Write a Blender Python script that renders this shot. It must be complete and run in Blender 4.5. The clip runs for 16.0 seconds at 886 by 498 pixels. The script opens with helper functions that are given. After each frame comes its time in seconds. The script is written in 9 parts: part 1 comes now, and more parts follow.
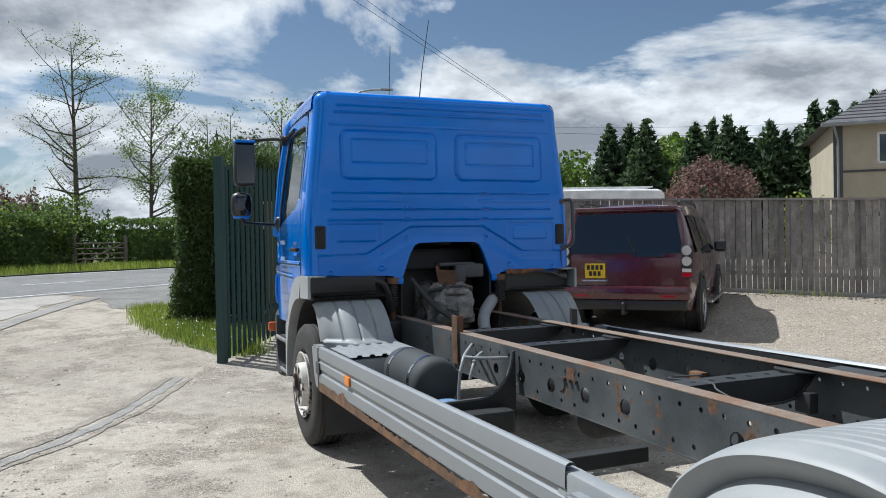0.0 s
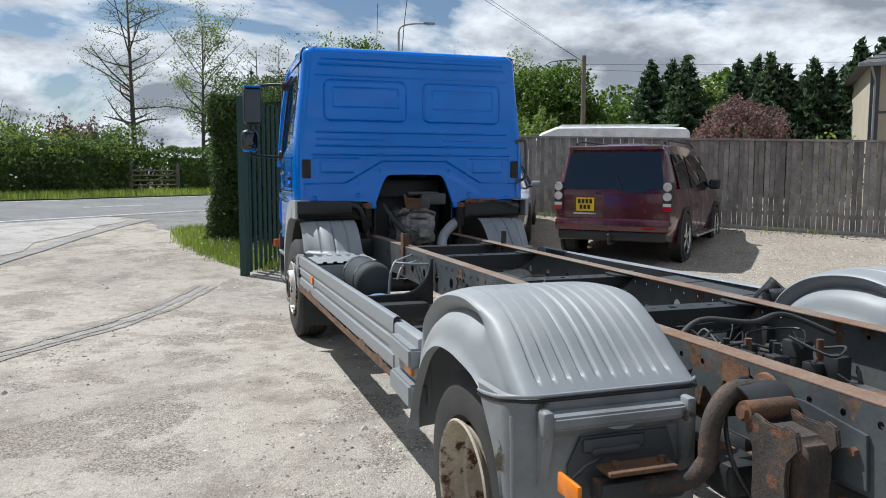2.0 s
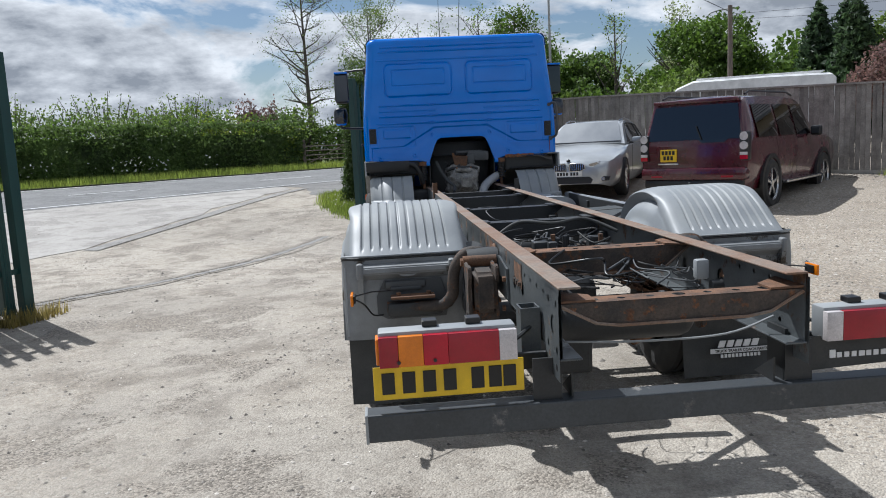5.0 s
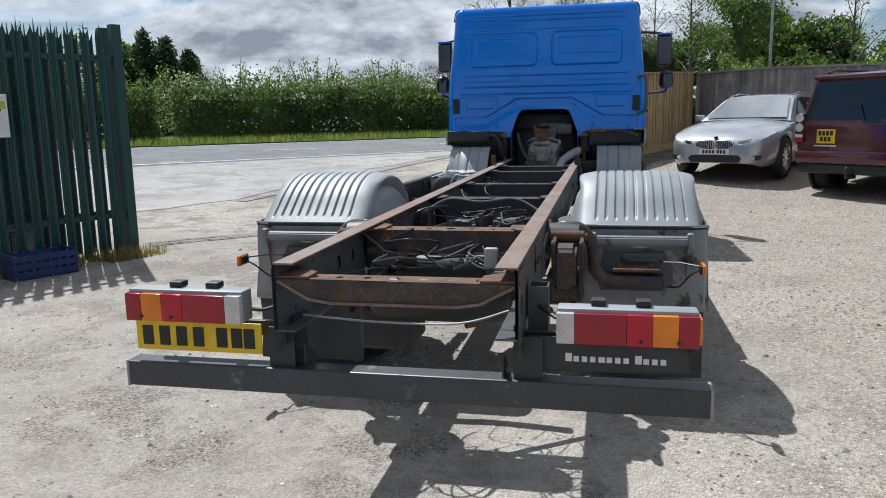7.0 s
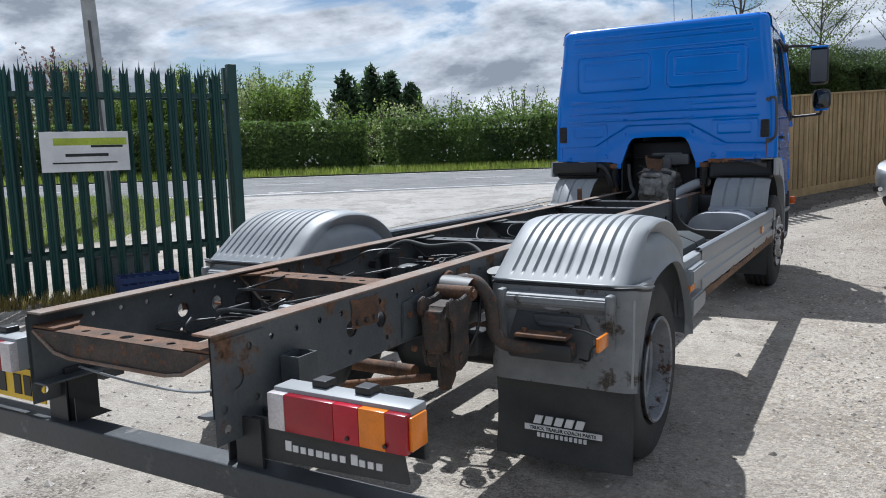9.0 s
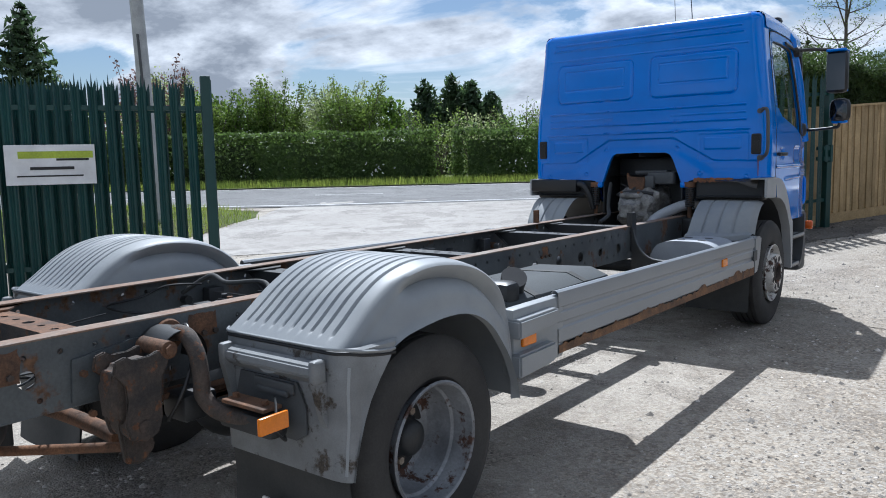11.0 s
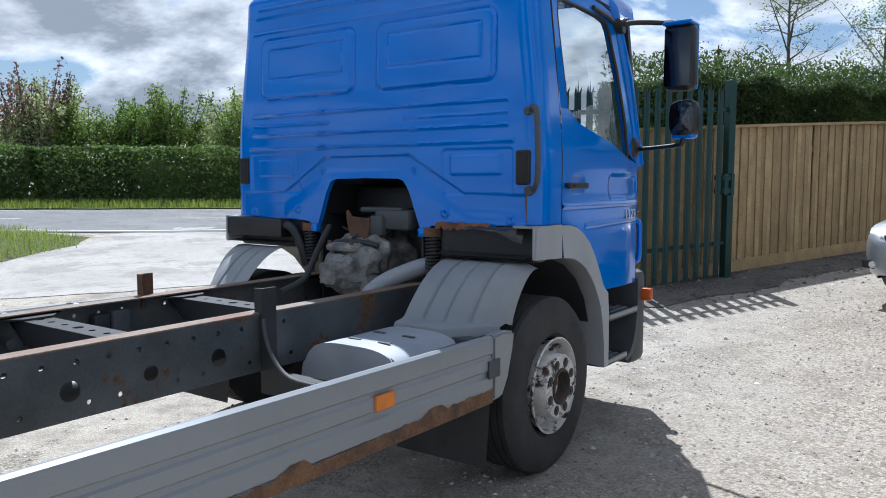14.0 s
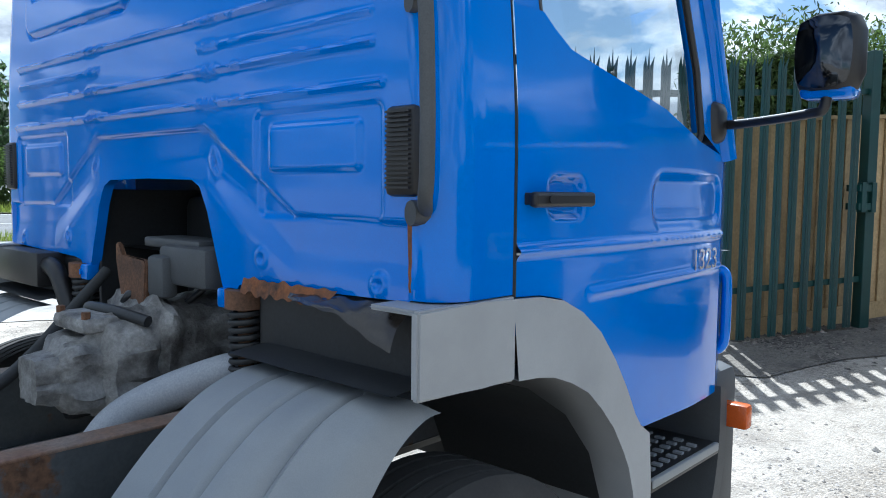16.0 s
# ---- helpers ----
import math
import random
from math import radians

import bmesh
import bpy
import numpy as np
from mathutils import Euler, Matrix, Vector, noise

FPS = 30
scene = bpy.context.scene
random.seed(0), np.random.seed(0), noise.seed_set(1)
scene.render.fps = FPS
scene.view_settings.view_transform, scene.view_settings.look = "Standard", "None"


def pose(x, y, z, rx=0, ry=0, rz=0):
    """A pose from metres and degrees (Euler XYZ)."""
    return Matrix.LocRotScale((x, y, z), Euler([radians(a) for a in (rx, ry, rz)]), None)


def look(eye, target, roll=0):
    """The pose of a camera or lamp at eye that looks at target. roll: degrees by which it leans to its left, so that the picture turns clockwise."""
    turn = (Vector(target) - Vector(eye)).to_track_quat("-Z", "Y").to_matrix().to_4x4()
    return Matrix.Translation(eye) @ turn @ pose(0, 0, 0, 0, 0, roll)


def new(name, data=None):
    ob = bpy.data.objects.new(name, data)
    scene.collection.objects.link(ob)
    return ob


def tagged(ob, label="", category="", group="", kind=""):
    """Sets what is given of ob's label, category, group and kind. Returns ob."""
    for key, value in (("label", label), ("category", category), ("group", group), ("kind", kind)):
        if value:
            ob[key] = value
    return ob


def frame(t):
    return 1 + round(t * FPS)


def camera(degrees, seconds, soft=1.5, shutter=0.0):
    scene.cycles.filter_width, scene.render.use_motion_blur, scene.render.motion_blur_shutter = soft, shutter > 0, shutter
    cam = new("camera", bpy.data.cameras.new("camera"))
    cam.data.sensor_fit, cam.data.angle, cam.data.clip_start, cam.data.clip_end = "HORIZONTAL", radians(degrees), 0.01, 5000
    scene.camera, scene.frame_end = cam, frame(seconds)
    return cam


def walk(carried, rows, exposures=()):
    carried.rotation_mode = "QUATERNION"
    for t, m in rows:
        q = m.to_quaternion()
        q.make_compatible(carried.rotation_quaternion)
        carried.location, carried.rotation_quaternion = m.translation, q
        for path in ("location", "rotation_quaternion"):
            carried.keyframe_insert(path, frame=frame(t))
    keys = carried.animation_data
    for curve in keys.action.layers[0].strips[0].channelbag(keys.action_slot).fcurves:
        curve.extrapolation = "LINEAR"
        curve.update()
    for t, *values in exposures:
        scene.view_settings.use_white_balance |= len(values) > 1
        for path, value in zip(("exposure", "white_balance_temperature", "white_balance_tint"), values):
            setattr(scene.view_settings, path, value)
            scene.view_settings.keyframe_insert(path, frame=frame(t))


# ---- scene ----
cam = camera(60.4, 16.0, soft=1.0)
PATH = [
    (0, (-2.327, -5.503, 1.492), (-1.56, -3.656, 1.47), -1.0),
    (0.5, (-2.201, -5.879, 1.508), (-1.47, -4.019, 1.451), -0.7),
    (1, (-2.201, -6.194, 1.504), (-1.501, -4.323, 1.406), -0.3),
    (1.5, (-2.16, -6.541, 1.503), (-1.49, -4.662, 1.354), 0.0),
    (2, (-2.036, -6.902, 1.482), (-1.403, -5.015, 1.287), 0.1),
    (2.5, (-2.02, -7.251, 1.441), (-1.428, -5.355, 1.206), 0.4),
    (3, (-1.893, -7.621, 1.423), (-1.356, -5.713, 1.162), 0.0),
    (3.5, (-1.791, -7.991, 1.408), (-1.323, -6.065, 1.137), -1.0),
    (4, (-1.646, -8.328, 1.41), (-1.262, -6.384, 1.138), -2.0),
    (4.2, (-1.539, -8.468, 1.4), (-1.196, -6.516, 1.131), -2.4),
    (6.3, (0.089, -8.97, 1.41), (-0.103, -7.002, 1.108), -1.7),
    (6.5, (0.258, -8.94, 1.418), (0.007, -6.98, 1.104), -1.5),
    (7, (0.699, -8.847, 1.401), (0.284, -6.92, 1.062), -1.1),
    (7.5, (1.031, -8.628, 1.388), (0.449, -6.746, 1.04), -1.0),
    (8, (1.376, -8.385, 1.396), (0.644, -6.553, 1.066), -1.2),
    (8.5, (1.732, -8.142, 1.408), (0.854, -6.369, 1.116), -1.4),
    (8.7, (1.849, -8.038, 1.407), (0.92, -6.289, 1.131), -1.5),
    (10.8, (2.812, -6.807, 1.433), (1.6, -5.233, 1.211), -1.5),
    (11, (2.872, -6.636, 1.442), (1.649, -5.07, 1.214), -1.3),
    (11.5, (2.919, -6.11, 1.408), (1.683, -4.557, 1.164), -1.0),
    (12, (2.968, -5.561, 1.412), (1.724, -4.015, 1.169), -0.5),
    (12.5, (2.977, -5.052, 1.447), (1.732, -3.501, 1.233), -0.1),
    (13, (2.975, -4.479, 1.474), (1.746, -2.913, 1.282), 0.1),
    (13.5, (2.956, -3.87, 1.472), (1.762, -2.275, 1.297), 0.1),
    (14, (2.849, -3.267, 1.457), (1.698, -1.641, 1.283), -0.0),
    (14.5, (2.748, -2.661, 1.462), (1.622, -1.018, 1.279), -0.3),
    (15, (2.52, -2.076, 1.449), (1.374, -0.447, 1.26), -0.1),
    (15.5, (2.324, -1.515, 1.459), (1.106, 0.062, 1.281), 0.1),
    (16, (2.036, -1.011, 1.458), (0.695, 0.464, 1.304), 0.6),
]
walk(cam, [(t, look(eye, target, roll)) for t, eye, target, roll in PATH],
     [(0, 0.02, 5980, 7), (4.2, 0.0, 5920, 9), (6.3, -0.06, 5880, 9), (8.7, 0.0, 5780, 9), (10.8, 0.14, 5600, 9), (13.0, 0.20, 5600, 9), (14.5, 0.34, 5600, 8), (15.5, 0.54, 5500, 5), (16.0, 0.74, 5400, 5)])

# world, sun and exposure
SUN_DIR = Vector((-1.07, 1.35, 2.6)).normalized()
sun_data = bpy.data.lights.new("sun", "SUN")
sun_data.energy, sun_data.angle, sun_data.color = 5.7, radians(0.6), (1.0, 0.965, 0.91)
sun = new("sun", sun_data)
sun.matrix_world = look(SUN_DIR * 60, (0, 0, 0))

world = bpy.data.worlds.new("sky")
scene.world = world
world.use_nodes = True
wt = world.node_tree
wt.nodes.clear()


def wnode(kind, **values):
    n = wt.nodes.new(kind)
    for k, v in values.items():
        n.inputs[k].default_value = v
    return n


sky = wt.nodes.new("ShaderNodeTexSky")
sky.sky_type, sky.sun_disc = "NISHITA", False
sky.sun_elevation = math.asin(SUN_DIR.z)
sky.sun_rotation = math.atan2(SUN_DIR.x, SUN_DIR.y)
sky.air_density, sky.dust_density, sky.ozone_density = 1.0, 0.6, 1.6
geo = wt.nodes.new("ShaderNodeTexCoord")
sep = wt.nodes.new("ShaderNodeSeparateXYZ")
wt.links.new(geo.outputs["Generated"], sep.inputs[0])
# direction projected on a cloud deck
den = wt.nodes.new("ShaderNodeMath")
den.operation = "ADD"
den.inputs[1].default_value = 0.30
wt.links.new(sep.outputs["Z"], den.inputs[0])
proj = wt.nodes.new("ShaderNodeCombineXYZ")
for axis in ("X", "Y"):
    dv = wt.nodes.new("ShaderNodeMath")
    dv.operation = "DIVIDE"
    wt.links.new(sep.outputs[axis], dv.inputs[0])
    wt.links.new(den.outputs[0], dv.inputs[1])
    wt.links.new(dv.outputs[0], proj.inputs[axis])
clouds = wnode("ShaderNodeTexNoise", Scale=1.15, Detail=11.0, Roughness=0.57, Distortion=0.45)
wt.links.new(proj.outputs[0], clouds.inputs["Vector"])
cover = wt.nodes.new("ShaderNodeValToRGB")
cover.color_ramp.elements[0].position, cover.color_ramp.elements[1].position = 0.435, 0.495
wt.links.new(clouds.outputs["Fac"], cover.inputs[0])
# thick middles of the clouds are greyer, thin edges and knobs brighter
shade = wnode("ShaderNodeTexNoise", Scale=3.4, Detail=9.0, Roughness=0.6)
wt.links.new(proj.outputs[0], shade.inputs["Vector"])
both = wt.nodes.new("ShaderNodeMath")
both.operation, both.inputs[1].default_value = "MULTIPLY_ADD", -0.55
wt.links.new(shade.outputs["Fac"], both.inputs[0])
wt.links.new(clouds.outputs["Fac"], both.inputs[2])
tone = wt.nodes.new("ShaderNodeValToRGB")
tone.color_ramp.elements[0].position, tone.color_ramp.elements[0].color = 0.16, (13.0, 13.1, 13.2, 1)
tone.color_ramp.elements[1].position, tone.color_ramp.elements[1].color = 0.34, (4.3, 4.6, 5.1, 1)
wt.links.new(both.outputs[0], tone.inputs[0])
mixer = wt.nodes.new("ShaderNodeMix")
mixer.data_type = "RGBA"
wt.links.new(cover.outputs[0], mixer.inputs["Factor"])
wt.links.new(sky.outputs[0], mixer.inputs["A"])
wt.links.new(tone.outputs[0], mixer.inputs["B"])
back = wnode("ShaderNodeBackground", Strength=0.07)
wt.links.new(mixer.outputs["Result"], back.inputs["Color"])
wout = wt.nodes.new("ShaderNodeOutputWorld")
wt.links.new(back.outputs[0], wout.inputs["Surface"])
scene.view_settings.exposure = 0.0


# materials
def material(name, base, rough=0.6, metal=0.0, dark=None, scale=4.0, fine=60.0, bump=0.15, depth=0.004,
             spec=0.5, coat=0.0, rust=None, rust_amount=0.5, spread=0.2, island=0.0, piece=0.0):
    """A surface with blotches at one scale, grain at another, and optional rust or dirt patches."""
    m = bpy.data.materials.new(name)
    m.use_nodes = True
    nt = m.node_tree
    b = nt.nodes["Principled BSDF"]
    b.inputs["Metallic"].default_value = metal
    b.inputs["Specular IOR Level"].default_value = spec
    b.inputs["Coat Weight"].default_value = coat
    b.inputs["Coat Roughness"].default_value = 0.06
    tc = nt.nodes.new("ShaderNodeTexCoord")
    where = tc.outputs["Object"]
    if piece:
        # every piece takes its grain from another place
        who = nt.nodes.new("ShaderNodeObjectInfo")
        far = nt.nodes.new("ShaderNodeVectorMath")
        far.operation = "SCALE"
        far.inputs[0].default_value = (31.0, 17.0, 43.0)
        nt.links.new(who.outputs["Random"], far.inputs["Scale"])
        add = nt.nodes.new("ShaderNodeVectorMath")
        add.operation = "ADD"
        nt.links.new(where, add.inputs[0])
        nt.links.new(far.outputs[0], add.inputs[1])
        where = add.outputs[0]

    def tex(sc, detail=6.0, ro=0.6):
        n = nt.nodes.new("ShaderNodeTexNoise")
        n.inputs["Scale"].default_value, n.inputs["Detail"].default_value = sc, detail
        n.inputs["Roughness"].default_value = ro
        nt.links.new(where, n.inputs["Vector"])
        return n

    def ramp(src, lo, hi):
        n = nt.nodes.new("ShaderNodeMapRange")
        n.inputs["From Min"].default_value, n.inputs["From Max"].default_value = lo, hi
        nt.links.new(src, n.inputs["Value"])
        return n.outputs[0]

    def mix(fac, a, c, kind="MIX"):
        n = nt.nodes.new("ShaderNodeMix")
        n.data_type, n.blend_type = "RGBA", kind
        for sock, v in (("Factor", fac), ("A", a), ("B", c)):
            if isinstance(v, (tuple, list)):
                n.inputs[sock].default_value = (*v[:3], 1)
            elif isinstance(v, (int, float)):
                n.inputs[sock].default_value = v
            else:
                nt.links.new(v, n.inputs[sock])
        return n.outputs["Result"]

    dark = dark or tuple(c * 0.75 for c in base)
    coarse, grain = tex(scale), tex(fine, 4.0, 0.7)
    col = mix(ramp(coarse.outputs["Fac"], 0.35, 0.65), dark, base)
    g = ramp(grain.outputs["Fac"], 0.25, 0.75)
    v = nt.nodes.new("ShaderNodeMapRange")
    v.inputs["To Min"].default_value, v.inputs["To Max"].default_value = 1 - spread, 1 + spread
    nt.links.new(g, v.inputs["Value"])
    col = mix(1.0, col, v.outputs[0], "MULTIPLY")
    if island or piece:
        info = nt.nodes.new("ShaderNodeNewGeometry" if island else "ShaderNodeObjectInfo")
        r = nt.nodes.new("ShaderNodeMapRange")
        k = island or piece
        r.inputs["To Min"].default_value, r.inputs["To Max"].default_value = 1 - k, 1 + k
        nt.links.new(info.outputs["Random Per Island" if island else "Random"], r.inputs["Value"])
        col = mix(1.0, col, r.outputs[0], "MULTIPLY")
    rr = nt.nodes.new("ShaderNodeMapRange")
    rr.inputs["To Min"].default_value = max(0.02, rough - 0.08)
    rr.inputs["To Max"].default_value = min(1.0, rough + 0.1)
    nt.links.new(coarse.outputs["Fac"], rr.inputs["Value"])
    rough_out = rr.outputs[0]
    if rust:
        patch = tex(scale * 1.7, 8.0, 0.65)
        f = ramp(patch.outputs["Fac"], 0.68 - 0.3 * rust_amount, 0.74 - 0.3 * rust_amount)
        speck = tex(fine * 0.5, 5.0)
        rc = mix(ramp(speck.outputs["Fac"], 0.35, 0.65), tuple(c * 0.4 for c in rust), rust)
        col = mix(f, col, rc)
        rough_out = mix(f, rough_out, (0.9, 0.9, 0.9))
    nt.links.new(col, b.inputs["Base Color"])
    nt.links.new(rough_out, b.inputs["Roughness"])
    if bump:
        bp = nt.nodes.new("ShaderNodeBump")
        bp.inputs["Strength"].default_value, bp.inputs["Distance"].default_value = bump, depth
        nt.links.new(grain.outputs["Fac"], bp.inputs["Height"])
        nt.links.new(bp.outputs[0], b.inputs["Normal"])
    return m


M_BLUE = material("blue_cab_paint", (0.0, 0.180, 0.72), 0.20, dark=(0.0, 0.150, 0.62), scale=1.6, fine=300, bump=0.02, depth=0.001, coat=0.85, spread=0.06, spec=0.1)
M_GREY = material("grey_plastic", (0.285, 0.298, 0.302), 0.5, dark=(0.22, 0.235, 0.25), scale=3, fine=400, bump=0.08, depth=0.001, spread=0.08)
# darker copy of M_GREY: rear-face shade in the base, grime in the blotches
M_GREY_SHADE_GRIME = material("shade_toned_grimed_grey_plastic", (0.225, 0.235, 0.24), 0.55, dark=(0.13, 0.135, 0.14), scale=4, fine=200, bump=0.1, depth=0.001, spread=0.12, rust=(0.085, 0.07, 0.055), rust_amount=0.36)
M_ARCH = material("pale_grey_plastic", (0.37, 0.38, 0.385), 0.5, dark=(0.29, 0.30, 0.31), scale=3, fine=400, bump=0.08, depth=0.001, spread=0.08)
M_GREY_DARK = material("dark_grey_plastic", (0.075, 0.08, 0.085), 0.62, scale=5, fine=300, bump=0.1, depth=0.001)
M_SKIRT = material("grey_painted_aluminium", (0.265, 0.282, 0.30), 0.38, dark=(0.24, 0.255, 0.27), scale=2.2, fine=250, bump=0.05, depth=0.001, spread=0.07, metal=0.15)
M_RAIL = material("chassis_paint", (0.098, 0.108, 0.112), 0.40, dark=(0.050, 0.057, 0.062), scale=3, fine=90, bump=0.15, depth=0.002, rust=(0.16, 0.085, 0.045), rust_amount=0.34)
M_RAIL_TOP = material("rusty_flange", (0.175, 0.098, 0.060), 0.72, dark=(0.20, 0.165, 0.135), scale=5, fine=80, bump=0.3, depth=0.002, spread=0.4)
M_RUST = material("rusty_steel", (0.185, 0.090, 0.045), 0.85, dark=(0.060, 0.036, 0.024), scale=9, fine=120, bump=0.5, depth=0.003, spread=0.45)
M_CASTING = material("dark_rusty_casting", (0.078, 0.058, 0.046), 0.78, dark=(0.030, 0.027, 0.025), scale=11, fine=110, bump=0.6, depth=0.005, spread=0.4, rust=(0.19, 0.085, 0.04), rust_amount=0.38)
M_BLACK = material("black_steel", (0.024, 0.026, 0.028), 0.5, scale=6, fine=90, bump=0.15, depth=0.002, spread=0.3)
M_BAR = material("scuffed_bar_paint", (0.05, 0.056, 0.062), 0.42, dark=(0.032, 0.036, 0.04), scale=4, fine=90, bump=0.15, depth=0.002, spread=0.25, rust=(0.22, 0.21, 0.20), rust_amount=0.22)
M_RUBBER = material("tyre_rubber", (0.028, 0.027, 0.026), 0.85, dark=(0.045, 0.043, 0.04), scale=5, fine=120, bump=0.3, depth=0.002)
M_FLAP = material("mud_flap_rubber", (0.03, 0.032, 0.032), 0.75, dark=(0.05, 0.05, 0.048), scale=4, fine=140, bump=0.15, depth=0.001)
M_RIM = material("chipped_white_rim", (0.70, 0.68, 0.64), 0.5, dark=(0.5, 0.48, 0.45), scale=6, fine=90, bump=0.2, depth=0.001, rust=(0.07, 0.035, 0.025), rust_amount=0.52)
M_RIM_RUST = material("rusty_rim", (0.34, 0.28, 0.22), 0.7, dark=(0.17, 0.115, 0.08), scale=8, fine=90, bump=0.35, depth=0.002, spread=0.35)
M_TANK = material("silver_tank", (0.36, 0.375, 0.40), 0.6, dark=(0.28, 0.295, 0.32), scale=4, fine=200, bump=0.05, depth=0.001, metal=0.1)
M_AIR = material("dark_air_tank", (0.06, 0.067, 0.07), 0.68, dark=(0.045, 0.05, 0.053), spec=0.25, scale=4, fine=150, bump=0.05, depth=0.001)
M_AMBER = material("amber_lens", (0.80, 0.22, 0.006), 0.2, scale=8, fine=160, bump=0.2, depth=0.001, spread=0.1)
M_INDICATOR = material("dull_orange_lens", (0.55, 0.10, 0.012), 0.25, scale=8, fine=160, bump=0.2, depth=0.001, spread=0.1)
M_RED = material("red_lens", (0.31, 0.0, 0.013), 0.22, coat=0.15, scale=8, fine=160, bump=0.2, depth=0.001, spread=0.12)
M_RED_B = material("bright_red_lens", (0.46, 0.001, 0.02), 0.18, scale=8, fine=160, bump=0.2, depth=0.001, spread=0.12)
M_WHITE_LENS = material("clear_lens", (0.62, 0.58, 0.58), 0.2, scale=8, fine=160, bump=0.3, depth=0.001)
M_YELLOW = material("yellow_plate", (0.83, 0.55, 0.01), 0.35, scale=6, fine=200, bump=0.02, depth=0.001, spread=0.06)
M_WHITE = material("white_paint", (0.78, 0.78, 0.78), 0.35, scale=3, fine=160, bump=0.02, depth=0.001, spread=0.05)
M_INK = material("black_ink", (0.012, 0.012, 0.012), 0.5, bump=0)
M_CHROME = material("bright_metal", (0.75, 0.75, 0.76), 0.2, metal=1.0, scale=5, fine=150, bump=0.02, depth=0.001, spread=0.1)
M_GREEN = material("green_powder_coat", (0.008, 0.052, 0.046), 0.42, dark=(0.006, 0.04, 0.036), scale=2.5, fine=200, bump=0.05, depth=0.001, spread=0.1, piece=0.12)
M_OLDWOOD = material("weathered_grey_board", (0.30, 0.28, 0.26), 0.9, dark=(0.17, 0.155, 0.145), scale=3, fine=45, bump=0.5, depth=0.004, spread=0.35, piece=0.25)
M_NEWWOOD = material("new_timber_board", (0.46, 0.33, 0.17), 0.8, dark=(0.33, 0.23, 0.11), scale=3, fine=40, bump=0.4, depth=0.003, spread=0.25, piece=0.22)
M_CONCRETE = material("concrete", (0.40, 0.38, 0.35), 0.9, dark=(0.30, 0.285, 0.26), scale=3, fine=60, bump=0.4, depth=0.004)
M_SILVER = material("silver_car_paint", (0.46, 0.48, 0.50), 0.30, scale=2, fine=300, bump=0.01, depth=0.001, metal=0.45, coat=0.8, spread=0.04)
M_MAROON = material("maroon_car_paint", (0.075, 0.006, 0.014), 0.25, scale=2, fine=300, bump=0.01, depth=0.001, coat=0.9, spread=0.05)
M_CARBLACK = material("black_trim", (0.015, 0.015, 0.016), 0.4, scale=5, fine=100, bump=0.03, depth=0.001)
M_ROOF = material("grey_slate", (0.13, 0.13, 0.14), 0.8, dark=(0.09, 0.09, 0.10), scale=2, fine=12, bump=0.4, depth=0.02, spread=0.2)
M_RENDER = material("beige_render", (0.42, 0.37, 0.285), 0.9, dark=(0.36, 0.32, 0.245), scale=1.5, fine=30, bump=0.3, depth=0.01)
M_BRICK = material("red_brick", (0.28, 0.11, 0.07), 0.9, scale=4, fine=20, bump=0.3, depth=0.01)
M_BARK = material("bark", (0.12, 0.10, 0.085), 0.9, scale=6, fine=40, bump=0.6, depth=0.02)
M_POLE = material("weathered_pole", (0.17, 0.14, 0.12), 0.9, scale=4, fine=50, bump=0.4, depth=0.005)
M_STEELPOLE = material("galvanised_post", (0.42, 0.43, 0.43), 0.55, metal=0.3, scale=4, fine=90, bump=0.05)


def leaf_material(name, base, dark, trans=0.45):
    m = material(name, base, 0.6, dark=dark, scale=0.8, fine=14, bump=0, spread=0.3, island=0.45)
    nt = m.node_tree
    b = nt.nodes["Principled BSDF"]
    tl = nt.nodes.new("ShaderNodeBsdfTranslucent")
    mx = nt.nodes.new("ShaderNodeMixShader")
    mx.inputs[0].default_value = trans
    nt.links.new(b.inputs["Base Color"].links[0].from_socket, tl.inputs["Color"])
    nt.links.new(b.outputs[0], mx.inputs[1])
    nt.links.new(tl.outputs[0], mx.inputs[2])
    nt.links.new(mx.outputs[0], nt.nodes["Material Output"].inputs["Surface"])
    return m


M_HEDGE = leaf_material("hedge_leaves", (0.135, 0.205, 0.050), (0.075, 0.125, 0.032), 0.5)
M_BUSH = leaf_material("fresh_leaves", (0.203, 0.284, 0.054), (0.121, 0.189, 0.041))
M_YELLOWBUSH = leaf_material("yellow_green_leaves", (0.338, 0.390, 0.052), (0.182, 0.260, 0.039))
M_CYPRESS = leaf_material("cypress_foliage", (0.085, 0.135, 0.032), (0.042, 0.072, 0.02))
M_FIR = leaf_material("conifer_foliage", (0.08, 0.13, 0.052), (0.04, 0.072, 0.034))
M_COPPER = leaf_material("copper_leaves", (0.25, 0.15, 0.125), (0.14, 0.085, 0.08))
M_OAK = leaf_material("tree_leaves", (0.126, 0.210, 0.028), (0.070, 0.126, 0.021))
M_GRASS = leaf_material("grass_blades", (0.33, 0.39, 0.075), (0.20, 0.27, 0.05))
M_WILLOW = leaf_material("pale_willow_leaves", (0.40, 0.45, 0.22), (0.27, 0.33, 0.14), 0.55)
M_STRAW = leaf_material("dry_grass", (0.36, 0.29, 0.10), (0.25, 0.2, 0.06))
M_FLOWER = material("white_blossom", (0.8, 0.8, 0.75), 0.6, bump=0)


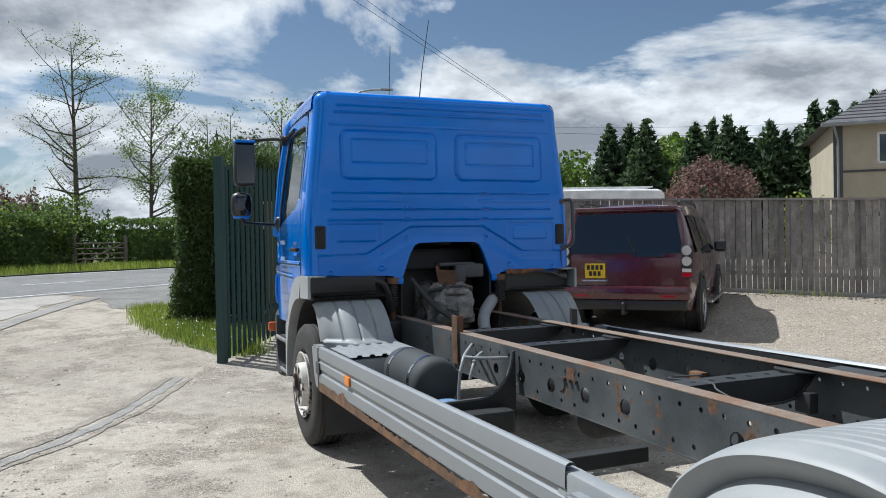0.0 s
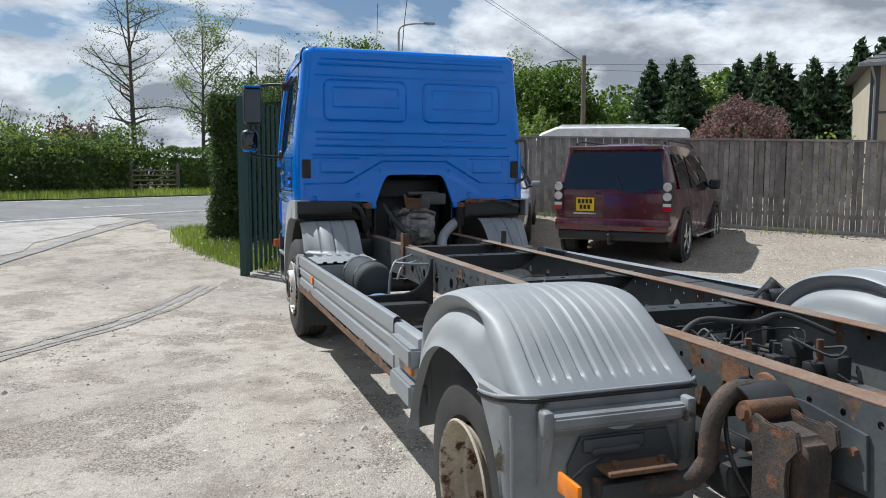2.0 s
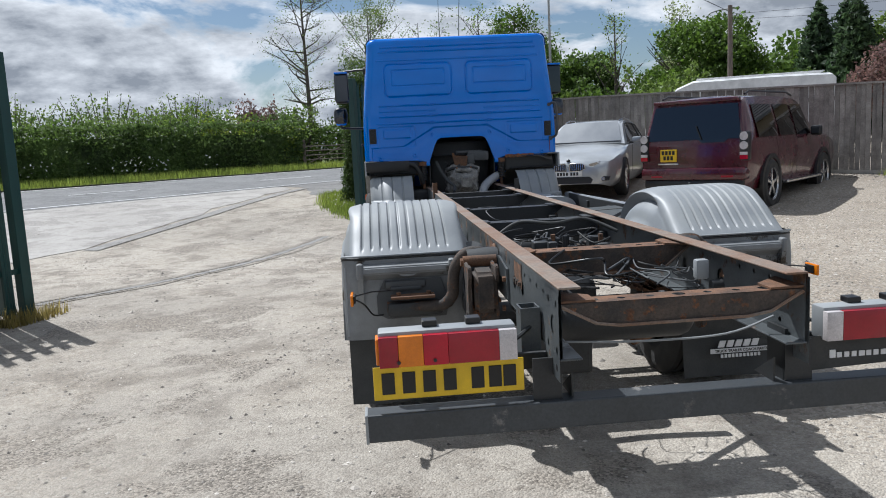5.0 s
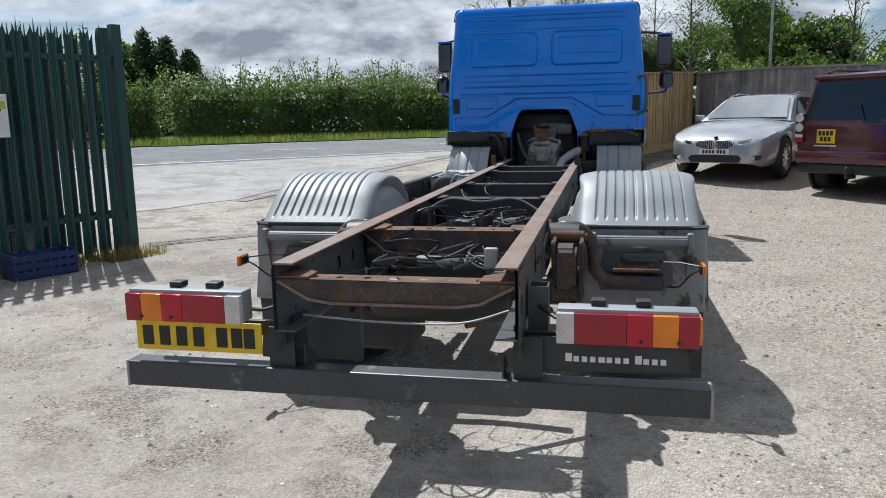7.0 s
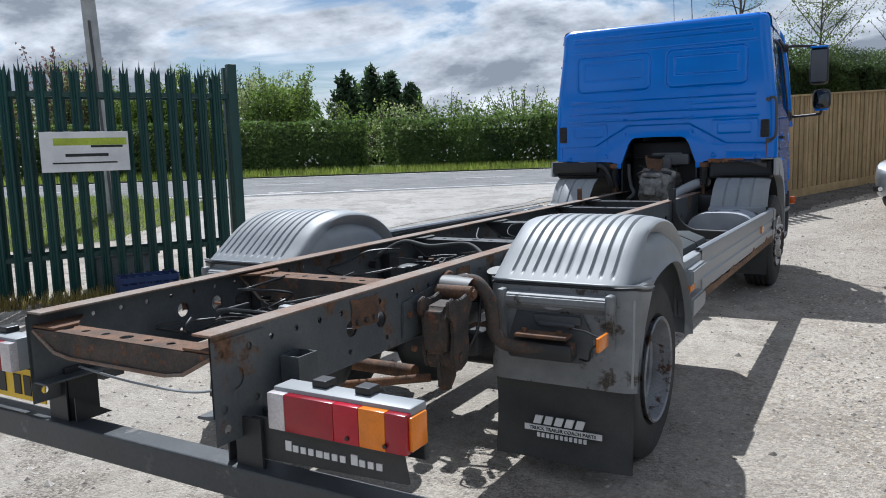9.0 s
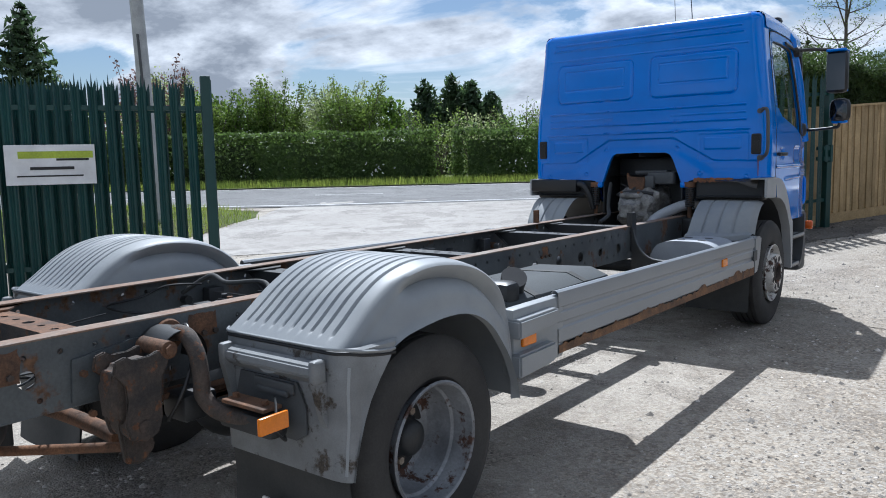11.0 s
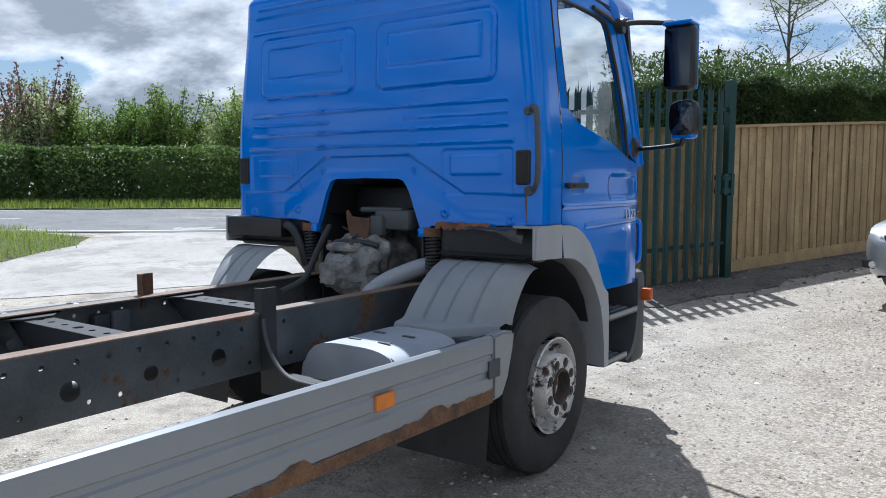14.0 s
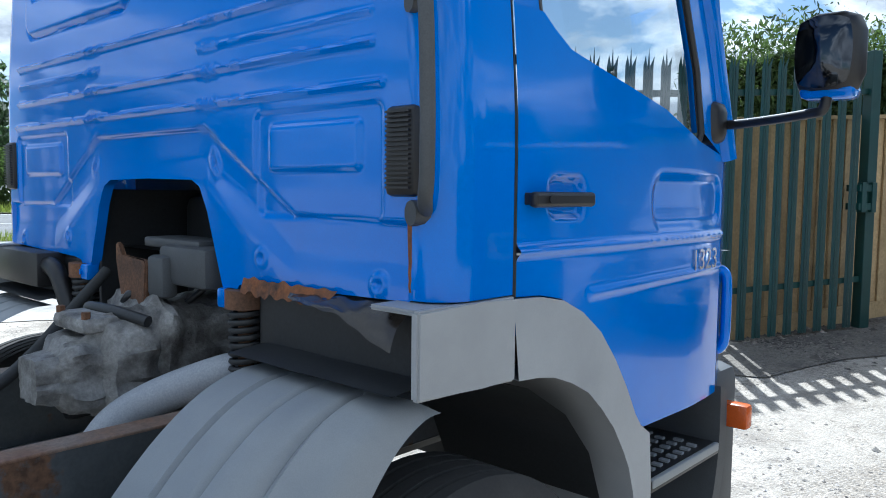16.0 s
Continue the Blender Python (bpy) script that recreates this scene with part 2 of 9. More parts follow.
def glass(name, tint, rough=0.02, ior=1.7):
    m = bpy.data.materials.new(name)
    m.use_nodes = True
    nt = m.node_tree
    nt.nodes.clear()
    out = nt.nodes.new("ShaderNodeOutputMaterial")
    mx = nt.nodes.new("ShaderNodeMixShader")
    tr = nt.nodes.new("ShaderNodeBsdfTransparent")
    tr.inputs["Color"].default_value = (*tint, 1)
    gl = nt.nodes.new("ShaderNodeBsdfGlossy")
    gl.inputs["Roughness"].default_value = rough
    fr = nt.nodes.new("ShaderNodeFresnel")
    fr.inputs["IOR"].default_value = ior
    nt.links.new(fr.outputs[0], mx.inputs[0])
    nt.links.new(tr.outputs[0], mx.inputs[1])
    nt.links.new(gl.outputs[0], mx.inputs[2])
    nt.links.new(mx.outputs[0], out.inputs["Surface"])
    return m


M_GLASS = glass("window_glass", (0.90, 0.93, 0.93), ior=1.5)
M_TINT = glass("dark_window_glass", (0.03, 0.03, 0.035), ior=2.1)
M_SCREEN = glass("sky_reflecting_glass", (0.05, 0.05, 0.055), ior=3.6)
M_MIRROR = material("mirror_glass", (0.08, 0.085, 0.095), 0.03, metal=1.0, bump=0, spread=0.02, scale=1)


# mesh helpers
def link(name, bm, mat, parent=None, label="", smooth=None, at=None):
    me = bpy.data.meshes.new(name)
    bmesh.ops.recalc_face_normals(bm, faces=bm.faces)
    if smooth is not None:
        lim = math.cos(radians(smooth))
        for f in bm.faces:
            f.smooth = True
        for e in bm.edges:
            if len(e.link_faces) == 2 and e.link_faces[0].normal.dot(e.link_faces[1].normal) < lim:
                e.smooth = False
    bm.to_mesh(me)
    bm.free()
    for m in (mat if isinstance(mat, (list, tuple)) else [mat]):
        me.materials.append(m)
    ob = new(name, me)
    if parent:
        ob.parent = parent
    if label:
        ob["label"] = label
    if at is not None:
        ob.matrix_basis = at
    return ob


def part(name, bm, mat, parent, label="", smooth=None, at=None):
    return link(name, bm, mat, parent, label, smooth, at)


def thing(name, label, category, at=None, group="", kind=""):
    ob = new(name)
    ob.empty_display_size = 0.2
    if at is not None:
        ob.matrix_basis = at
    return tagged(ob, label, category, group, kind)


def box(bm, x0, x1, y0, y1, z0, z1, bevel=0.0, m=None):
    c = Vector(((x0 + x1) / 2, (y0 + y1) / 2, (z0 + z1) / 2))
    mat = Matrix.Translation(c) @ Matrix.Diagonal((abs(x1 - x0), abs(y1 - y0), abs(z1 - z0), 1))
    r = bmesh.ops.create_cube(bm, size=1.0, matrix=mat)
    vs = r["verts"]
    if bevel:
        es = list({e for v in vs for e in v.link_edges})
        r = bmesh.ops.bevel(bm, geom=es, offset=bevel, segments=2, profile=0.5, affect="EDGES")
        vs = list({v for f in r["faces"] for v in f.verts} | {v for v in vs if v.is_valid})
    if m is not None:
        bmesh.ops.transform(bm, matrix=m, verts=vs)
    return vs


def rod(bm, p0, p1, r0, r1=None, n=10, caps=True):
    p0, p1 = Vector(p0), Vector(p1)
    d = p1 - p0
    m = Matrix.Translation((p0 + p1) / 2) @ d.to_track_quat("Z", "Y").to_matrix().to_4x4()
    bmesh.ops.create_cone(bm, cap_ends=caps, segments=n, radius1=r0, radius2=r0 if r1 is None else r1, depth=d.length, matrix=m)


def tube(bm, pts, r, n=8):
    """A round tube along points; r may be a list."""
    pts = [Vector(p) for p in pts]
    rs = r if isinstance(r, (list, tuple)) else [r] * len(pts)
    rings, up = [], None
    for i, p in enumerate(pts):
        d = (pts[min(i + 1, len(pts) - 1)] - pts[max(i - 1, 0)]).normalized()
        if up is None:
            up = d.orthogonal().normalized()
        up = (up - d * up.dot(d)).normalized()
        side = d.cross(up)
        rings.append([bm.verts.new(p + (up * math.cos(a) + side * math.sin(a)) * rs[i]) for a in [2 * math.pi * k / n for k in range(n)]])
    for a, b in zip(rings, rings[1:]):
        for k in range(n):
            bm.faces.new((a[k], a[(k + 1) % n], b[(k + 1) % n], b[k]))
    bm.faces.new(rings[0][::-1])
    bm.faces.new(rings[-1])


def smooth_path(pts, steps=6):
    """A rounded path through points."""
    pts = [Vector(p) for p in pts]
    out = []
    for i in range(len(pts) - 1):
        p0, p1, p2, p3 = pts[max(i - 1, 0)], pts[i], pts[i + 1], pts[min(i + 2, len(pts) - 1)]
        for k in range(steps):
            t = k / steps
            out.append(0.5 * ((2 * p1) + (p2 - p0) * t + (2 * p0 - 5 * p1 + 4 * p2 - p3) * t * t + (3 * p1 - p0 - 3 * p2 + p3) * t ** 3))
    out.append(pts[-1])
    return out


def lathe(bm, profile, n=32, m=None, closed=False):
    """Turns (radius, along) pairs round the x axis."""
    rings = []
    for r, h in profile:
        rings.append([bm.verts.new((h, r * math.cos(a), r * math.sin(a))) for a in [2 * math.pi * k / n for k in range(n)]])
    pairs = list(zip(rings, rings[1:])) + ([(rings[-1], rings[0])] if closed else [])
    for a, b in pairs:
        for k in range(n):
            bm.faces.new((a[k], a[(k + 1) % n], b[(k + 1) % n], b[k]))
    if m is not None:
        bmesh.ops.transform(bm, matrix=m, verts=[v for r in rings for v in r])


def prism(bm, pts, axis, a, b):
    """A flat outline pushed along an axis from a to b. pts are the other two coordinates in order."""
    def at(p, h):
        q = list(p)
        q.insert("xyz".index(axis), h)
        return bm.verts.new(q)
    lo, hi = [at(p, a) for p in pts], [at(p, b) for p in pts]
    n = len(pts)
    bm.faces.new(lo[::-1])
    bm.faces.new(hi)
    for i in range(n):
        bm.faces.new((lo[i], lo[(i + 1) % n], hi[(i + 1) % n], hi[i]))


def grid(bm, nu, nv, f):
    """A sheet of nu by nv quads, f(i, j) gives the places."""
    vs = [[bm.verts.new(f(i, j)) for j in range(nv + 1)] for i in range(nu + 1)]
    for i in range(nu):
        for j in range(nv):
            bm.faces.new((vs[i][j], vs[i + 1][j], vs[i + 1][j + 1], vs[i][j + 1]))
    return vs


def smoothstep(a, b, x):
    t = min(1.0, max(0.0, (x - a) / (b - a)))
    return t * t * (3 - 2 * t)


def lerp(pts, x):
    """Straight pieces through (x, y) pairs."""
    if x <= pts[0][0]:
        return pts[0][1]
    for (x0, y0), (x1, y1) in zip(pts, pts[1:]):
        if x <= x1:
            return y0 + (y1 - y0) * (x - x0) / (x1 - x0)
    return pts[-1][1]

# ground: a level yard that rises towards the road
ROAD_O, ROAD_D, ROAD_N = (-12.67, 16.6), (0.765, 0.644), (-0.644, 0.765)


def road_coords(x, y):
    rx, ry = x - ROAD_O[0], y - ROAD_O[1]
    return rx * ROAD_D[0] + ry * ROAD_D[1], rx * ROAD_N[0] + ry * ROAD_N[1]


def from_road(a, n):
    return ROAD_O[0] + a * ROAD_D[0] + n * ROAD_N[0], ROAD_O[1] + a * ROAD_D[1] + n * ROAD_N[1]


def gz(x, y):
    a, n = road_coords(x, y)
    w = 1 - smoothstep(-16, -6, n)
    s = 0.75 + 0.037 * min(n, -1.5) + 0.048 * max(-7, min(10, a)) * w - 0.03
    s -= 0.11 * math.exp(-((x - 4.6) ** 2 + (y - 3.6) ** 2) / 7.0)
    z = 0.5 * (s + math.sqrt(s * s + 0.006)) - 0.012
    mound = 0.36 * math.exp(-((x + 13.7) / 2.3) ** 2 - ((y - 1.5) / 2.3) ** 2)
    return max(0.0, z) + mound + 0.02 * max(0, min(n - 3, 40))


def sheet(name, xs, ys, mat, lift=0.0, keep=None, label="", category="", kind="structure", rough=0.0):
    verts, faces = [], []
    for y in ys:
        for x in xs:
            w = rough * (noise.noise((x * 1.3, y * 1.3, 0)) + 0.4 * noise.noise((x * 4, y * 4, 3))) if rough else 0
            verts.append((x, y, gz(x, y) + lift + w))
    nx = len(xs)
    for j in range(len(ys) - 1):
        for i in range(nx - 1):
            if keep is None or keep((xs[i] + xs[i + 1]) / 2, (ys[j] + ys[j + 1]) / 2):
                faces.append((j * nx + i, j * nx + i + 1, (j + 1) * nx + i + 1, (j + 1) * nx + i))
    me = bpy.data.meshes.new(name)
    me.from_pydata(verts, [], faces)
    for p in me.polygons:
        p.use_smooth = True
    me.materials.append(mat)
    return tagged(new(name, me), label, category, kind=kind)


def ground_material(name, pale, mid, dark, stone_scale=110.0, bump=0.35, gravel=0.3, chips=False):
    m = bpy.data.materials.new(name)
    m.use_nodes = True
    nt = m.node_tree
    b = nt.nodes["Principled BSDF"]
    b.inputs["Roughness"].default_value = 0.92
    b.inputs["Specular IOR Level"].default_value = 0.2
    tc = nt.nodes.new("ShaderNodeTexCoord")

    def nz(sc, detail=7.0, ro=0.62, dist=0.0):
        n = nt.nodes.new("ShaderNodeTexNoise")
        n.inputs["Scale"].default_value, n.inputs["Detail"].default_value = sc, detail
        n.inputs["Roughness"].default_value, n.inputs["Distortion"].default_value = ro, dist
        nt.links.new(tc.outputs["Object"], n.inputs["Vector"])
        return n.outputs["Fac"]

    def rng(s, a, c, lo=0.0, hi=1.0):
        n = nt.nodes.new("ShaderNodeMapRange")
        for k, v in (("From Min", a), ("From Max", c), ("To Min", lo), ("To Max", hi)):
            n.inputs[k].default_value = v
        nt.links.new(s, n.inputs["Value"])
        return n.outputs[0]

    def mx(f, a, c, kind="MIX"):
        n = nt.nodes.new("ShaderNodeMix")
        n.data_type, n.blend_type = "RGBA", kind
        for sock, v in (("Factor", f), ("A", a), ("B", c)):
            if isinstance(v, tuple):
                n.inputs[sock].default_value = (*v, 1)
            elif isinstance(v, (int, float)):
                n.inputs[sock].default_value = v
            else:
                nt.links.new(v, n.inputs[sock])
        return n.outputs["Result"]

    col = mx(rng(nz(0.35, 6, 0.6, 0.6), 0.42, 0.58), mid, pale)
    col = mx(rng(nz(1.7, 8, 0.68), 0.50, 0.66, 0, 0.9), col, dark)
    col = mx(rng(nz(7.0, 6, 0.7), 0.50, 0.70, 0, 0.7), col, dark)
    stone = nt.nodes.new("ShaderNodeTexVoronoi")
    stone.inputs["Scale"].default_value = stone_scale
    nt.links.new(tc.outputs["Object"], stone.inputs["Vector"])
    hue = nt.nodes.new("ShaderNodeSeparateColor")
    nt.links.new(stone.outputs["Color"], hue.inputs[0])
    # bare, closed surface between patches of open aggregate
    bare = rng(nz(1.15, 9, 0.66, 0.4), 0.535, 0.575)
    if chips:
        side = nt.nodes.new("ShaderNodeSeparateXYZ")
        nt.links.new(tc.outputs["Object"], side.inputs[0])
        worn = nt.nodes.new("ShaderNodeMath")
        worn.operation = "MULTIPLY"
        nt.links.new(bare, worn.inputs[0])
        nt.links.new(rng(side.outputs["X"], 0.2, 2.2, 1.0, 0.25), worn.inputs[1])
        bare = worn.outputs[0]
    col = mx(bare, col, mx(0.72, col, dark))
    grit = mx(1.0, col, rng(hue.outputs[0], 0, 1, 1 - gravel * 1.5, 1 + gravel * 1.7), "MULTIPLY")
    col = mx(1.0, col, rng(hue.outputs[0], 0, 1, 1 - gravel * 0.5, 1 + gravel * 0.5), "MULTIPLY")
    col = mx(bare, col, grit)
    col = mx(1.0, col, rng(nz(140, 3), 0.3, 0.7, 0.86, 1.14), "MULTIPLY")
    # scattered dark specks
    fleck = nt.nodes.new("ShaderNodeTexVoronoi")
    fleck.inputs["Scale"].default_value = 17.0
    nt.links.new(tc.outputs["Object"], fleck.inputs["Vector"])
    col = mx(rng(fleck.outputs["Distance"], 0.05, 0.10, 0.55, 0.0), col, dark)
    if chips:
        # loose chippings lie thick on the side by the fences and in drifts elsewhere
        axes = nt.nodes.new("ShaderNodeSeparateXYZ")
        nt.links.new(tc.outputs["Object"], axes.inputs[0])
        drift = nt.nodes.new("ShaderNodeMath")
        drift.operation = "ADD"
        nt.links.new(rng(axes.outputs["X"], 0.3, 2.6, 0.0, 0.92), drift.inputs[0])
        nt.links.new(rng(nz(0.8, 6, 0.65), 0.45, 0.75, 0.0, 0.6), drift.inputs[1])
        chip = nt.nodes.new("ShaderNodeTexVoronoi")
        chip.inputs["Scale"].default_value = 54.0
        nt.links.new(tc.outputs["Object"], chip.inputs["Vector"])
        tint = nt.nodes.new("ShaderNodeSeparateColor")
        nt.links.new(chip.outputs["Color"], tint.inputs[0])
        stone_col = mx(rng(tint.outputs[1], 0.25, 0.85), (0.215, 0.178, 0.138), (0.475, 0.410, 0.330))
        stone_col = mx(rng(chip.outputs["Distance"], 0.40, 0.80, 0.0, 0.55), stone_col, (0.20, 0.17, 0.14))
        pick = nt.nodes.new("ShaderNodeMath")
        pick.operation = "MULTIPLY"
        nt.links.new(drift.outputs[0], pick.inputs[0])
        nt.links.new(rng(tint.outputs[2], 0.25, 0.60, 0.15, 1.0), pick.inputs[1])
        pick.use_clamp = True
        col = mx(pick.outputs[0], col, stone_col)
    nt.links.new(col, b.inputs["Base Color"])
    hgt = nt.nodes.new("ShaderNodeMath")
    hgt.operation = "ADD"
    nt.links.new(rng(stone.outputs["Distance"], 0, 0.7, 1, 0), hgt.inputs[0])
    nt.links.new(nz(22, 6), hgt.inputs[1])
    bp = nt.nodes.new("ShaderNodeBump")
    bp.inputs["Strength"].default_value, bp.inputs["Distance"].default_value = bump, 0.02
    nt.links.new(hgt.outputs[0], bp.inputs["Height"])
    nt.links.new(bp.outputs[0], b.inputs["Normal"])
    return m


M_YARD = ground_material("compacted_stone_yard", (0.43, 0.39, 0.335), (0.35, 0.318, 0.275), (0.215, 0.19, 0.162), 95.0, 0.45, 0.32, chips=True)
M_PALE = ground_material("worn_pale_concrete", (0.40, 0.38, 0.355), (0.355, 0.335, 0.312), (0.26, 0.245, 0.228), 90, 0.25, 0.18)
M_ROAD = ground_material("asphalt_road", (0.215, 0.215, 0.215), (0.185, 0.185, 0.185), (0.15, 0.15, 0.15), 70, 0.2, 0.25)
M_JOINT = ground_material("worn_tar_joint", (0.30, 0.29, 0.275), (0.265, 0.255, 0.24), (0.21, 0.20, 0.19), 70, 0.3, 0.25)
M_TAR = ground_material("grey_apron_asphalt", (0.24, 0.235, 0.225), (0.20, 0.195, 0.19), (0.15, 0.145, 0.14), 70, 0.3, 0.3)
M_TRENCH = ground_material("filled_trench", (0.31, 0.28, 0.24), (0.27, 0.245, 0.21), (0.20, 0.178, 0.152), 60, 0.5, 0.4)
M_SOIL = ground_material("rough_grass_soil", (0.10, 0.13, 0.035), (0.08, 0.105, 0.03), (0.07, 0.065, 0.035), 30, 0.8, 0.4)


def spaced(lo, hi, near_lo, near_hi, step):
    mid = list(np.arange(near_lo, near_hi + step / 2, step))
    out, d, x = [], step, near_lo
    while x > lo:
        d *= 1.35
        x -= d
        out.append(x)
    right, d, x = [], step, near_hi
    while x < hi:
        d *= 1.35
        x += d
        right.append(x)
    return out[::-1] + [float(v) for v in mid] + right


sheet("ground", spaced(-900, 900, -14, 14, 0.5), spaced(-900, 900, -12, 16, 0.5), M_YARD,
      label="pale compacted stone yard ground with loose gravel", category="ground")


def strip(name, a0, a1, n0, n1, da, dn, mat, lift, label, category, edge=0.0):
    """A band of ground along the road."""
    na, nn = max(1, round((a1 - a0) / da)), max(1, round((n1 - n0) / dn))
    bm = bmesh.new()

    def at(i, j):
        a = a0 + (a1 - a0) * i / na
        n = n0 + (n1 - n0) * j / nn
        if edge and j in (0, nn):
            n += edge * noise.noise((a * 0.7, j, 5.0))
        x, y = from_road(a, n)
        return x, y, gz(x, y) + lift
    grid(bm, na, nn, at)
    ob = link(name, bm, mat, smooth=60)
    return tagged(ob, label, category, kind="structure")


strip("road", -90, 90, -8.3, -1.8, 2.0, 1.6, M_ROAD, 0.012, "grey asphalt country road with faded markings", "road")
strip("verge", -90, 90, -1.8, 0.6, 0.8, 0.6, M_SOIL, 0.05, "grassy roadside verge below the hedge", "verge", 0.3)
strip("field", -120, 160, 0.6, 200, 8.0, 8.0, M_SOIL, 0.02, "green field behind the roadside hedge", "field")
for k, (n0, n1) in enumerate(((-2.15, -2.03), (-8.05, -7.93))):
    strip("road_edge_line", -90, 90, n0, n1, 2.0, 0.2, M_WHITE, 0.018, "worn white road edge line", "road marking")
for k in range(-8, 9):
    strip("road_centre_line", k * 6.0, k * 6.0 + 2.0, -5.1, -5.0, 1.0, 0.2, M_WHITE, 0.018, "worn white dashed centre line", "road marking")


def inside(pts, x, y):
    hit = False
    for (x0, y0), (x1, y1) in zip(pts, pts[1:] + pts[:1]):
        if (y0 > y) != (y1 > y) and x < x0 + (y - y0) * (x1 - x0) / (y1 - y0):
            hit = not hit
    return hit


def patch(name, pts, mat, lift, label, category, step=0.4, border=0.0):
    """A flat patch of ground inside an outline, its border wavering."""
    bm = bmesh.new()
    loop = []
    for (x0, y0), (x1, y1) in zip(pts, pts[1:] + pts[:1]):
        k = max(1, int(math.hypot(x1 - x0, y1 - y0) / step))
        for i in range(k):
            t = i / k
            x, y = x0 + (x1 - x0) * t, y0 + (y1 - y0) * t
            x += border * noise.noise((x * 1.1, y * 1.1, 1.0))
            y += border * noise.noise((x * 1.1, y * 1.1, 7.0))
            loop.append(bm.verts.new((x, y, 0)))
    bm.faces.new(loop)
    bmesh.ops.triangulate(bm, faces=bm.faces)
    for _ in range(3):
        es = [e for e in bm.edges if e.calc_length() > step * 3]
        if es:
            bmesh.ops.subdivide_edges(bm, edges=es, cuts=2)
            bmesh.ops.triangulate(bm, faces=bm.faces)
    for v in bm.verts:
        v.co.z = gz(v.co.x, v.co.y) + lift
    bm.normal_update()
    bmesh.ops.reverse_faces(bm, faces=[f for f in bm.faces if f.normal.z < 0])
    ob = link(name, bm, mat, smooth=60)
    return tagged(ob, label, category, kind="structure")


def ribbon(name, line, width, mat, lift, label, category, seed=0.0):
    """A narrow ragged band of ground along a line."""
    path = []
    for p, q in zip(line, line[1:]):
        n = max(1, int(math.hypot(q[0] - p[0], q[1] - p[1]) / 0.05))
        path += [(p[0] + (q[0] - p[0]) * i / n, p[1] + (q[1] - p[1]) * i / n) for i in range(n)]
    bm = bmesh.new()

    def at(i, j):
        x, y = path[i]
        a, b = path[max(0, i - 4)], path[min(len(path) - 1, i + 4)]
        d = Vector((b[0] - a[0], b[1] - a[1])).normalized()
        w = width * (0.5 - j / 2) * (1 + 0.8 * noise.noise((i * 0.35, j * 4.0, seed))) + 0.05 * noise.noise((i * 0.06, 1.0, seed))
        x, y = x - d.y * w, y + d.x * w
        return x, y, gz(x, y) + lift
    grid(bm, len(path) - 1, 2, at)
    bm.normal_update()
    bmesh.ops.reverse_faces(bm, faces=[f for f in bm.faces if f.normal.z < 0])
    return tagged(link(name, bm, mat, smooth=60), label, category, kind="structure")


# the lorry: chassis cab, rear at -y, cab at +y
M_SILLRUST = material("blistered_rust", (0.24, 0.09, 0.03), 0.85, dark=(0.05, 0.03, 0.022), scale=16, fine=120, bump=0.5, depth=0.003, spread=0.4)
M_BROWN = material("glossy_dark_brown_plastic", (0.035, 0.028, 0.022), 0.22, dark=(0.02, 0.017, 0.014), scale=5, fine=60, bump=0.05)
truck = thing("lorry", "blue chassis cab lorry with bare rusty frame and grey mudguards", "lorry")
TW = 1.12


def cab_half(z):
    """Half the width of the cab at a height."""
    return TW - 0.095 * smoothstep(1.5, 2.7, z) ** 1.0


def ridge(d, w, h):
    return h * math.exp(-(d / w) ** 2)


def rrect(x, z, x0, x1, z0, z1, r):
    """Signed distance to a rounded rectangle."""
    cx, cz = (x0 + x1) / 2, (z0 + z1) / 2
    dx, dz = abs(x - cx) - (x1 - x0) / 2 + r, abs(z - cz) - (z1 - z0) / 2 + r
    return math.hypot(max(dx, 0), max(dz, 0)) + min(max(dx, dz), 0) - r


def seg(x, z, a, b):
    ax, az = a
    dx, dz = b[0] - ax, b[1] - az
    t = max(0, min(1, ((x - ax) * dx + (z - az) * dz) / (dx * dx + dz * dz)))
    return math.hypot(x - ax - dx * t, z - az - dz * t)


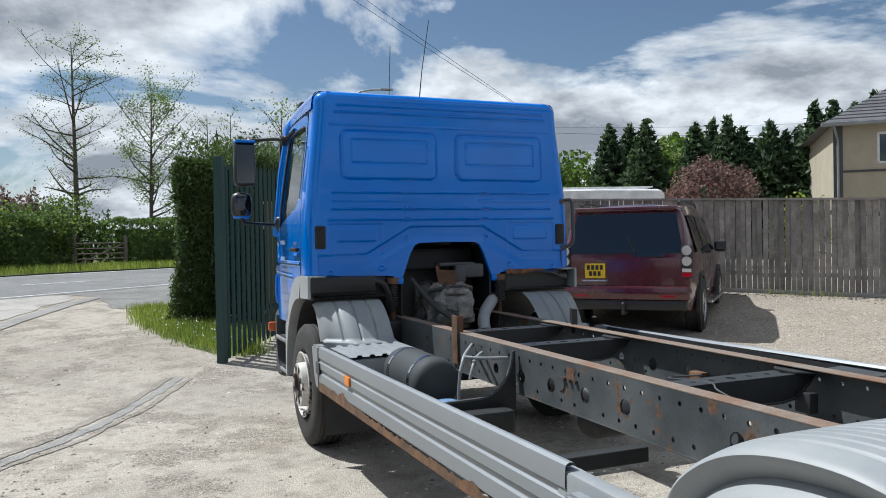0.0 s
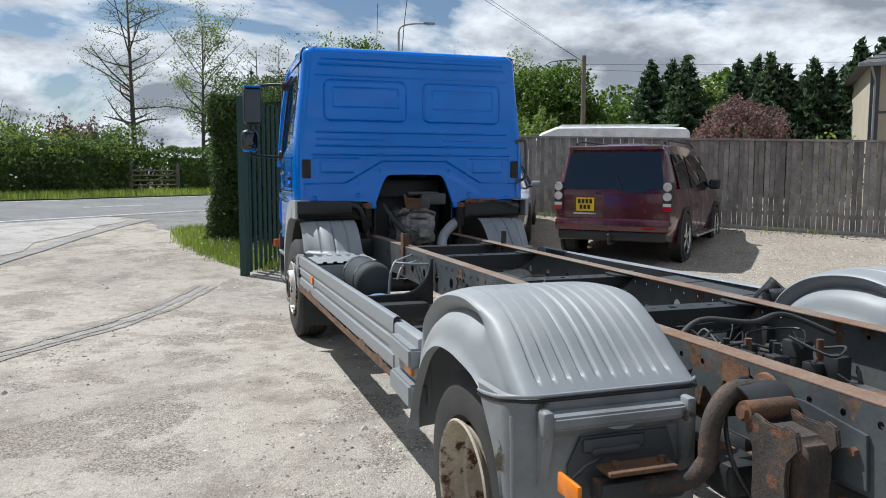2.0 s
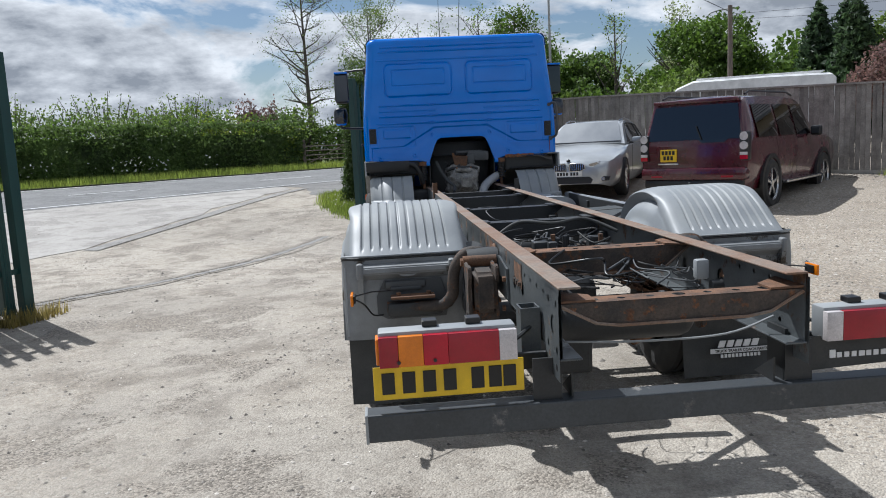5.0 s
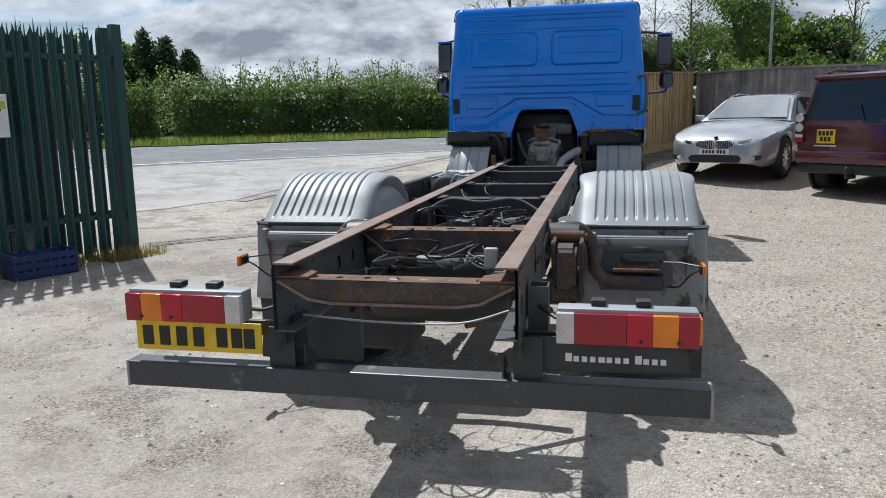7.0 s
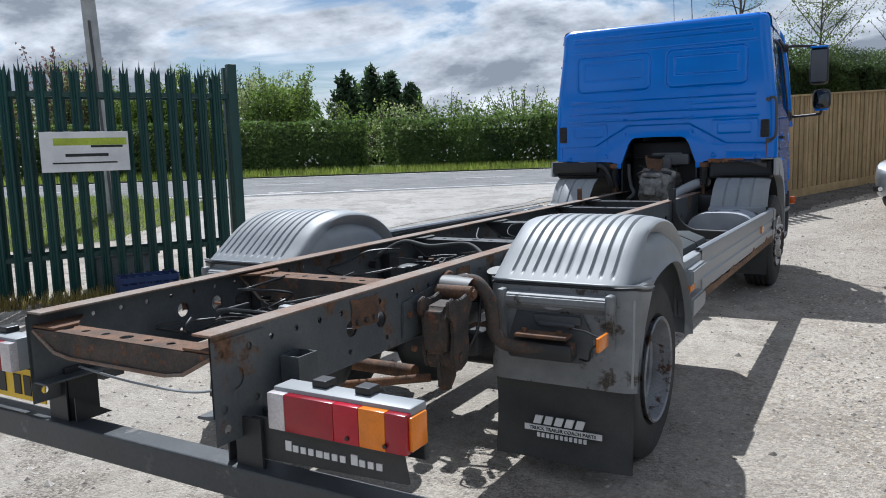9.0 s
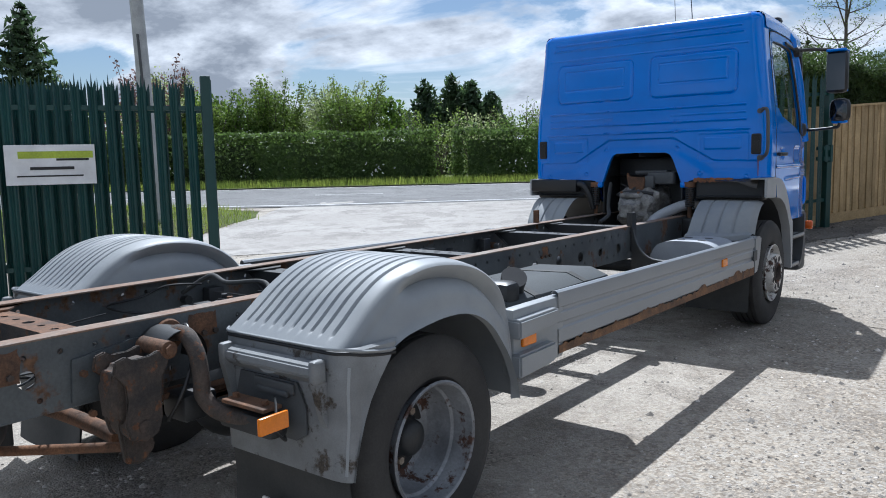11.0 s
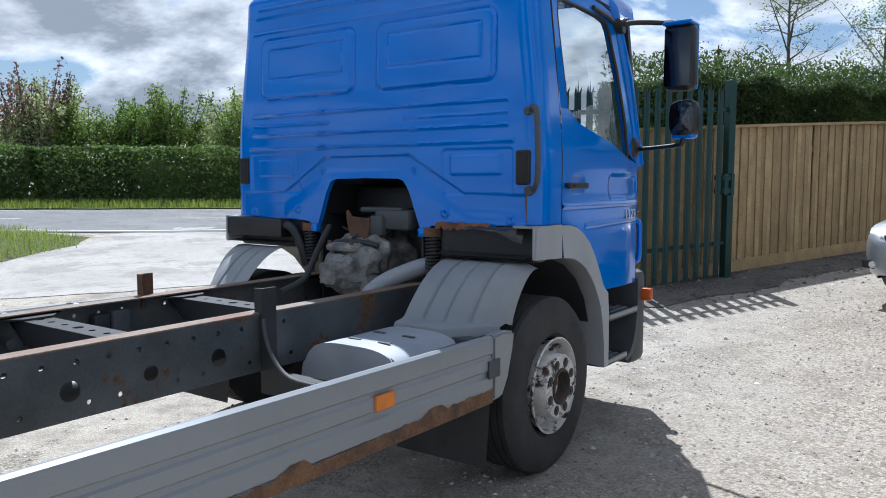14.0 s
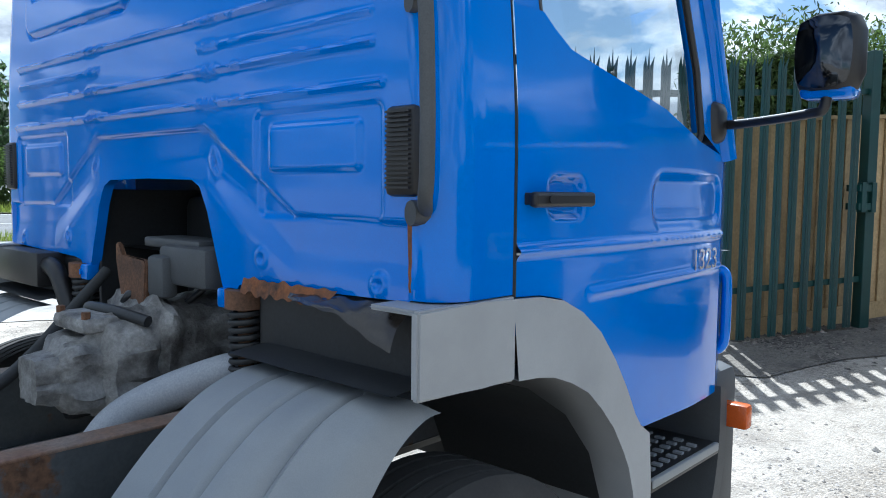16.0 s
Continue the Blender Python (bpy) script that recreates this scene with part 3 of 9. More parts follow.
def relief(x, z):
    """Pressed shapes of the back panel: positive stands out to the rear."""
    h = 0.0
    s = abs(x)
    d = rrect(s, z, 0.085, 0.845, 1.965, 2.325, 0.055)
    h += 0.012 * smoothstep(0.006, -0.006, d) - ridge(d, 0.008, 0.010)
    d = rrect(s, z, 0.165, 0.77, 2.085, 2.26, 0.012)
    h -= ridge(d, 0.006, 0.007) * (1 if z > 2.2 or z < 2.12 or s > 0.5 else 0.3)
    for z0, a, b, k in ((1.868, 0, 0.93, 0.012), (1.745, 0, 0.93, 0.012), (1.805, 0.28, 0.93, 0.006), (1.665, 0, 0.96, 0.010), (2.375, 0, 0.93, 0.007), (2.468, 0, 0.90, 0.011), (2.52, 0, 0.88, 0.011)):
        d = z - z0 if a <= s <= b else 1.0
        h += k * (smoothstep(-0.016, 0.0, d) - smoothstep(0.0, 0.007, d))
    # recessed field beside the tunnel with a raised frame inside
    d = rrect(s, z, 0.53, 0.955, 1.395, 1.628, 0.02)
    h -= 0.007 * smoothstep(0.006, -0.006, d)
    d = rrect(s, z, 0.585, 0.885, 1.502, 1.592, 0.008)
    h += 0.009 * smoothstep(0.010, -0.002, d)
    # stepped crease over the tunnel
    top = 1.60 if s < 0.31 else lerp([(0.31, 1.60), (0.665, 1.395), (1.1, 1.39)], s)
    h -= 0.012 * smoothstep(top + 0.010, top - 0.002, z) * (1 - 0.6 * smoothstep(top - 0.05, top - 0.16, z))
    for bx, bz in ((0.545, 1.297), (0.94, 1.27), (0.34, 1.522)):
        d = math.hypot(s - bx, z - bz)
        h += ridge(d - 0.016, 0.007, 0.005) - ridge(d, 0.009, 0.006)
    return h


TUNNEL = [(0.0, 1.482), (0.235, 1.478), (0.275, 1.46), (0.31, 1.40), (0.378, 1.215), (0.388, 1.20), (0.435, 1.20), (0.45, 1.225), (0.5, 1.232), (0.8, 1.24), (1.2, 1.25)]


def back_shell():
    bm = bmesh.new()
    r, top, rt = 0.085, 2.625, 0.075
    # stations round the back: side, corner, back, corner, side
    st = [("s", -1, y) for y in (0.205, 0.16, 0.12)]
    st += [("c", -1, a) for a in np.linspace(0, math.pi / 2, 9)]
    xs = np.linspace(-(TW - r), TW - r, 321)
    st += [("b", 0, float(x) / (TW - r)) for x in xs[1:-1]]
    st += [("c", 1, a) for a in np.linspace(math.pi / 2, 0, 9)]
    st += [("s", 1, y) for y in (0.12, 0.16, 0.205)]
    nv = 250

    def at(i, j):
        kind, sgn, u = st[i]
        t = j / nv
        # find x first to know the lower edge
        if kind == "b":
            x0 = u * (TW - r)
            zb = lerp(TUNNEL, abs(x0))
        else:
            zb = 1.25
        tt = t / 0.93
        if tt <= 1:
            z, ins = zb + (top - rt - zb) * tt, 0.0
        else:
            a = (t - 0.93) / 0.07 * math.pi / 2
            z, ins = top - rt + rt * math.sin(a), rt * (1 - math.cos(a))
        w = cab_half(z)
        lean = 0.02 * smoothstep(1.7, 2.6, z)
        if kind == "s":
            return sgn * (w - ins), u, z
        if kind == "c":
            return sgn * (w - r + r * math.cos(u) - ins), r - r * math.sin(u) + ins + lean, z
        x = u * (w - r)
        return x, ins + lean - relief(x, z) * (1 if ins == 0 else 0), z
    vs = grid(bm, len(st) - 1, nv, at)
    # return flange along the lower edge
    low = [v[0] for v in vs]
    inner = [bm.verts.new((v.co.x * 0.985, v.co.y + 0.03, v.co.z + 0.004)) for v in low]
    for k in range(len(low) - 1):
        bm.faces.new((low[k], low[k + 1], inner[k + 1], inner[k]))
    return bm


part("cab_back_panel", back_shell(), M_BLUE, truck, "pressed blue steel cab back panel", smooth=50)

bm = bmesh.new()
grid(bm, 24, 12, lambda i, j: ((i / 12 - 1) * (0.985 - 0.03 * (j / 12)), 0.09 + 1.30 * j / 12, 2.622 + 0.03 * (1 - (i / 12 - 1) ** 4) * smoothstep(0.0, 0.45, j / 12) - 0.05 * (j / 12) ** 3))
for s in (-1, 1):
    grid(bm, 10, 5, lambda i, j: (s * (0.985 - 0.03 * i / 10 + 0.05 * math.sin(min(j, 4) / 4 * math.pi / 2) + (0.012 if j == 5 else 0.004)), 0.10 + 1.29 * i / 10, 2.545 + 0.077 * math.cos(min(j, 4) / 4 * math.pi / 2) - (0.055 if j == 5 else 0) - 0.05 * (i / 10) ** 3))
part("cab_roof", bm, M_BLUE, truck, smooth=50)

ARCH = [(0.20, 1.245), (0.30, 1.24), (0.38, 1.225), (0.46, 1.19), (0.54, 1.135), (0.61, 1.06), (0.67, 0.98), (0.72, 0.90), (0.75, 0.865), (0.78, 0.85), (1.30, 0.84)]
BELT = [(0.20, 1.83), (0.32, 1.83), (0.36, 1.80), (0.42, 1.765), (0.86, 1.675), (1.08, 1.60), (1.30, 1.565)]


def side_relief(y, z):
    h = ridge(seg(y, z, (0.14, 1.335), (1.28, 1.335)), 0.010, 0.012)
    h += ridge(seg(y, z, (0.50, 1.225), (1.28, 1.24)), 0.010, 0.008)
    d = rrect(y, z, 0.33, 0.47, 1.40, 1.49, 0.03)
    h -= 0.016 * smoothstep(0.01, -0.015, d)
    d = rrect(y, z, 0.80, 1.26, 1.37, 1.50, 0.05)
    h -= 0.010 * smoothstep(0.02, -0.02, d)
    return h


def side_x(z, y=0.5):
    return cab_half(z) - 0.05 * smoothstep(1.0, 1.6, y) + 0.0


for s, side in ((1, "right"), (-1, "left")):
    bm = bmesh.new()
    nu, nv = 150, 130

    def at(i, j):
        y = 0.216 + (1.288 - 0.216) * i / nu
        z0, z1 = lerp(ARCH, y), lerp(BELT, y)
        z = z0 + (z1 - z0) * j / nv
        return s * (side_x(z, y) + side_relief(y, z)), y, z
    vs = grid(bm, nu, nv, at)
    edge = [v[0] for v in vs]
    inner = [bm.verts.new((v.co.x - s * 0.03, v.co.y, v.co.z)) for v in edge]
    for k in range(nu):
        bm.faces.new((edge[k], edge[k + 1], inner[k + 1], inner[k]))
    door = part("cab_door", bm, M_BLUE, truck, "blue cab door with model number badge", smooth=50)
    # window frame of the door
    bm = bmesh.new()
    outer = [(0.216, 1.83), (0.216, 2.0), (0.216, 2.2), (0.222, 2.40), (0.25, 2.455), (0.35, 2.475), (0.6, 2.475), (0.85, 2.46), (0.97, 2.44), (1.03, 2.38), (1.12, 2.1), (1.22, 1.8), (1.288, 1.565)]
    hole = [(0.315, 1.83), (0.30, 2.0), (0.29, 2.2), (0.285, 2.33), (0.30, 2.375), (0.36, 2.395), (0.6, 2.395), (0.82, 2.385), (0.91, 2.37), (0.945, 2.33), (1.02, 2.1), (1.09, 1.8), (1.11, 1.63)]
    oo = [bm.verts.new((s * side_x(z, y), y, z)) for y, z in outer]
    hh = [bm.verts.new((s * (side_x(z, y) - 0.004), y, z)) for y, z in hole]
    ii = [bm.verts.new((s * (side_x(z, y) - 0.04), y, z)) for y, z in hole]
    for k in range(len(oo) - 1):
        bm.faces.new((oo[k], oo[k + 1], hh[k + 1], hh[k]))
        bm.faces.new((hh[k], hh[k + 1], ii[k + 1], ii[k]))
    part("window_frame", bm, M_BLUE, door, smooth=40)
    bm = bmesh.new()
    ring = hole + [(y, lerp(BELT, y) - 0.01) for y in (1.08, 0.86, 0.6, 0.42, 0.36, 0.325)]
    bm.faces.new([bm.verts.new((s * (side_x(z, y) - 0.03), y, z)) for y, z in ring])
    pane = part("window_pane", bm, M_GLASS, door, "clear door window glass")
    pane.visible_shadow = False
    bm = bmesh.new()
    seal = [(s * (side_x(z, y) - 0.012), y, z) for y, z in ring + ring[:1]]
    tube(bm, seal, 0.011, 6)
    part("window_seal", bm, M_CARBLACK, door, "black rubber window seal", smooth=60)
    # pull handle
    bm = bmesh.new()
    x = side_x(1.44, 0.4)
    box(bm, s * (x + 0.012), s * (x + 0.034), 0.235, 0.462, 1.425, 1.457, 0.008)
    box(bm, s * (x - 0.01), s * (x + 0.02), 0.24, 0.27, 1.43, 1.455, 0.004)
    rod(bm, (s * (x + 0.03), 0.285, 1.442), (s * (x + 0.038), 0.285, 1.442), 0.009)
    part("door_handle", bm, M_CARBLACK, door, "black pull handle")
    # shut line of the door
    bm = bmesh.new()
    line = [(0.211, 1.245), (0.211, 1.6), (0.211, 2.0), (0.215, 2.40), (0.245, 2.463), (0.35, 2.482), (0.85, 2.468), (0.98, 2.446)]
    tube(bm, [(s * (side_x(z, y) + side_relief(y, z) * 0.5 - 0.001), y, z) for y, z in line], 0.0045, 5)
    part("door_gap", bm, M_INK, truck)
    # pillar and corner panel ahead of the door, then the rounded front corner
    bm = bmesh.new()
    pts = [(1.295, 0.0), (1.36, 0.02), (1.43, 0.06), (1.48, 0.13), (1.50, 0.24)]
    grid(bm, 4, 24, lambda i, j: (s * (side_x(0.45 + 1.1 * j / 24, 1.3) - pts[i][1]), pts[i][0], 0.45 + 1.12 * j / 24))
    part("front_corner", bm, M_BLUE, truck, smooth=60)
    bm = bmesh.new()
    tube(bm, [(s * (side_x(1.57, 1.3) - 0.01), 1.31, 1.56), (s * (side_x(2.0) - 0.03), 1.17, 2.1), (s * (side_x(2.4) - 0.03), 1.04, 2.47), (s * 0.96, 0.99, 2.56)], 0.045, 8)
    part("windscreen_pillar", bm, M_BLUE, truck, smooth=60)
    # wind deflector strip
    bm = bmesh.new()
    prism(bm, [(1.10, 2.42), (1.13, 2.43), (1.36, 1.60), (1.31, 1.58)], "x", s * 1.055, s * 1.085)
    part("wind_deflector", bm, M_CARBLACK, truck)

# front face and windscreen, mostly out of sight
bm = bmesh.new()
grid(bm, 16, 10, lambda i, j: ((i / 8 - 1) * 0.86, 1.50 + 0.04 * (1 - (i / 8 - 1) ** 2), 0.45 + 1.12 * j / 10))
part("front_panel", bm, M_BLUE, truck, smooth=60)
bm = bmesh.new()
grid(bm, 16, 8, lambda i, j: ((i / 8 - 1) * (1.0 - 0.05 * j / 8), 1.36 + 0.12 * (1 - (i / 8 - 1) ** 2) - 0.34 * (j / 8), 1.57 + 0.98 * j / 8))
part("windscreen", bm, M_GLASS, truck, "clear windscreen", smooth=60).visible_shadow = False
bm = bmesh.new()
grid(bm, 2, 2, lambda i, j: ((i - 1) * 1.05, 0.09 + 0.70 * j, 1.27))
grid(bm, 2, 2, lambda i, j: ((i - 1) * 1.0, 0.06, 1.52 + 0.5 * j))
part("cab_floor", bm, M_CARBLACK, truck)
for x in (-0.6, 0.6):
    bm = bmesh.new()
    box(bm, x - 0.24, x + 0.24, 0.35, 0.85, 1.35, 1.62, 0.06)
    box(bm, x - 0.24, x + 0.24, 0.22, 0.36, 1.55, 1.90, 0.05)
    part("cab_seat", bm, M_GREY_DARK, truck, "dark fabric cab seat", smooth=40)
bm = bmesh.new()
box(bm, -0.98, 0.98, 1.0, 1.33, 1.40, 1.62, 0.05)
part("dashboard", bm, M_GREY_DARK, truck, smooth=40)
bm = bmesh.new()
lathe(bm, [(0.215 + 0.016 * math.cos(a), 0.016 * math.sin(a)) for a in np.linspace(0, 2 * math.pi, 8, endpoint=False)], 24, pose(0.6, 0.98, 1.68, 0, 0, 90) @ pose(0, 0, 0, 0, -35, 0), closed=True)
part("steering_wheel", bm, M_CARBLACK, truck, smooth=60)

# black vents, grab handle, aerial, sun visor and mirrors
def squared(i, j):
    """Grid place from 0..8 drawn in to a rounded square from -1 to 1."""
    a, b = i / 4 - 1, j / 4 - 1
    k = 1 - 0.16 * (a * b) ** 2
    return a * k, b * k


for s in (-1, 1):
    bm = bmesh.new()
    box(bm, s * 0.975, s * 1.055, -0.014, 0.02, 1.445, 1.615, 0.012)
    vent = part("air_vent", bm, M_CARBLACK, truck, "black ribbed plastic vent", smooth=40)
    bm = bmesh.new()
    for k in range(17):
        z = 1.46 + k * 0.0088
        box(bm, s * 0.984, s * 1.046, -0.020, -0.012, z, z + 0.004)
    part("vent_rib", bm, M_CARBLACK, vent)
    if s > 0:
        bm = bmesh.new()
        p = smooth_path([(1.045, 0.02, 1.80), (1.075, -0.03, 1.815), (1.11, -0.045, 1.79), (1.118, -0.045, 1.62), (1.118, -0.045, 1.49), (1.10, -0.03, 1.44), (1.055, 0.02, 1.415)])
        tube(bm, p, 0.014, 10)
        rod(bm, (1.045, 0.02, 1.80), (1.035, -0.01, 1.80), 0.02)
        rod(bm, (1.055, 0.02, 1.415), (1.045, -0.012, 1.415), 0.024)
        part("grab_handle", bm, M_GREY_DARK, truck, "dark grey tubular grab handle", smooth=60)
    # rust run below the handle foot
    if s > 0:
        bm = bmesh.new()
        grid(bm, 3, 12, lambda i, j: (1.038 + (i - 1.5) * 0.007 * (1 - 0.5 * j / 12) + 0.004 * noise.noise((j * 0.5, 2, 1)), -0.0022 + 0.0006 * j / 12 + 0.012 * smoothstep(1.03, 1.06, 1.038 + (i - 1.5) * 0.007), 1.405 - 0.14 * j / 12))
        part("rust_run", bm, M_SILLRUST, truck, "thin rust run on the paint", smooth=60)
    # mirrors on bent arms
    bm = bmesh.new()
    tube(bm, smooth_path([(s * 1.04, 1.04, 2.37), (s * 1.12, 1.10, 2.39), (s * 1.25, 1.16, 2.385), (s * 1.36, 1.18, 2.36), (s * 1.38, 1.18, 2.2)]), 0.016, 8)
    part("mirror_arm", bm, M_CARBLACK, truck, "black mirror bracket", smooth=50)
    bm = bmesh.new()
    tube(bm, smooth_path([(s * 1.07, 1.27, 1.67), (s * 1.15, 1.24, 1.66), (s * 1.36, 1.18, 1.672), (s * 1.41, 1.17, 1.69), (s * 1.415, 1.17, 1.80)]), 0.014, 8)
    part("mirror_arm", bm, M_CARBLACK, truck, "black mirror bracket", smooth=50)
    bm = bmesh.new()
    rod(bm, (s * 1.00, 1.04, 2.37), (s * 1.09, 1.05, 2.37), 0.045)
    part("arm_pivot", bm, M_CARBLACK, truck, smooth=40)
    bm = bmesh.new()
    tube(bm, [(s * 1.04, 0.72, 2.42), (s * 1.05, 0.9, 2.40), (s * 1.05, 1.04, 2.37)], 0.014, 6)
    part("mirror_stay", bm, M_CARBLACK, truck, smooth=40)
    bm = bmesh.new()
    box(bm, s * 1.045, s * 1.125, 1.17, 1.27, 1.60, 1.73, 0.036)
    part("arm_foot", bm, M_CARBLACK, truck, smooth=50)
    bm = bmesh.new()
    box(bm, s * 1.29, s * 1.47, 1.13, 1.26, 1.985, 2.37, 0.04)
    main = part("mirror_housing", bm, M_CARBLACK, truck, "black door mirror with blue back", smooth=50)
    bm = bmesh.new()
    box(bm, s * 1.30, s * 1.46, 1.253, 1.275, 2.0, 2.36, 0.008)
    box(bm, s * 1.295, s * 1.465, 1.10, 1.262, 2.352, 2.376, 0.01)
    part("mirror_cap", bm, M_BLUE, main)
    bm = bmesh.new()
    box(bm, s * 1.305, s * 1.455, 1.125, 1.131, 2.01, 2.335)
    part("mirror_glass", bm, M_MIRROR, main)
    bm = bmesh.new()
    box(bm, s * 1.325, s * 1.50, 1.13, 1.25, 1.715, 1.935, 0.055)
    wide = part("wide_angle_mirror", bm, M_CARBLACK, truck, "small wide-angle mirror", smooth=50)
    bm = bmesh.new()
    grid(bm, 8, 8, lambda i, j: (s * (1.412 + 0.07 * squared(i, j)[0]), 1.127 - 0.012 * (1 - max(abs(i / 4 - 1), abs(j / 4 - 1)) ** 2), 1.825 + 0.092 * squared(i, j)[1]))
    part("mirror_glass", bm, M_MIRROR, wide, smooth=80)
    bm = bmesh.new()
    box(bm, s * 1.345, s * 1.48, 1.15, 1.255, 1.708, 1.75, 0.02)
    part("mirror_cap", bm, M_BLUE, wide, smooth=50)
    bm = bmesh.new()
    box(bm, s * 0.86, s * 0.99, 0.72, 0.84, 2.60, 2.66, 0.025)
    part("roof_marker_lamp", bm, M_CARBLACK, truck, smooth=40)
bm = bmesh.new()
tube(bm, [(0.13, 0.95, 2.63), (0.135, 0.85, 3.0), (0.15, 0.70, 3.42)], [0.006, 0.004, 0.003], 6)
part("aerial", bm, M_CARBLACK, truck, "thin black whip aerial")
bm = bmesh.new()
tube(bm, [(-0.1, 1.1, 2.6), (-0.1, 1.02, 3.25)], 0.003, 6)
part("aerial", bm, M_CARBLACK, truck, "thin black whip aerial")

# model number on each door
for s in (-1, 1):
    cu = bpy.data.curves.new("badge", "FONT")
    cu.body, cu.size, cu.extrude, cu.align_x = "1323", 0.085, 0.002, "CENTER"
    ob = new("badge_text", cu)
    dg = bpy.context.evaluated_depsgraph_get()
    me = bpy.data.meshes.new_from_object(ob.evaluated_get(dg))
    bpy.data.objects.remove(ob)
    me.materials.append(M_CHROME)
    ob = new("model_badge", me)
    ob.parent = truck
    ob["label"] = "chrome model number badge"
    ob.matrix_basis = pose(s * 1.124, 1.115, 1.24, 90, 0, 90 * s)

# grey wheel arch trim, inner arch, steps and indicator
for s in (-1, 1):
    bm = bmesh.new()
    # block behind the arch
    pts = [(-0.075, 1.085), (-0.075, 1.247), (0.10, 1.247), (0.208, 1.247), (0.208, 1.075), (0.10, 1.08)]
    prism(bm, pts, "x", s * 1.108, s * 1.130)
    prism(bm, [(-0.068, 1.236), (-0.068, 1.246), (0.206, 1.246), (0.206, 1.236)], "x", s * 0.99, s * 1.11)
    bmesh.ops.bevel(bm, geom=list(bm.edges), offset=0.005, segments=2, affect="EDGES")
    part("arch_trim_block", bm, M_ARCH, truck, "grey plastic arch trim", smooth=40)
    bm = bmesh.new()
    outer = [(y, z - 0.003) for y, z in ARCH[:9]] + [(0.80, 0.83), (0.815, 0.70), (0.82, 0.55), (0.82, 0.405)]
    inner = [(0.212, 1.075), (0.28, 1.07), (0.34, 1.06), (0.41, 1.035), (0.48, 1.0), (0.54, 0.95), (0.60, 0.89), (0.65, 0.82), (0.68, 0.77), (0.705, 0.70), (0.725, 0.60), (0.74, 0.50), (0.745, 0.405)]
    vo = [bm.verts.new((s * 1.128, y, z)) for y, z in outer]
    vi = [bm.verts.new((s * 1.135, y, z)) for y, z in inner]
    wi = [bm.verts.new((s * 0.80, y + 0.02, z + 0.03)) for y, z in inner]
    wo = [bm.verts.new((s * 1.08, y, z)) for y, z in outer]
    for k in range(len(vo) - 1):
        bm.faces.new((vo[k], vo[k + 1], vi[k + 1], vi[k]))
        bm.faces.new((vi[k], vi[k + 1], wi[k + 1], wi[k]))
        bm.faces.new((wo[k], wo[k + 1], vo[k + 1], vo[k]))
    part("wheel_arch", bm, M_ARCH, truck, "grey plastic front wheel arch", smooth=40)
    bm = bmesh.new()
    box(bm, s * 0.78, s * 0.82, 0.80, 1.34, 0.38, 0.86, 0.004)
    step = part("step_well", bm, M_GREY_DARK, truck, "dark grey cab step well", smooth=40)
    bm = bmesh.new()
    wall = smooth_path([(0, 1.29, 0.86), (0, 1.295, 0.74), (0, 1.285, 0.62), (0, 1.25, 0.50), (0, 1.19, 0.42), (0, 1.10, 0.385)], 4)
    grid(bm, 4, len(wall) - 1, lambda i, j: (s * (0.80 + 0.315 * i / 4), wall[j].y, wall[j].z))
    grid(bm, 1, len(wall) - 1, lambda i, j: (s * 1.115, wall[j].y + 0.05 * i, wall[j].z - 0.02 * i))
    part("well_front", bm, M_GREY_DARK, step, smooth=60)
    bm = bmesh.new()
    prism(bm, [(0.80, 0.86), (0.82, 0.86), (0.825, 0.39), (0.80, 0.39)], "x", s * 0.80, s * 1.10)
    part("well_back", bm, M_GREY_DARK, step)
    for z, y1, x1 in ((0.690, 1.27, 1.125), (0.425, 1.14, 1.115)):
        bm = bmesh.new()
        box(bm, s * 0.82, s * x1, 0.825, y1, z - 0.035, z, 0.006)
        tread = part("step_tread", bm, M_CARBLACK, step, "black step tread with pale worn edge", smooth=40)
        bm = bmesh.new()
        box(bm, s * (x1 - 0.012), s * (x1 + 0.004), 0.83, y1 - 0.01, z - 0.022, z + 0.003, 0.004)
        part("tread_edge", bm, M_GREY, tread, smooth=40)
        n = int((y1 - 0.87) / 0.045)
        for k in range(n):
            for q in range(5):
                bm = bmesh.new()
                x, y = 0.87 + 0.052 * q, 0.86 + 0.045 * k + (0.02 if q % 2 else 0)
                box(bm, s * (x - 0.014), s * (x + 0.014), y - 0.008, y + 0.008, z, z + 0.007)
                part("stud", bm, M_GREY, tread)
    bm = bmesh.new()
    box(bm, s * 1.05, s * 1.17, 1.37, 1.42, 0.71, 0.79, 0.012)
    part("indicator_lamp", bm, M_INDICATOR, truck, "orange side indicator", smooth=40)
    bm = bmesh.new()
    box(bm, s * 0.7, s * 1.09, 1.30, 1.52, 0.30, 0.90, 0.05)
    part("bumper_corner", bm, M_GREY_DARK, truck, smooth=40)
    bm = bmesh.new()
    tube(bm, smooth_path([(s * 1.05, 1.36, 1.22), (s * 1.085, 1.37, 1.20), (s * 1.09, 1.37, 1.1), (s * 1.085, 1.37, 0.98), (s * 1.05, 1.36, 0.95)]), 0.016, 8)
    part("front_grab_handle", bm, M_BLUE, truck, smooth=60)
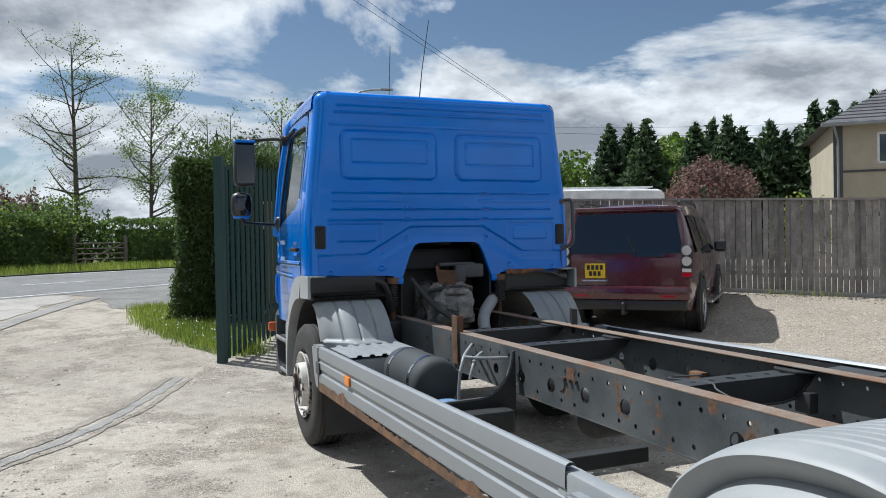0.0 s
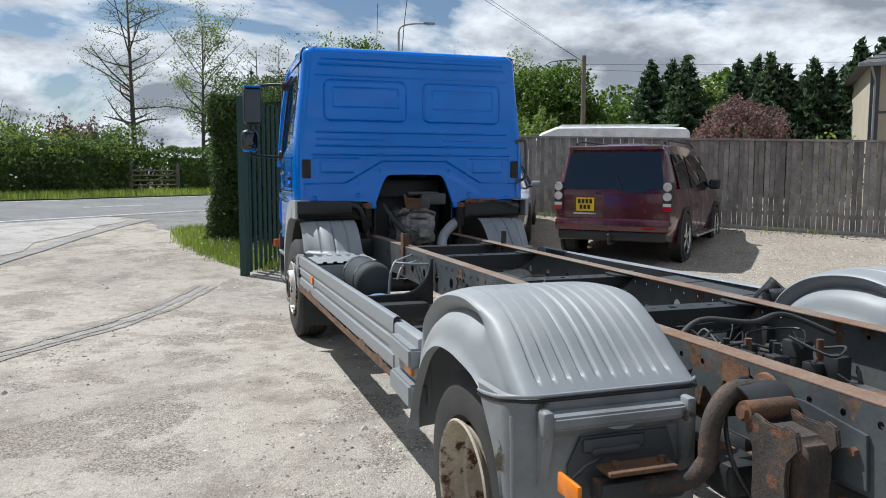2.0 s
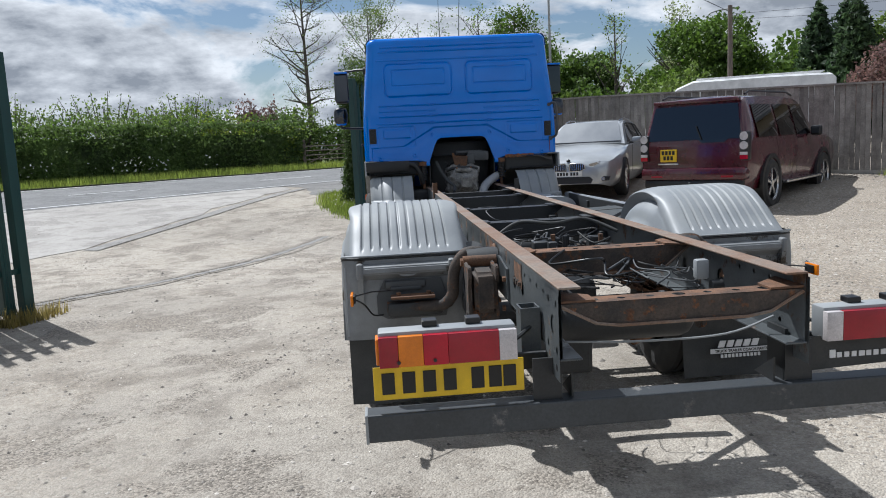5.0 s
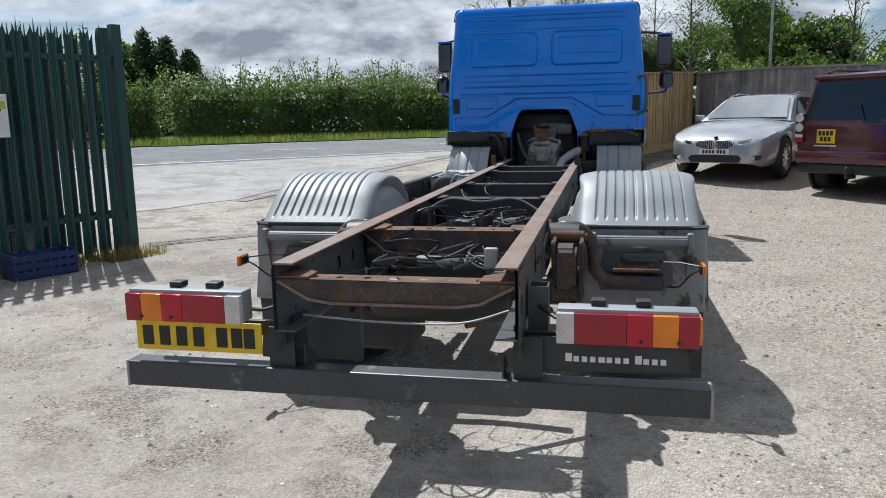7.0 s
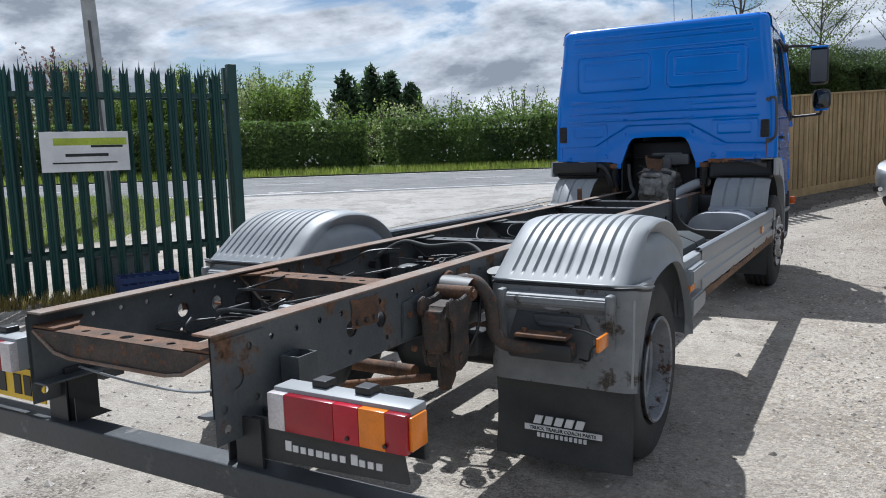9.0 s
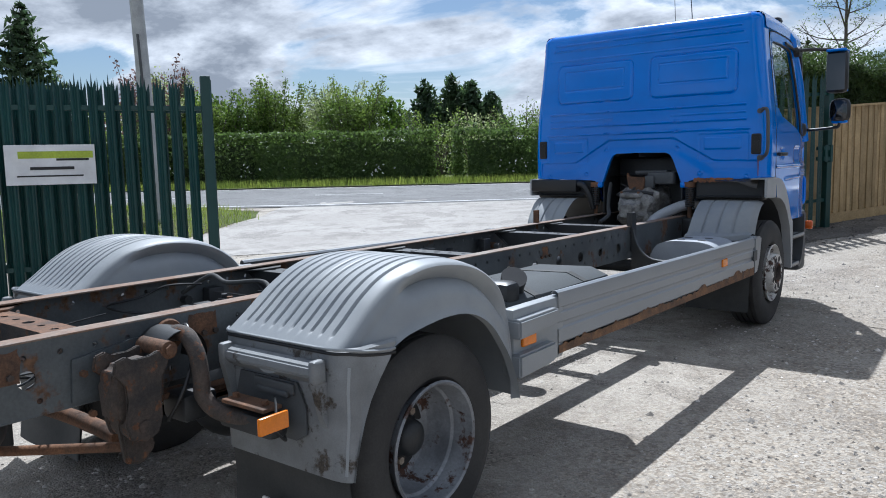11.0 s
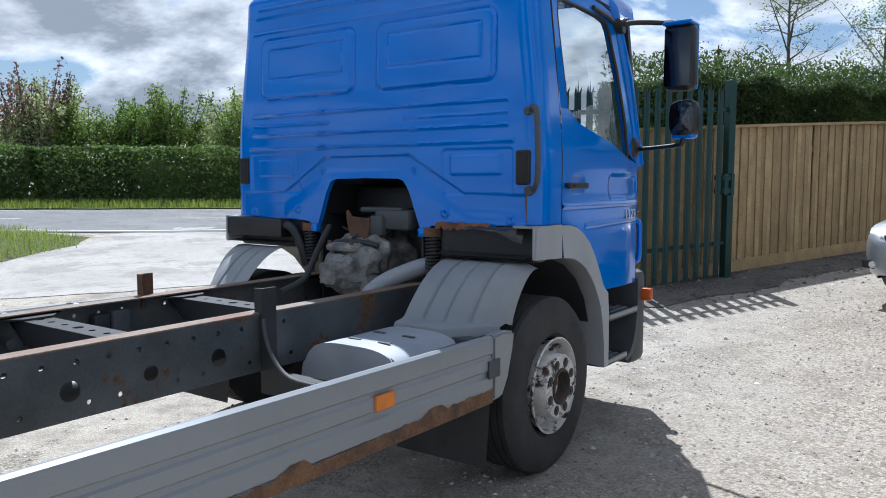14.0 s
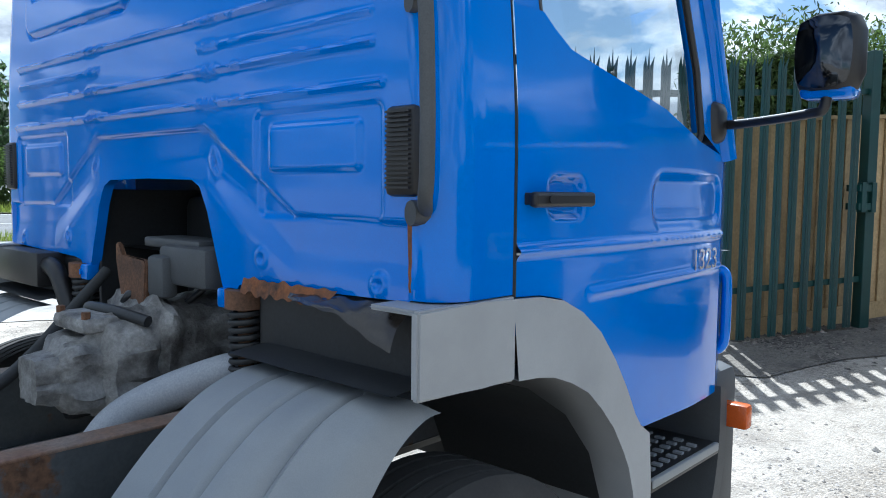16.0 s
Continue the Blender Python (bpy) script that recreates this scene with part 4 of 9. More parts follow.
    # torn dark inner arch under the back of the cab, rust along the sill
    if s > 0:
        bm = bmesh.new()
        grid(bm, 40, 5, lambda i, j: (0.50 + 0.34 * i / 40, -0.014 - 0.012 * j / 5, 1.250 + 0.008 * noise.noise((i * 0.3, 8, 2)) - (0.035 + 0.018 * noise.noise((i * 0.31, 3, 1)) - 0.02 * smoothstep(28, 40, i)) * j / 5))
        part("rusty_sill", bm, M_SILLRUST, truck, "rust-blistered cab sill edge", smooth=60)
        bm = bmesh.new()
        grid(bm, 34, 8, lambda i, j: (0.62 + 0.425 * i / 34, -0.012 - 0.05 * math.sin(j / 8 * 1.5) * smoothstep(0, 16, i), 1.238 - (0.018 + 0.06 * smoothstep(16, 34, i) ** 1.6) * j / 8 - 0.006 * noise.noise((i * 0.3, j * 0.4, 4))))
        part("torn_arch_cover", bm, M_BROWN, truck, "torn brown cover under the cab sill", smooth=60)
    else:
        bm = bmesh.new()
        box(bm, -1.125, -0.62, -0.07, 0.06, 1.125, 1.238, 0.006)
        part("arch_box", bm, M_CARBLACK, truck, "black plastic box under the cab sill", smooth=40)
        bm = bmesh.new()
        tube(bm, smooth_path([(-0.66, -0.03, 1.20), (-0.56, -0.03, 1.18), (-0.50, -0.02, 1.08), (-0.47, 0.0, 0.96)]), 0.03, 8)
        part("arch_box_hose", bm, M_CARBLACK, truck, smooth=60)
    bm = bmesh.new()
    box(bm, s * 0.50, s * 1.09, 0.02, 0.12, 1.06, 1.24, 0.02)
    part("inner_arch", bm, M_BLACK, truck, "black inner wheel arch")
    bm = bmesh.new()
    pr = [(-0.09, 1.09), (0.0, 1.10), (0.15, 1.08), (0.32, 1.03), (0.47, 0.94), (0.58, 0.82), (0.64, 0.68)]
    grid(bm, 1, len(pr) - 1, lambda i, j: (s * (0.55 + 0.53 * i), pr[j][0], pr[j][1]))
    part("arch_liner", bm, M_BLACK, truck, smooth=60)

# front lower bumper and radiator block that close the underside
bm = bmesh.new()
box(bm, -0.75, 0.75, 1.34, 1.54, 0.30, 0.86, 0.05)
part("front_bumper", bm, M_GREY_DARK, truck, smooth=40)

# chassis rails as channels with punched holes
RX, RT0, RT1 = 0.425, 0.675, 0.915


def rail(s):
    bm = bmesh.new()
    y0, y1 = -6.44, 1.2
    t = 0.008
    holes = []
    for k in range(47):
        y = -6.315 + 0.115 * k
        if y < -0.9:
            holes += [(y, RT1 - 0.05, 0.010)]
            if k % 2 == 0 or y > -3.6:
                holes += [(y + 0.04, RT0 + 0.045, 0.010)]
    big = [(-5.80, 0.80, 0.03), (-5.62, 0.795, 0.03), (-5.43, 0.795, 0.03), (-5.2, 0.79, 0.028), (-3.9, 0.79, 0.035), (-3.5, 0.79, 0.035),
           (-2.87, 0.785, 0.035), (-2.57, 0.78, 0.036), (-2.27, 0.775, 0.036), (-1.97, 0.77, 0.036), (-1.67, 0.77, 0.03), (-1.37, 0.77, 0.036)]
    holes += big
    return y0, y1, t, holes


def punched_web(bm, x, y0, y1, z0, z1, t, holes):
    """A plate with round holes: cells round each hole, plain quads between."""
    cells = []
    for y, z, r in holes:
        c = r * 1.35
        cells.append((y - c, y + c, z - c, z + c, y, z, r))
    cells = [c for k, c in enumerate(cells) if not any(c[0] < d[1] and d[0] < c[1] and c[2] < d[3] and d[2] < c[3] for d in cells[k + 1:])]
    ys = sorted({y0, y1, *[c[0] for c in cells], *[c[1] for c in cells]})
    for ya, yb in zip(ys, ys[1:]):
        if yb - ya < 1e-6:
            continue
        here = sorted([c for c in cells if c[0] < (ya + yb) / 2 < c[1]], key=lambda c: c[2])
        z = z0
        for c in here:
            bm.faces.new([bm.verts.new((x, a, b)) for a, b in ((ya, z), (yb, z), (yb, c[2]), (ya, c[2]))])
            z = c[3]
        bm.faces.new([bm.verts.new((x, a, b)) for a, b in ((ya, z), (yb, z), (yb, z1), (ya, z1))])
    for ya, yb, za, zb, cy, cz, r in cells:
        n = 12
        ring = [(cy + r * math.cos(2 * math.pi * k / n), cz + r * math.sin(2 * math.pi * k / n)) for k in range(n)]
        sq = []
        for k in range(n):
            a = 2 * math.pi * k / n
            m = max(abs(math.cos(a)), abs(math.sin(a)))
            sq.append((cy + (yb - ya) / 2 * math.cos(a) / m, cz + (zb - za) / 2 * math.sin(a) / m))
        for k in range(n):
            q = (k + 1) % n
            f = [sq[k], sq[q], ring[q], ring[k]]
            corner = None
            if abs(sq[k][0] - sq[q][0]) > 1e-6 and abs(sq[k][1] - sq[q][1]) > 1e-6:
                corner = (sq[k][0] if abs(abs(sq[k][0] - cy) - (yb - ya) / 2) < 1e-6 else sq[q][0], sq[k][1] if abs(abs(sq[k][1] - cz) - (zb - za) / 2) < 1e-6 else sq[q][1])
                f = [sq[k], corner, sq[q], ring[q], ring[k]]
            bm.faces.new([bm.verts.new((x, a, b)) for a, b in f])
    bmesh.ops.remove_doubles(bm, verts=bm.verts, dist=0.0004)


for s in (-1, 1):
    y0, y1, t, holes = rail(s)
    bm = bmesh.new()
    punched_web(bm, s * RX, y0, y1, RT0, RT1, t, holes)
    back = bmesh.new()
    punched_web(back, s * (RX - t), y0, y1, RT0, RT1, t, holes)
    me = bpy.data.meshes.new("tmp")
    back.to_mesh(me)
    back.free()
    bm.from_mesh(me)
    bpy.data.meshes.remove(me)
    web = part("chassis_rail", bm, M_RAIL, truck, "grey painted steel chassis rail with punched holes")
    bm = bmesh.new()
    box(bm, s * (RX + 0.001), s * (RX - 0.075), y0, y1, RT1 - 0.004, RT1 + 0.004, 0.003)
    part("upper_flange", bm, M_RAIL_TOP, web, "rusty upper rail flange")
    bm = bmesh.new()
    box(bm, s * (RX + 0.001), s * (RX - 0.075), y0, y1, RT0 - 0.004, RT0 + 0.004, 0.003)
    part("lower_flange", bm, M_RAIL, web)
    # end bracket of the rail with cut-outs
    bm = bmesh.new()
    punched_web(bm, s * (RX + 0.004), -6.445, -6.23, 0.60, 0.90, 0.006, [(-6.36, 0.78, 0.034), (-6.41, 0.86, 0.012), (-6.30, 0.86, 0.012), (-6.41, 0.70, 0.014), (-6.40, 0.64, 0.013), (-6.28, 0.70, 0.012)])
    part("end_plate", bm, M_RAIL, web, "rust-streaked rail end plate")
    for yp, zp, w, h in ((-5.72, 0.845, 0.16, 0.10), (-4.98, 0.855, 0.12, 0.09), (-2.45, 0.86, 0.07, 0.06)):
        bm = bmesh.new()
        grid(bm, 10, 8, lambda i, j: (s * (RX + 0.0025 + 0.001 * noise.noise((i, j, yp))), yp + w * (i / 10 - 0.5) + 0.012 * noise.noise((j * 0.7, i * 0.2, yp)), zp + h * (j / 8 - 0.5) + 0.010 * noise.noise((i * 0.6, j * 0.2, yp + 3))))
        part("rust_patch", bm, M_RUST, web, "flaking rust patch on the rail", smooth=60)
        for k in range(3):
            bm = bmesh.new()
            rod(bm, (s * RX, yp + (k - 1) * 0.05, zp - 0.03), (s * (RX + 0.014), yp + (k - 1) * 0.05, zp - 0.03), 0.011, n=6)
            part("rail_bolt", bm, M_CASTING, web)
    # upright body brackets near the cab
    bm = bmesh.new()
    box(bm, s * (RX + 0.004), s * (RX + 0.014), -1.16, -1.08, 0.72, 1.02)
    box(bm, s * (RX + 0.004), s * (RX - 0.03), -1.16, -1.152, 0.86, 1.02)
    part("body_bracket", bm, M_RUST if s < 0 else M_BLACK, truck, "upright steel body bracket")

# cross members
for y, mat, kind in ((-6.385, M_RUST, 0), (-5.42, M_RUST, 1), (-4.05, M_BLACK, 1), (-3.02, M_BLACK, 1), (-1.70, M_BLACK, 1), (-0.95, M_BLACK, 1)):
    bm = bmesh.new()
    top = 0.862 if kind == 0 else 0.895
    w = 0.09 if kind == 0 else 0.12
    punched = [(-0.30 + 0.1 * k, 0.0, 0.014 if k % 3 else 0.022) for k in range(7)]
    tmp = bmesh.new()
    punched_web(tmp, 0.0, -0.415, 0.415, -w / 2, w / 2, 0.006, punched)
    bmesh.ops.transform(tmp, matrix=Matrix(((0, 1, 0, 0), (0, 0, 1, y), (1, 0, 0, top), (0, 0, 0, 1))), verts=tmp.verts)
    me = bpy.data.meshes.new("tmp")
    tmp.to_mesh(me)
    tmp.free()
    bm.from_mesh(me)
    bpy.data.meshes.remove(me)
    hgt = 0.070 if kind == 0 else 0.10
    for s in (-1, 1):
        prism(bm, [(s * 0.417, y - w / 2 - (0.0 if kind == 0 else 0.10)), (s * 0.417, y + w / 2 + 0.10), (s * 0.30, y + w / 2), (s * 0.30, y - w / 2)], "z", top + 0.002, top + 0.009)
    member = part("cross_member", bm, mat, truck, "rusty pressed steel cross member" if mat is M_RUST else "black steel cross member")
    # front web, narrower below, with a turned lip
    bm = bmesh.new()
    prism(bm, [(-0.415, top - 0.002), (0.415, top - 0.002), (0.30, top - hgt), (0.22, top - hgt - 0.012), (-0.22, top - hgt - 0.012), (-0.30, top - hgt)], "y", y - w / 2, y - w / 2 + 0.007)
    # darker casting material stands for shade on the rusty members' web
    part("web", bm, M_CASTING if mat is M_RUST else mat, member, "rusty web toned darker for its shaded face")
    bm = bmesh.new()
    tube(bm, [(-0.415, y - w / 2, top - 0.01), (-0.30, y - w / 2 - 0.006, top - hgt), (-0.22, y - w / 2 - 0.006, top - hgt - 0.012), (0.22, y - w / 2 - 0.006, top - hgt - 0.012), (0.30, y - w / 2 - 0.006, top - hgt), (0.415, y - w / 2, top - 0.01)], 0.006, 6)
    part("lip", bm, M_RAIL_TOP if mat is M_RUST else mat, member)

# under-run bar and lamp carriers
bm = bmesh.new()
box(bm, -1.075, 1.05, -6.37, -6.28, 0.415, 0.512, 0.006)
bar = part("under_run_bar", bm, M_BAR, truck, "scuffed black steel under-run bar")
for s in (-1, 1):
    bm = bmesh.new()
    box(bm, s * 1.0575 - 0.0125, s * 1.0675 - 0.0125, -6.372, -6.278, 0.413, 0.514, 0.002)
    part("end_cap", bm, M_GREY, bar, "grey bar end cap")
    bm = bmesh.new()
    box(bm, s * 0.40, s * 0.412, -6.34, -6.22, 0.50, 0.70)
    box(bm, s * 0.40, s * 0.50, -6.345, -6.335, 0.50, 0.66)
    prism(bm, [(-6.34, 0.513), (-6.20, 0.513), (-6.34, 0.60)], "x", s * 0.36, s * 0.366)
    part("bar_bracket", bm, M_BLACK, truck)
    bm = bmesh.new()
    box(bm, s * 0.433, s * 0.505, -6.175, -6.169, 0.61, 0.80)
    box(bm, s * 0.433, s * 0.505, -6.091, -6.085, 0.61, 0.80)
    box(bm, s * 0.433, s * 0.439, -6.169, -6.091, 0.61, 0.80)
    box(bm, s * 0.499, s * 0.505, -6.169, -6.091, 0.61, 0.80)
    part("socket_bracket", bm, M_RAIL, truck, "open square steel tube bracket beside the rail")
    bm = bmesh.new()
    box(bm, s * 0.43, s * 1.0, -6.262, -6.242, 0.60, 0.66, 0.004)
    for x in (0.66, 0.90):
        box(bm, s * x, s * (x + 0.035), -6.33 if s < 0 else -6.26, -6.245, 0.655, 0.69 if s < 0 else 0.66, 0.003)
    tube(bm, smooth_path([(s * 0.45, -6.15, 0.74), (s * 0.55, -6.24, 0.70), (s * 0.62, -6.27, 0.71)]), 0.008, 6)
    part("lamp_carrier", bm, M_BLACK, truck)

# rear lamp clusters
for s in (-1, 1):
    zb, zt = (0.686, 0.803) if s < 0 else (0.645, 0.765)
    x0, x1 = (0.565, 1.020) if s < 0 else (0.545, 1.005)
    d = -0.07 if s < 0 else 0.0
    bm = bmesh.new()
    box(bm, s * x0, s * x1, -6.335 + d, -6.255 + d, zb, zt, 0.008)
    lamp = part("rear_lamp", bm, M_GREY, truck, "long red and amber rear lamp cluster", smooth=40)
    w = x1 - x0
    for a, b, mat, nm in ((0.0, 0.13, M_WHITE_LENS, "reversing_lens"), (0.13, 0.50, M_RED, "tail_lens"), (0.50, 0.68, M_RED_B, "brake_lens"), (0.68, 0.86, M_AMBER, "indicator_lens"), (0.86, 1.0, M_RED, "reflector_lens")):
        bm = bmesh.new()
        box(bm, s * (x0 + w * a + 0.0003), s * (x0 + w * b - 0.0003), -6.36 + d, -6.33 + d, zb + 0.003, zt - 0.012, 0.0025)
        part(nm, bm, mat, lamp, smooth=40)
    bm = bmesh.new()
    box(bm, s * (x1 - 0.002), s * (x1 + 0.010), -6.345 + d, -6.27 + d, zb + 0.01, zt - 0.02, 0.004)
    part("side_lens", bm, M_AMBER, lamp, smooth=40)
    for xs in (0.60, 0.86):
        bm = bmesh.new()
        rod(bm, (s * (x0 + w * xs), -6.365 + d, zb + 0.02), (s * (x0 + w * xs), -6.355 + d, zb + 0.02), 0.006)
        part("lens_screw", bm, M_CARBLACK, lamp)
    for xs in (0.3, 0.62):
        bm = bmesh.new()
        box(bm, s * (x0 + w * xs - 0.025), s * (x0 + w * xs + 0.025), -6.30 + d, -6.25 + d, zt, zt + 0.022, 0.004)
        part("lamp_clip", bm, M_CARBLACK, lamp)

# rear plate, marks as plain bars, and the lettered flap under the other lamp
bm = bmesh.new()
box(bm, -1.045, -0.53, -6.340, -6.334, 0.552, 0.668, 0.003)
plate = part("number_plate", bm, M_YELLOW, truck, "yellow number plate with plain dark marks")
for k, x in enumerate((-0.995, -0.925, -0.855, -0.785, -0.69, -0.63, -0.58)):
    bm = bmesh.new()
    box(bm, x - 0.022, x + 0.022, -6.3435, -6.3395, 0.572, 0.647, 0.002)
    part("plate_bar", bm, M_INK, plate)
bm = bmesh.new()
prism(bm, [(0.45, 0.535), (0.985, 0.555), (0.965, 0.66), (0.45, 0.66)], "y", -6.325, -6.315)
flap = part("lamp_flap", bm, M_FLAP, truck, "black rubber flap with plain white mark")
for k in range(12):
    bm = bmesh.new()
    x = 0.575 + 0.0275 * k + (0.010 if k > 7 else 0)
    box(bm, x, x + (0.018 if k % 4 else 0.022), -6.3285, -6.325, 0.578, 0.597 + (0.010 if k in (0, 8) else 0.0))
    part("mark_bar", bm, M_WHITE, flap)

def text_mesh(words, size, mat):
    """Lettering as a thin mesh, centred on its own origin."""
    cu = bpy.data.curves.new("lettering", "FONT")
    cu.body, cu.size, cu.extrude, cu.align_x = words, size, 0.0015, "CENTER"
    ob = new("lettering", cu)
    me = bpy.data.meshes.new_from_object(ob.evaluated_get(bpy.context.evaluated_depsgraph_get()))
    bpy.data.objects.remove(ob)
    me.materials.append(mat)
    return me


# rear mudguards
WY, WZ = -4.51, 0.398
GY = -4.45
GUARD = [(0.505, 0.44), (0.500, 0.60), (0.478, 0.75), (0.430, 0.875), (0.352, 0.972), (0.232, 1.045), (0.08, 1.084), (-0.09, 1.092), (-0.235, 1.062), (-0.35, 1.005), (-0.462, 0.922), (-0.552, 0.858)]
GARCH = [(0.45, 0.45), (0.428, 0.53), (0.385, 0.625), (0.33, 0.705), (0.255, 0.79), (0.165, 0.848), (0.065, 0.876), (-0.05, 0.881), (-0.15, 0.872), (-0.25, 0.857), (-0.305, 0.840), (-0.335, 0.828)]
REAR_EDGE = [(0.43, -0.535), (0.50, -0.520), (0.60, -0.490), (0.70, -0.440), (0.80, -0.352), (0.86, -0.315)]


def along(pts, t):
    """A rounded path through (a, b) pairs at t from 0 to 1."""
    f = t * (len(pts) - 1)
    i = min(int(f), len(pts) - 2)
    p0, p1, p2, p3 = [Vector(pts[max(0, min(len(pts) - 1, q))]) for q in (i - 1, i, i + 1, i + 2)]
    u = f - i
    return 0.5 * ((2 * p1) + (p2 - p0) * u + (2 * p0 - 5 * p1 + 4 * p2 - p3) * u * u + (3 * p1 - p0 - 3 * p2 + p3) * u ** 3)


def mudguard(s):
    """Ribbed crown, rounded shoulders with a long scoop, and side walls down to the wheel opening."""
    bm = bmesh.new()
    nu, nc, ns, nw = 84, 120, 8, 10
    xc, hw, rs_ = 0.860, 0.262, 0.055
    nv = nc + 2 * (ns + nw)
    hub = Vector((-0.03, 0.46))

    def at(i, j):
        t = i / nu
        p = along(GUARD, t)
        n = (p - hub).normalized()
        sc = smoothstep(0.20, 0.34, t) * (1 - smoothstep(0.66, 0.78, t))
        k = j - (ns + nw)
        # the crown narrows a little towards the top
        taper = 1 - 0.03 * smoothstep(0.85, 1.08, p.y)
        if 0 <= k <= nc:
            q = k / nc
            x = hw * taper * (2 * q - 1)
            rib = 0.0
            if 0.06 < q < 0.99:
                ph = (q - 0.06) / 0.93 * 10
                rib = max(0.0, 1 - abs((ph % 1) - 0.5) * 6.0) * smoothstep(0.38, 0.46, t) * (1 - smoothstep(0.945, 0.955, t))
            c = 0.010 * (2 * q - 1) ** 6
            return s * (xc + x), p.x - n.x * (0.012 * rib + c), p.y - n.y * (0.012 * rib + c)
        side = 1 if k > nc else -1
        m = (k - nc) if side > 0 else -k
        # distance over the shoulder and down the wall
        w = 0.0 if m <= ns else (m - ns) / nw
        d = m / ns * 0.10 if m <= ns else 0.10 + w * 0.14
        dent = 0.042 * sc * math.exp(-((d - 0.105) / 0.030) ** 2)
        lip = 0.018 * sc * math.exp(-((d - 0.045) / 0.03) ** 2)
        if m <= ns:
            a = m / ns * math.pi / 2
            x = hw * taper + (rs_ - 0.01) * math.sin(a) + lip - dent
            drop = 0.012 + rs_ * (1 - math.cos(a)) + 0.3 * dent
            return s * (xc + side * x), p.x - n.x * drop, p.y - n.y * drop
        base = p - n * (rs_ + 0.012)
        target = along(GARCH, t)
        e = base.lerp(target, w)
        flare = 0.030 * w ** 0.8 + 0.010 * smoothstep(0.82, 1.0, w)
        x = hw * taper + rs_ - 0.01 + flare + (1 - taper) * hw * w - dent
        return s * (xc + side * x), e.x, e.y
    vs = grid(bm, nu, nv, at)
    for col in (0, nv):
        rim = [vs[i][col] for i in range(nu + 1)]
        dx = -0.035 if col else 0.035
        lip = [bm.verts.new((v.co.x + s * dx, v.co.y, v.co.z)) for v in rim]
        for k in range(nu):
            bm.faces.new((rim[k], rim[k + 1], lip[k + 1], lip[k]))
    return bm




def skirt_at(u, z):
    """Plan of the rear skirt: u from 0 at the inner end over the corner to 1 at the wheel opening."""
    yr, edge = -0.548 - 0.014 * smoothstep(0.86, 0.70, z), lerp(REAR_EDGE, z)
    room = max(0.004, min(0.075, edge - yr))
    if u < 0.55:
        return 0.56 + (1.115 - 0.56) * u / 0.55, yr + (0.04 * (1 - u / 0.06) ** 2 if u < 0.06 else 0)
    if u < 0.80:
        a = (u - 0.55) / 0.25 * math.pi / 2
        return 1.115 + 0.085 * math.sin(a), yr + room * (1 - math.cos(a))
    q = (u - 0.80) / 0.20
    return 1.20 + 0.008 * q, yr + room + (edge - yr - room) * q


